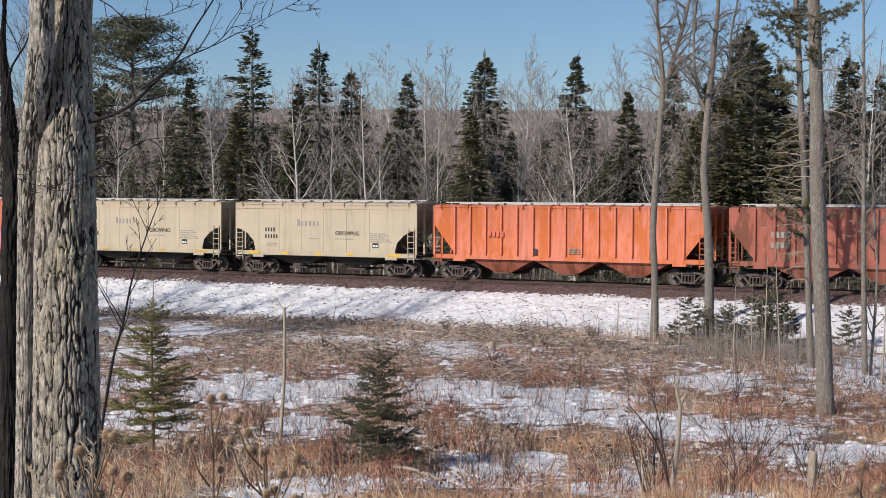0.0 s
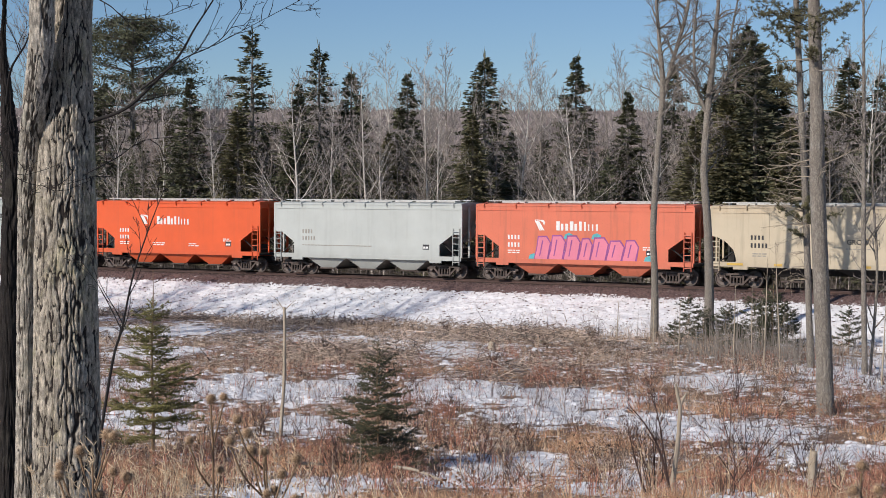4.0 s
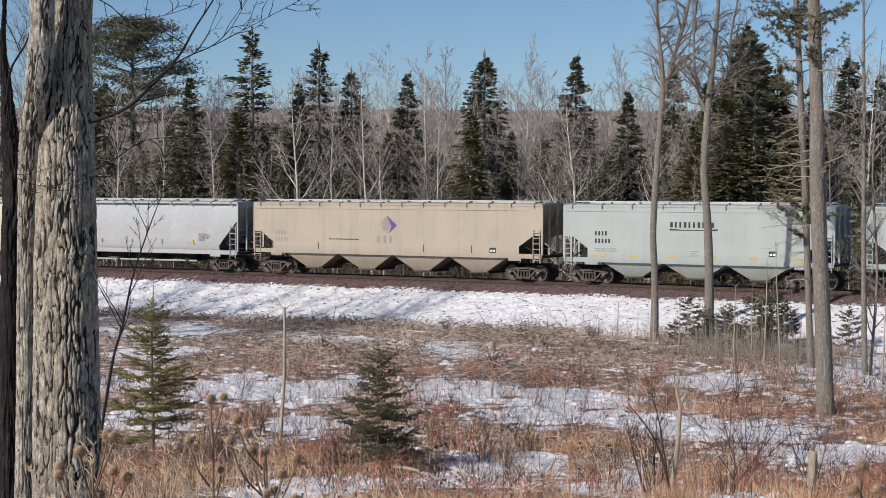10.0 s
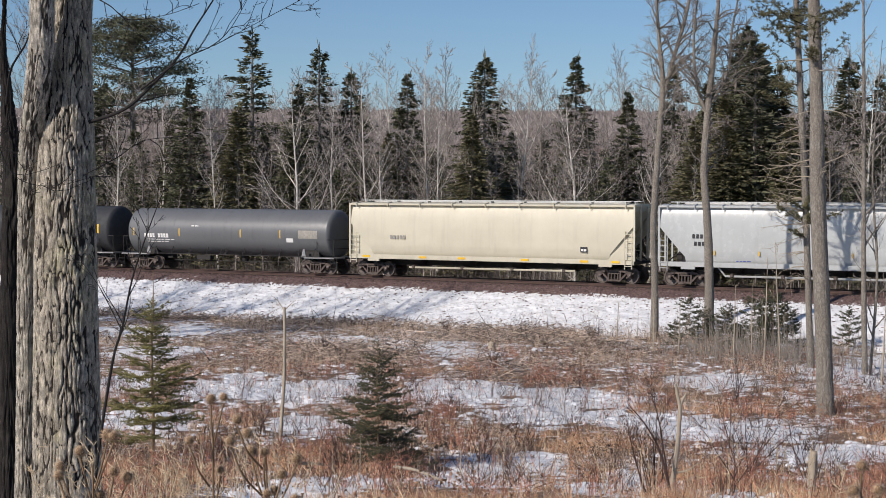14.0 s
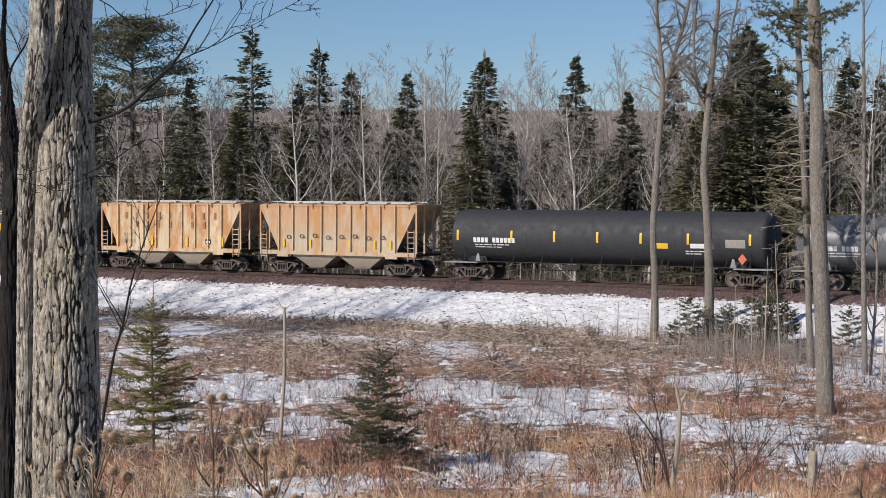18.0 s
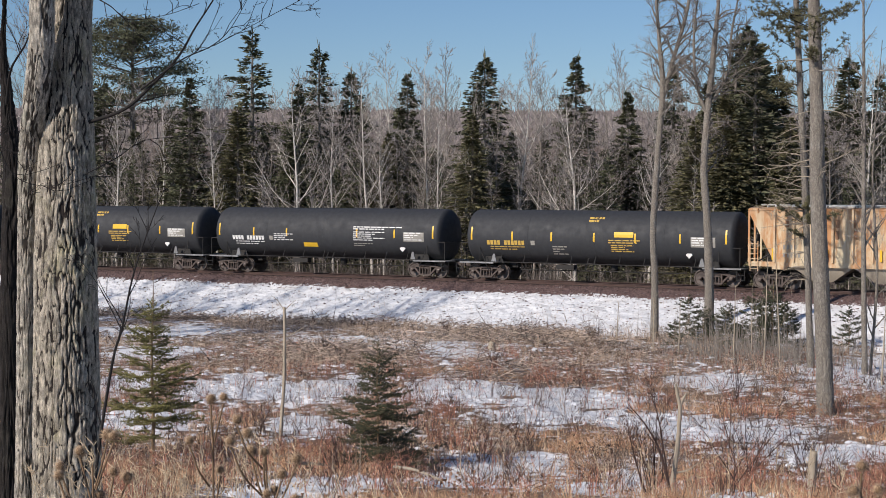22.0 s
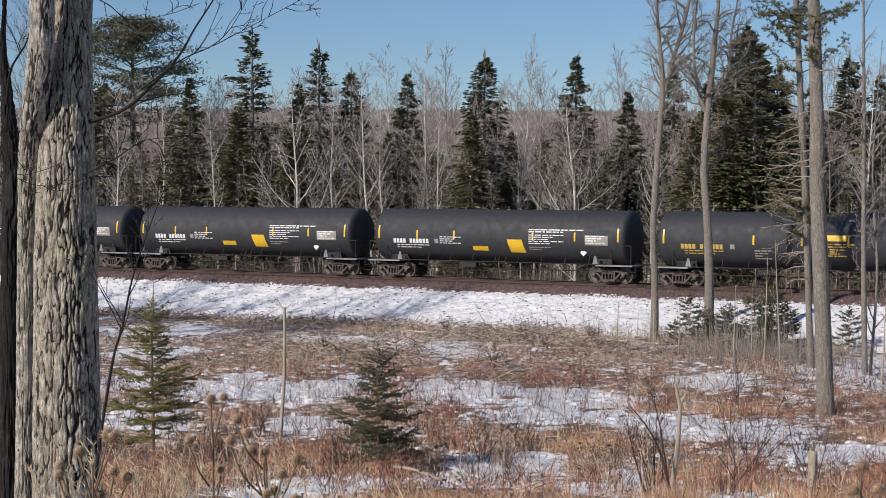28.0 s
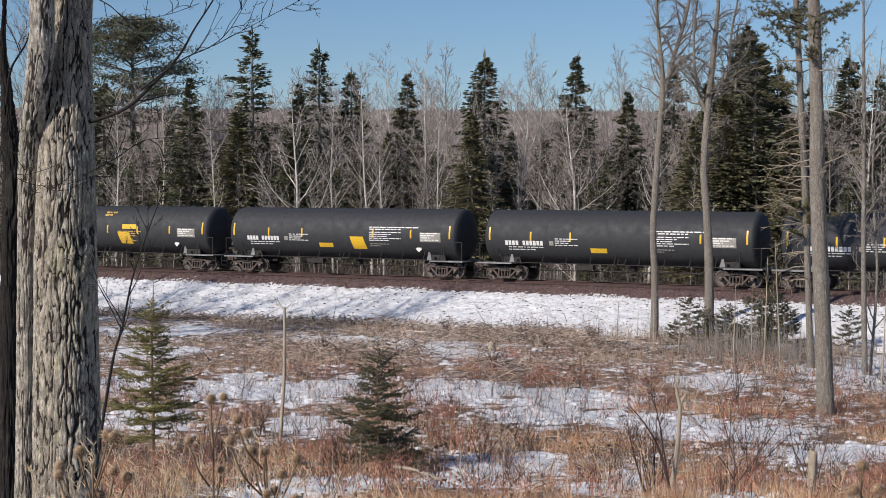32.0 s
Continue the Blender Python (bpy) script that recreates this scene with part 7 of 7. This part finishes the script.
def build_stumps():
    def stump(x, y, h, r, label):
        z = float(ground_z(x, y))
        tagged(new("stump", tube("stump", [(x, y, z - 0.1, r * 1.3), (x, y, z + h * 0.4, r), (x + 0.02, y, z + h, r * 0.95), (x + 0.02, y, z + h + 0.005, 0.003)], M_DEAD, 16, 14, 0.01, 10, 3)), label, "stump")
    stump(5.26, 23.4, 0.72, 0.06, "pale cut stump among dry grass")
    stump(2.21, 74.4, 0.32, 0.15, "snow-capped cut stump in the clearing")
    for k, (x0, y0, x1, y1, r) in enumerate(((3.5, 84.5, 4.7, 77.5, 0.09), (-0.9, 31, 0.0, 27.5, 0.03), (-7.0, 68, -4.2, 70, 0.07), (-2.9, 33.5, -2.2, 36, 0.035))):
        z0, z1 = float(ground_z(x0, y0)) + 0.25, float(ground_z(x1, y1)) + 0.12
        tagged(new("fallen_log", tube("fallen_log", [(x0, y0, z0, r), ((x0 + x1) / 2, (y0 + y1) / 2, (z0 + z1) / 2 + 0.05, r * 0.9), (x1, y1, z1, r * 0.8)], M_DEAD, 12, 9)), "bleached fallen pole lying in the brush", "log", "fallen poles")


build_stumps()


# ---- field growth ----
M_GRASS = plain("orange_dry_grass", (0.66, 0.40, 0.235), 0.85, 0.3, 1.0, 0, 0, (1, 1, 1), 0, 0.55)
M_BRAMBLE = plain("red_brown_brambles", (0.44, 0.19, 0.125), 0.8, 0.3, 1.0, 0, 0, (1, 1, 1), 0, 0.8)
M_WEED = plain("grey_brown_weeds", (0.64, 0.49, 0.37), 0.85, 0.3, 1.0, 0, 0, (1, 1, 1), 0, 0.5)


M_SNOWLUMP = plain("old_snow", (0.76, 0.765, 0.785), 0.8, 0.08, 5.0, 0, 0.01)
M_HEAD = plain("dark_dead_heads", (0.13, 0.075, 0.05), 0.9, 0.3, 1.0, 0, 0, (1, 1, 1), 0, 0.7)
M_LEAF = plain("curled_dead_leaves", (0.36, 0.20, 0.115), 0.85, 0.3, 1.0, 0, 0, (1, 1, 1), 0, 0.75)


def bare_of(x, y):
    """True where snow lies, and on the trodden strip before it."""
    near = np.interp(y, [36, 40, 50, 60], [2.6, 1.5, 1.0, 0.5])
    return (snow_at(x, y) > 0.42) | (snow_at(x, y + 0.6 * near) > 0.5) | (snow_at(x, y + 1.3 * near) > 0.55)


def tussock(x, y, seed, share=0.5):
    """Near 1 inside tussocks and thickets of growth, near 0 in the gaps between them."""
    n = 0.5 * drift(x * 1.1 + 40, y * 0.55 + 40, seed) + 0.3 * drift(x * 2.6 + 40, y * 1.3, seed + 1) + 0.2 * drift(x * 6 + 40, y * 3, seed + 2)
    return np.clip((n - (1 - share) + 0.06) / 0.12, 0.03, 1)


def build_field():
    r = np.random.default_rng(99)
    # dry grass, densest on the near slope
    x, y = scatter(r, 150000, 20, 64, 1.15)
    m = wave(x, y, 0.55, 11) + 0.5 * wave(x, y, 1.9, 12)
    sn = bare_of(x, y)
    h = (0.10 + 0.22 * r.random(len(x)) + 0.26 * np.clip(m, 0, 1)) * np.where(y < 44, 1.0, 0.75)
    keep = (r.random(len(x)) < np.where(sn, 0.05, 1.0) * np.clip(0.5 + 1.1 * m, 0.15, 1) * tussock(x, y, 3, 0.55)) & (across(x, y) < -8.5)
    blades("dry_grass", "dry orange-tan winter grass", M_GRASS, r, x, y, h, 0.0075, 0.65, keep)
    # brambles with side shoots
    x, y = scatter(r, 46000, 21, 74, 1.1)
    m = wave(x, y, 0.4, 21) + 0.6 * wave(x, y, 1.4, 22)
    sn = bare_of(x, y)
    h = 0.18 + 0.60 * r.random(len(x)) ** 1.3 * np.clip(0.6 + m, 0.25, 1.3)
    keep = (r.random(len(x)) < np.where(sn, 0.22, 1.0) * np.clip(0.6 + 0.6 * m, 0.1, 1) * tussock(x, y, 7, 0.5)) & (across(x, y) < -8.5)
    P, Q = blades("brambles", "red-brown leafless brambles", M_BRAMBLE, r, x, y, h, 0.0095, 0.5, keep)
    k = len(P)
    idx = r.integers(0, k, k * 2)
    f = r.uniform(0.3, 0.95, len(idx))[:, None]
    S = P[idx] + (Q[idx] - P[idx]) * f
    D = r.normal(0, 1, (len(idx), 3)) * np.array([1, 1, 0.4]) + np.array([0, 0, 0.55])
    V, F = spikes(S, S + D * r.uniform(0.08, 0.22, (len(idx), 1)), 0.005)
    tagged(new("bramble_shoots", mesh_of("bramble_shoots", V, F, M_BRAMBLE)), "fine red-brown bramble shoots", "vegetation", kind="stuff")
    # tall grey weeds and brush towards the bank
    x, y = scatter(r, 62000, 34, 92, 0.8)
    q = across(x, y)
    m = wave(x, y, 0.35, 31) + 0.6 * wave(x, y, 1.2, 32)
    edge = np.exp(-((q + 11.0) / 3.2) ** 2)
    sn = bare_of(x, y)
    h = 0.22 + 0.5 * r.random(len(x)) * np.clip(0.55 + m, 0.3, 1.2) + 0.45 * edge * r.random(len(x))
    keep = (r.random(len(x)) < np.where(sn, 0.16, 1.0) * np.clip(0.45 + 0.6 * m + 0.9 * edge, 0.08, 1) * np.maximum(tussock(x * 0.7, y * 0.7, 11, 0.48), edge * 0.6)) & (q < -8.2)
    P, Q = blades("weeds", "grey-brown standing weeds", M_WEED, r, x, y, h, 0.010, 0.30, keep)
    idx = r.integers(0, len(P), len(P))
    S = P[idx] + (Q[idx] - P[idx]) * r.uniform(0.3, 0.95, len(idx))[:, None]
    D = r.normal(0, 1, (len(idx), 3)) * np.array([1, 1, 0.4]) + np.array([0, 0, 0.5])
    V, F = spikes(S, S + D * r.uniform(0.1, 0.25, (len(idx), 1)), 0.007)
    tagged(new("weed_twigs", mesh_of("weed_twigs", V, F, M_WEED)), "fine grey-brown weed twigs", "vegetation", kind="stuff")
    # brown dead heads and leaves at the weeds' tips
    pick = r.integers(0, len(Q), 5200)
    S = np.repeat(Q[pick], 6, 0) - np.array([0, 0, 0.16]) * r.random((len(pick) * 6, 1)) + r.normal(0, 0.03, (len(pick) * 6, 3))
    D = r.normal(0, 1, (len(S), 3)) + np.array([0, 0, 0.4])
    V, F = spikes(S, S + D / np.linalg.norm(D, axis=1, keepdims=True) * r.uniform(0.03, 0.09, (len(S), 1)), r.uniform(0.006, 0.016, len(S)))
    tagged(new("dead_heads", mesh_of("dead_heads", V, F, M_HEAD)), "dark brown dead flower heads on the weeds", "vegetation", kind="stuff")
    # dead leaves and seed heads caught in the growth
    x, y = scatter(r, 60000, 21, 80, 0.95)
    m = wave(x, y, 0.5, 51) + 0.7 * wave(x, y, 1.7, 52)
    keep = (r.random(len(x)) < np.where(bare_of(x, y), 0.22, 1.0) * np.clip(0.35 + 0.7 * m, 0.05, 1)) & (across(x, y) < -8.7)
    x, y = x[keep], y[keep]
    n = len(x)
    P = np.stack([x, y, ground_z(x, y) + 0.55 * r.random(n) ** 1.5 * np.clip(0.4 + m[keep], 0.2, 1.1)], 1)
    D = r.normal(0, 1, (n, 3))
    V, F = spikes(P, P + D / np.linalg.norm(D, axis=1, keepdims=True) * r.uniform(0.03, 0.10, (n, 1)), r.uniform(0.008, 0.026, n))
    tagged(new("dead_leaves", mesh_of("dead_leaves", V, F, M_LEAF)), "curled brown dead leaves caught in the weeds", "leaves", kind="stuff")
    # slash left from clearing: low heaps of branches, and a long heap along the foot of the bank
    n = 10500
    c = np.array([(-4.8, 70.5), (-3.3, 69.0), (-4.1, 69.6), (-5.6, 71.0), (-2.6, 70.2), (-4.8, 70.5), (-3.3, 69.0), (-6.6, 66.0), (-2.4, 73.5), (1.5, 82.0), (3.4, 80.5), (5.4, 78.0), (-9.5, 78.0), (-0.4, 79.0), (7.5, 73.0), (2.3, 60.0), (3.2, 63.5)])
    w = r.integers(0, len(c), n)
    x, y = c[w, 0] + r.normal(0, 1.3, n), c[w, 1] + r.normal(0, 1.3, n)
    bx, by = on_track(r.uniform(-24, 14, n), -9.6 + r.normal(0, 0.55, n))
    foot = r.random(n) < 0.45
    x, y = np.where(foot, bx, x), np.where(foot, by, y)
    z = ground_z(x, y) + np.abs(r.normal(0, 0.28, n)) * np.where(foot, 0.8, 1.0)
    D = r.normal(0, 1, (n, 3)) * np.array([1, 1, 0.38])
    D /= np.linalg.norm(D, axis=1, keepdims=True)
    P = np.stack([x, y, z], 1)
    V, F = sticks(P, P + D * r.gamma(2.0, 0.20, n)[:, None], r.uniform(0.006, 0.036, n), 0.006, 3)
    tagged(new("slash", mesh_of("slash", V, F, M_SLASH)), "heaps of cut grey branches left in the clearing", "branches", kind="stuff")
    # crumbled remains of snow between the tussocks
    n = 2600
    x, y = scatter(r, n, 24, 84, 0.9)
    keep = (across(x, y) < -9.2) & (drift(x * 0.5 + 9, y * 0.4 + 9, 71) > 0.42)
    x, y = x[keep], y[keep]
    n = len(x)
    size = r.uniform(0.05, 0.20, n)
    ring = np.array([(math.cos(k), math.sin(k)) for k in np.arange(7) * 2 * math.pi / 7])
    rim = ring[None] * (r.uniform(0.6, 1.25, (n, 7, 1)) * size[:, None, None]) * np.array([1.3, 1.0])
    base = np.stack([x[:, None] + rim[..., 0], y[:, None] + rim[..., 1], np.repeat((ground_z(x, y) - 0.03)[:, None], 7, 1)], 2)
    top = np.stack([x + r.normal(0, 0.02, n), y, ground_z(x, y) + size * r.uniform(0.25, 0.5, n)], 1)[:, None, :]
    mid = base * np.array([0.55, 0.55, 0.0]) + top * np.array([0.45, 0.45, 0.0]) + (ground_z(x, y)[:, None, None] + size[:, None, None] * 0.3) * np.array([0, 0, 1.0])
    V = np.concatenate([base, mid, top], 1).reshape(-1, 3)
    i = np.arange(7)
    j = (i + 1) % 7
    tri = np.concatenate([np.stack([i, j, j + 7], 1), np.stack([i, j + 7, i + 7], 1), np.stack([i + 7, j + 7, np.full(7, 14)], 1)])
    F = (tri[None] + (np.arange(n) * 15)[:, None, None]).reshape(-1, 3)
    tagged(new("snow_lumps", mesh_of("snow_lumps", V, F, M_SNOWLUMP, True)), "small lumps of old snow among the grass", "snow", kind="stuff")
    # pale broad straw lying and standing among the near grass
    x, y = scatter(r, 15000, 20, 46, 1.0)
    m = wave(x, y, 0.8, 61)
    keep = (r.random(len(x)) < np.where(bare_of(x, y), 0.06, 1.0) * np.clip(0.5 + 0.9 * m, 0.05, 1))
    blades("straw", "pale tan straw among the near grass", M_STRAW, r, x, y, 0.12 + 0.4 * r.random(len(x)) ** 2, 0.010, 0.8, keep)
    # dark arching canes in clumps
    n = 520
    x, y = scatter(r, n, 25, 62, 0.8)
    P, Q, A, B = [], [], [], []
    for cx, cy in zip(x, y):
        for k in range(9):
            p = np.array([cx + r.normal(0, 0.12), cy + r.normal(0, 0.12), 0.0])
            p[2] = float(ground_z(p[0], p[1]))
            d = np.array([r.normal(0, 0.45), r.normal(0, 0.45), 1.0])
            l = r.uniform(0.12, 0.30)
            for m in range(3):
                q = p + d / np.linalg.norm(d) * l
                P.append(p), Q.append(q), A.append(0.0065 - 0.0015 * m), B.append(0.005 - 0.0015 * m)
                p, d = q, d + np.array([r.normal(0, 0.3), r.normal(0, 0.3), -0.25])
    V, F = sticks(P, Q, np.array(A), np.array(B), 3)
    tagged(new("canes", mesh_of("canes", V, F, M_CANE)), "dark arching bramble canes", "vegetation", kind="stuff")
    # dead stalks, one to two metres, dotted over the field
    x, y = scatter(r, 620, 24, 84, 0.7)
    h = 0.35 + 0.8 * r.random(len(x)) ** 1.6
    blades("stalks", "pale dead stalks standing over the grass", M_DEAD, r, x, y, h, 0.010, 0.22, across(x, y) < -9)


build_field()


def build_shrub(x, y, stems, height, label, seed):
    """A many-stemmed leafless shrub."""
    t = empty("shrub", label, "shrub", "leafless shrubs in the field")
    r = np.random.default_rng(seed)
    z = float(ground_z(x, y))
    out = []
    sp = spec(4, (0, 5, 3), (0.2, 0.25, 0.2), (35, 35, 35), (0.3, 0.45, 0.5), (0, 0.04, 0.05, 0.05), (0.03, 0.07, 0.1, 0.1))
    for k in range(stems):
        d = np.array([r.normal(0, 0.35), r.normal(0, 0.35), 1.0])
        grow(r, out, (x + r.normal(0, 0.08), y + r.normal(0, 0.08), z - 0.05), d / np.linalg.norm(d), height * r.uniform(0.6, 1.1), 0.014, 1, sp)
    growth(t, out, M_CANE, M_CANE, 0.0045)


for k, (x, y, n, h) in enumerate(((3.3, 26.0, 10, 1.5), (5.0, 28.0, 5, 1.9), (5.6, 30.5, 4, 2.1), (-2.2, 36.0, 8, 1.2), (0.9, 38.0, 7, 1.0), (-4.8, 43.0, 8, 1.1), (7.4, 33.0, 5, 1.6), (2.0, 64.0, 12, 1.0), (-5.2, 72.0, 14, 1.2), (4.0, 81.0, 16, 1.3), (0.2, 83.0, 14, 1.2), (7.4, 80.0, 14, 1.3), (9.2, 52.0, 6, 1.6))):
    build_shrub(x, y, n, h, "leafless dark-stemmed shrub among dry grass", 200 + k)


def build_bank_detail():
    """Loose ballast stones along the track, and clods and stubble showing through the bank's snow."""
    r = np.random.default_rng(5)
    octa = np.array([(1, 0, 0), (-1, 0, 0), (0, 1, 0), (0, -1, 0), (0, 0, 1), (0, 0, -1)], float)
    faces = np.array([(0, 2, 4), (2, 1, 4), (1, 3, 4), (3, 0, 4), (2, 0, 5), (1, 2, 5), (3, 1, 5), (0, 3, 5)])

    def stones(name, label, mat, s, q, lo, hi, long=1.0):
        n = len(s)
        x, y = on_track(s, q)
        k = octa[None] * (r.uniform(0.6, 1.3, (n, 6, 1)) * r.uniform(lo, hi, (n, 1, 1)))
        a = (r.uniform(0, 6.28, n) if long == 1.0 else r.normal(-0.3, 0.5, n))[:, None]
        V = np.stack([k[..., 0] * long * np.cos(a) - k[..., 1] * np.sin(a) + x[:, None], k[..., 0] * long * np.sin(a) + k[..., 1] * np.cos(a) + y[:, None], k[..., 2] * 0.7 + ground_z(x, y)[:, None] + 0.01], 2)
        F = (faces[None] + (np.arange(n) * 6)[:, None, None]).reshape(-1, 3)
        tagged(new(name, mesh_of(name, V.reshape(-1, 3), F, mat)), label, "stones", kind="stuff")

    n = 10000
    stones("ballast_stones", "reddish-brown crushed stone ballast", M_STONE, r.uniform(-40, 30, n), -r.uniform(0.9, 3.25, n), 0.025, 0.06)
    n = 2000
    q = -3.0 - 5.6 * r.random(n) ** 2.0
    stones("clods", "dark clods and stones poking through the snow", M_STONE, r.uniform(-40, 30, n), q, 0.012, 0.05, 2.6)
    n = 2600
    s, q = r.uniform(-40, 30, n), -3.2 - 5.4 * r.random(n) ** 0.7
    x, y = on_track(s, q)
    blades("stubble", "short dead stubble on the snowy bank", M_WEED, r, x, y, r.uniform(0.05, 0.3, n), 0.009, 0.6, wave(x, y, 0.8, 41) > -0.2)


M_STONE = plain("crushed_ballast_stone", (0.17, 0.11, 0.10), 0.9, 0.3, 3.0, 0, 0, (1, 1, 1), 0, 0.6)
build_bank_detail()


def build_near_grass():
    """Tall dry grass stems between the burdocks, with nodding tips and seed heads."""
    r = np.random.default_rng(404)
    P, Q, A, B, S, E = [], [], [], [], [], []
    for k in range(190):
        y = r.uniform(5.0, 9.5)
        x = y * (r.uniform(-0.235, -0.09) if r.random() < 0.8 else r.uniform(0.12, 0.27))
        z = float(ground_z(x, y))
        top = EYE_Z - y * r.uniform(0.142, 0.186)
        lean = r.normal(0, 0.10, 2)
        p = np.array([x, y, z])
        for m in range(5):
            f = (m + 1) / 5
            q = np.array([x + lean[0] * f ** 2 * 1.6, y + lean[1] * f ** 2, z + (top - z) * f - 0.03 * f ** 3])
            P.append(p), Q.append(q), A.append(0.0021 - 0.00025 * m), B.append(0.0019 - 0.00025 * m)
            p = q
        for m in range(7):
            o = p - np.array([lean[0] * 0.3, 0, 0.10]) * r.random()
            S.append(o), E.append(o + np.array([r.normal(0, 0.022), r.normal(0, 0.02), r.uniform(0.005, 0.04)]))
    V, F = sticks(P, Q, np.array(A), np.array(B), 4)
    tagged(new("tall_grass", mesh_of("tall_grass", V, F, M_STRAW)), "tall pale dry grass stems near the camera", "grass", kind="stuff")
    V, F = spikes(S, E, 0.0022)
    tagged(new("seed_heads", mesh_of("seed_heads", V, F, M_STRAW)), "small dry seed heads on the tall grass", "grass", kind="stuff")


build_near_grass()


# ---- burdock by the camera ----
M_BURR = plain("dry_tan_burrs", (0.50, 0.36, 0.235), 0.9, 0.3, 60.0)
M_STALK = plain("dry_stalks", (0.22, 0.14, 0.08), 0.9, 0.3, 20.0)


def burr_mesh(seed):
    r = np.random.default_rng(seed)
    n = 300
    D = r.normal(0, 1, (n, 3))
    D /= np.linalg.norm(D, axis=1, keepdims=True)
    V1, F1 = spikes(D * 0.005, D * (0.012 + 0.006 * r.random((n, 1))), 0.00045)
    bm = bmesh.new()
    bmesh.ops.create_icosphere(bm, subdivisions=2, radius=0.0085)
    V2 = np.array([v.co for v in bm.verts])
    F2 = np.array([[v.index for v in f.verts] for f in bm.faces])
    bm.free()
    me = mesh_of("burr", np.concatenate([V2, V1]), np.concatenate([F2, F1 + len(V2)]), M_STALK)
    me.materials.append(M_BURR)
    me.polygons.foreach_set("material_index", np.concatenate([np.zeros(len(F2), np.int32), np.ones(len(F1), np.int32)]))
    return me


def build_burdock(label, x, y, heads, seed):
    """A dead burdock: stalk, side shoots and burrs at (x, z)."""
    t = empty("burdock", label, "weed", "dead burdocks by the camera")
    r = np.random.default_rng(seed)
    z0 = float(ground_z(x, y))
    top = max(h[1] for h in heads)
    part("stalk", tube("stalk", [(x, y, z0 - 0.05, 0.005), (x + 0.01, y, (z0 + top) / 2, 0.0035), (x, y, top - 0.06, 0.0018)], M_STALK, 16, 6), None, t)
    kinds = [burr_mesh(seed * 3 + i) for i in range(2)]
    for k, (hx, hz) in enumerate(heads):
        hy = y + r.uniform(-0.08, 0.08)
        f = r.uniform(0.4, 0.8)
        root = (x + (hx - x) * 0.15, y, hz - 0.08 - abs(hx - x) * f)
        part("shoot", tube("shoot", [(*root, 0.0016), ((root[0] + hx) / 2, hy, (root[2] + hz) / 2 - 0.01, 0.0013), (hx, hy, hz - 0.012, 0.001)], M_STALK, 10, 5), None, t)
        b = part("burr", kinds[k % 2], None, t, "spiny dry burr")
        b.matrix_local = pose(hx, hy, hz, 0, 0, r.uniform(0, 360)) @ Matrix.Scale(r.uniform(0.85, 1.1), 4)


build_burdock("dead burdock with clustered tan burrs", -0.658, 3.1, [(-0.630, 4.418), (-0.612, 4.420), (-0.683, 4.385), (-0.712, 4.362), (-0.707, 4.351), (-0.600, 4.332), (-0.633, 4.336), (-0.694, 4.305), (-0.648, 4.300)], 1)
build_burdock("thin dead burdock with a single high burr", -0.474, 3.4, [(-0.515, 4.369), (-0.460, 4.300), (-0.446, 4.457), (-0.475, 4.451)], 2)
build_burdock("dead burdock with many open tan burrs", -0.342, 3.2, [(-0.390, 4.443), (-0.403, 4.402), (-0.383, 4.402), (-0.369, 4.375), (-0.341, 4.377), (-0.304, 4.341), (-0.288, 4.348), (-0.332, 4.303), (-0.327, 4.292), (-0.282, 4.286)], 3)
build_burdock("dead burdock close to the camera", 0.681, 2.6, [(0.681, 4.436), (0.695, 4.407), (0.666, 4.398)], 4)


# ---- what moves ----
def run(t):
    """How far the train has come at t seconds, slowing a little on the way."""
    u = (t - 16) / 16
    return 16 * (11.19243 * u - 0.14781 * u ** 2 - 0.18485 * u ** 3 - 0.02565 * u ** 4 + 0.10327 * u ** 5)


def motions():
    for car, s in CARS:
        rows = []
        for t in range(0, 33, 2):
            x, y = on_track(s + run(t))
            rows.append((float(t), pose(x, y, 0, 0, 0, -TURN)))
        walk(car, rows)
    # all wheelsets roll alike: one row a frame, since they turn about 47 degrees in that time
    rows = [(k / FPS, Matrix.Rotation((run(k / FPS) - run(0)) / 0.457, 4, "Y")) for k in range(32 * FPS + 1)]
    first = WHEELSETS[0]
    walk(first, rows)
    for w in WHEELSETS[1:]:
        w.rotation_mode = "QUATERNION"
        keys = w.animation_data_create()
        keys.action = first.animation_data.action
        keys.action_slot = first.animation_data.action_slot


motions()
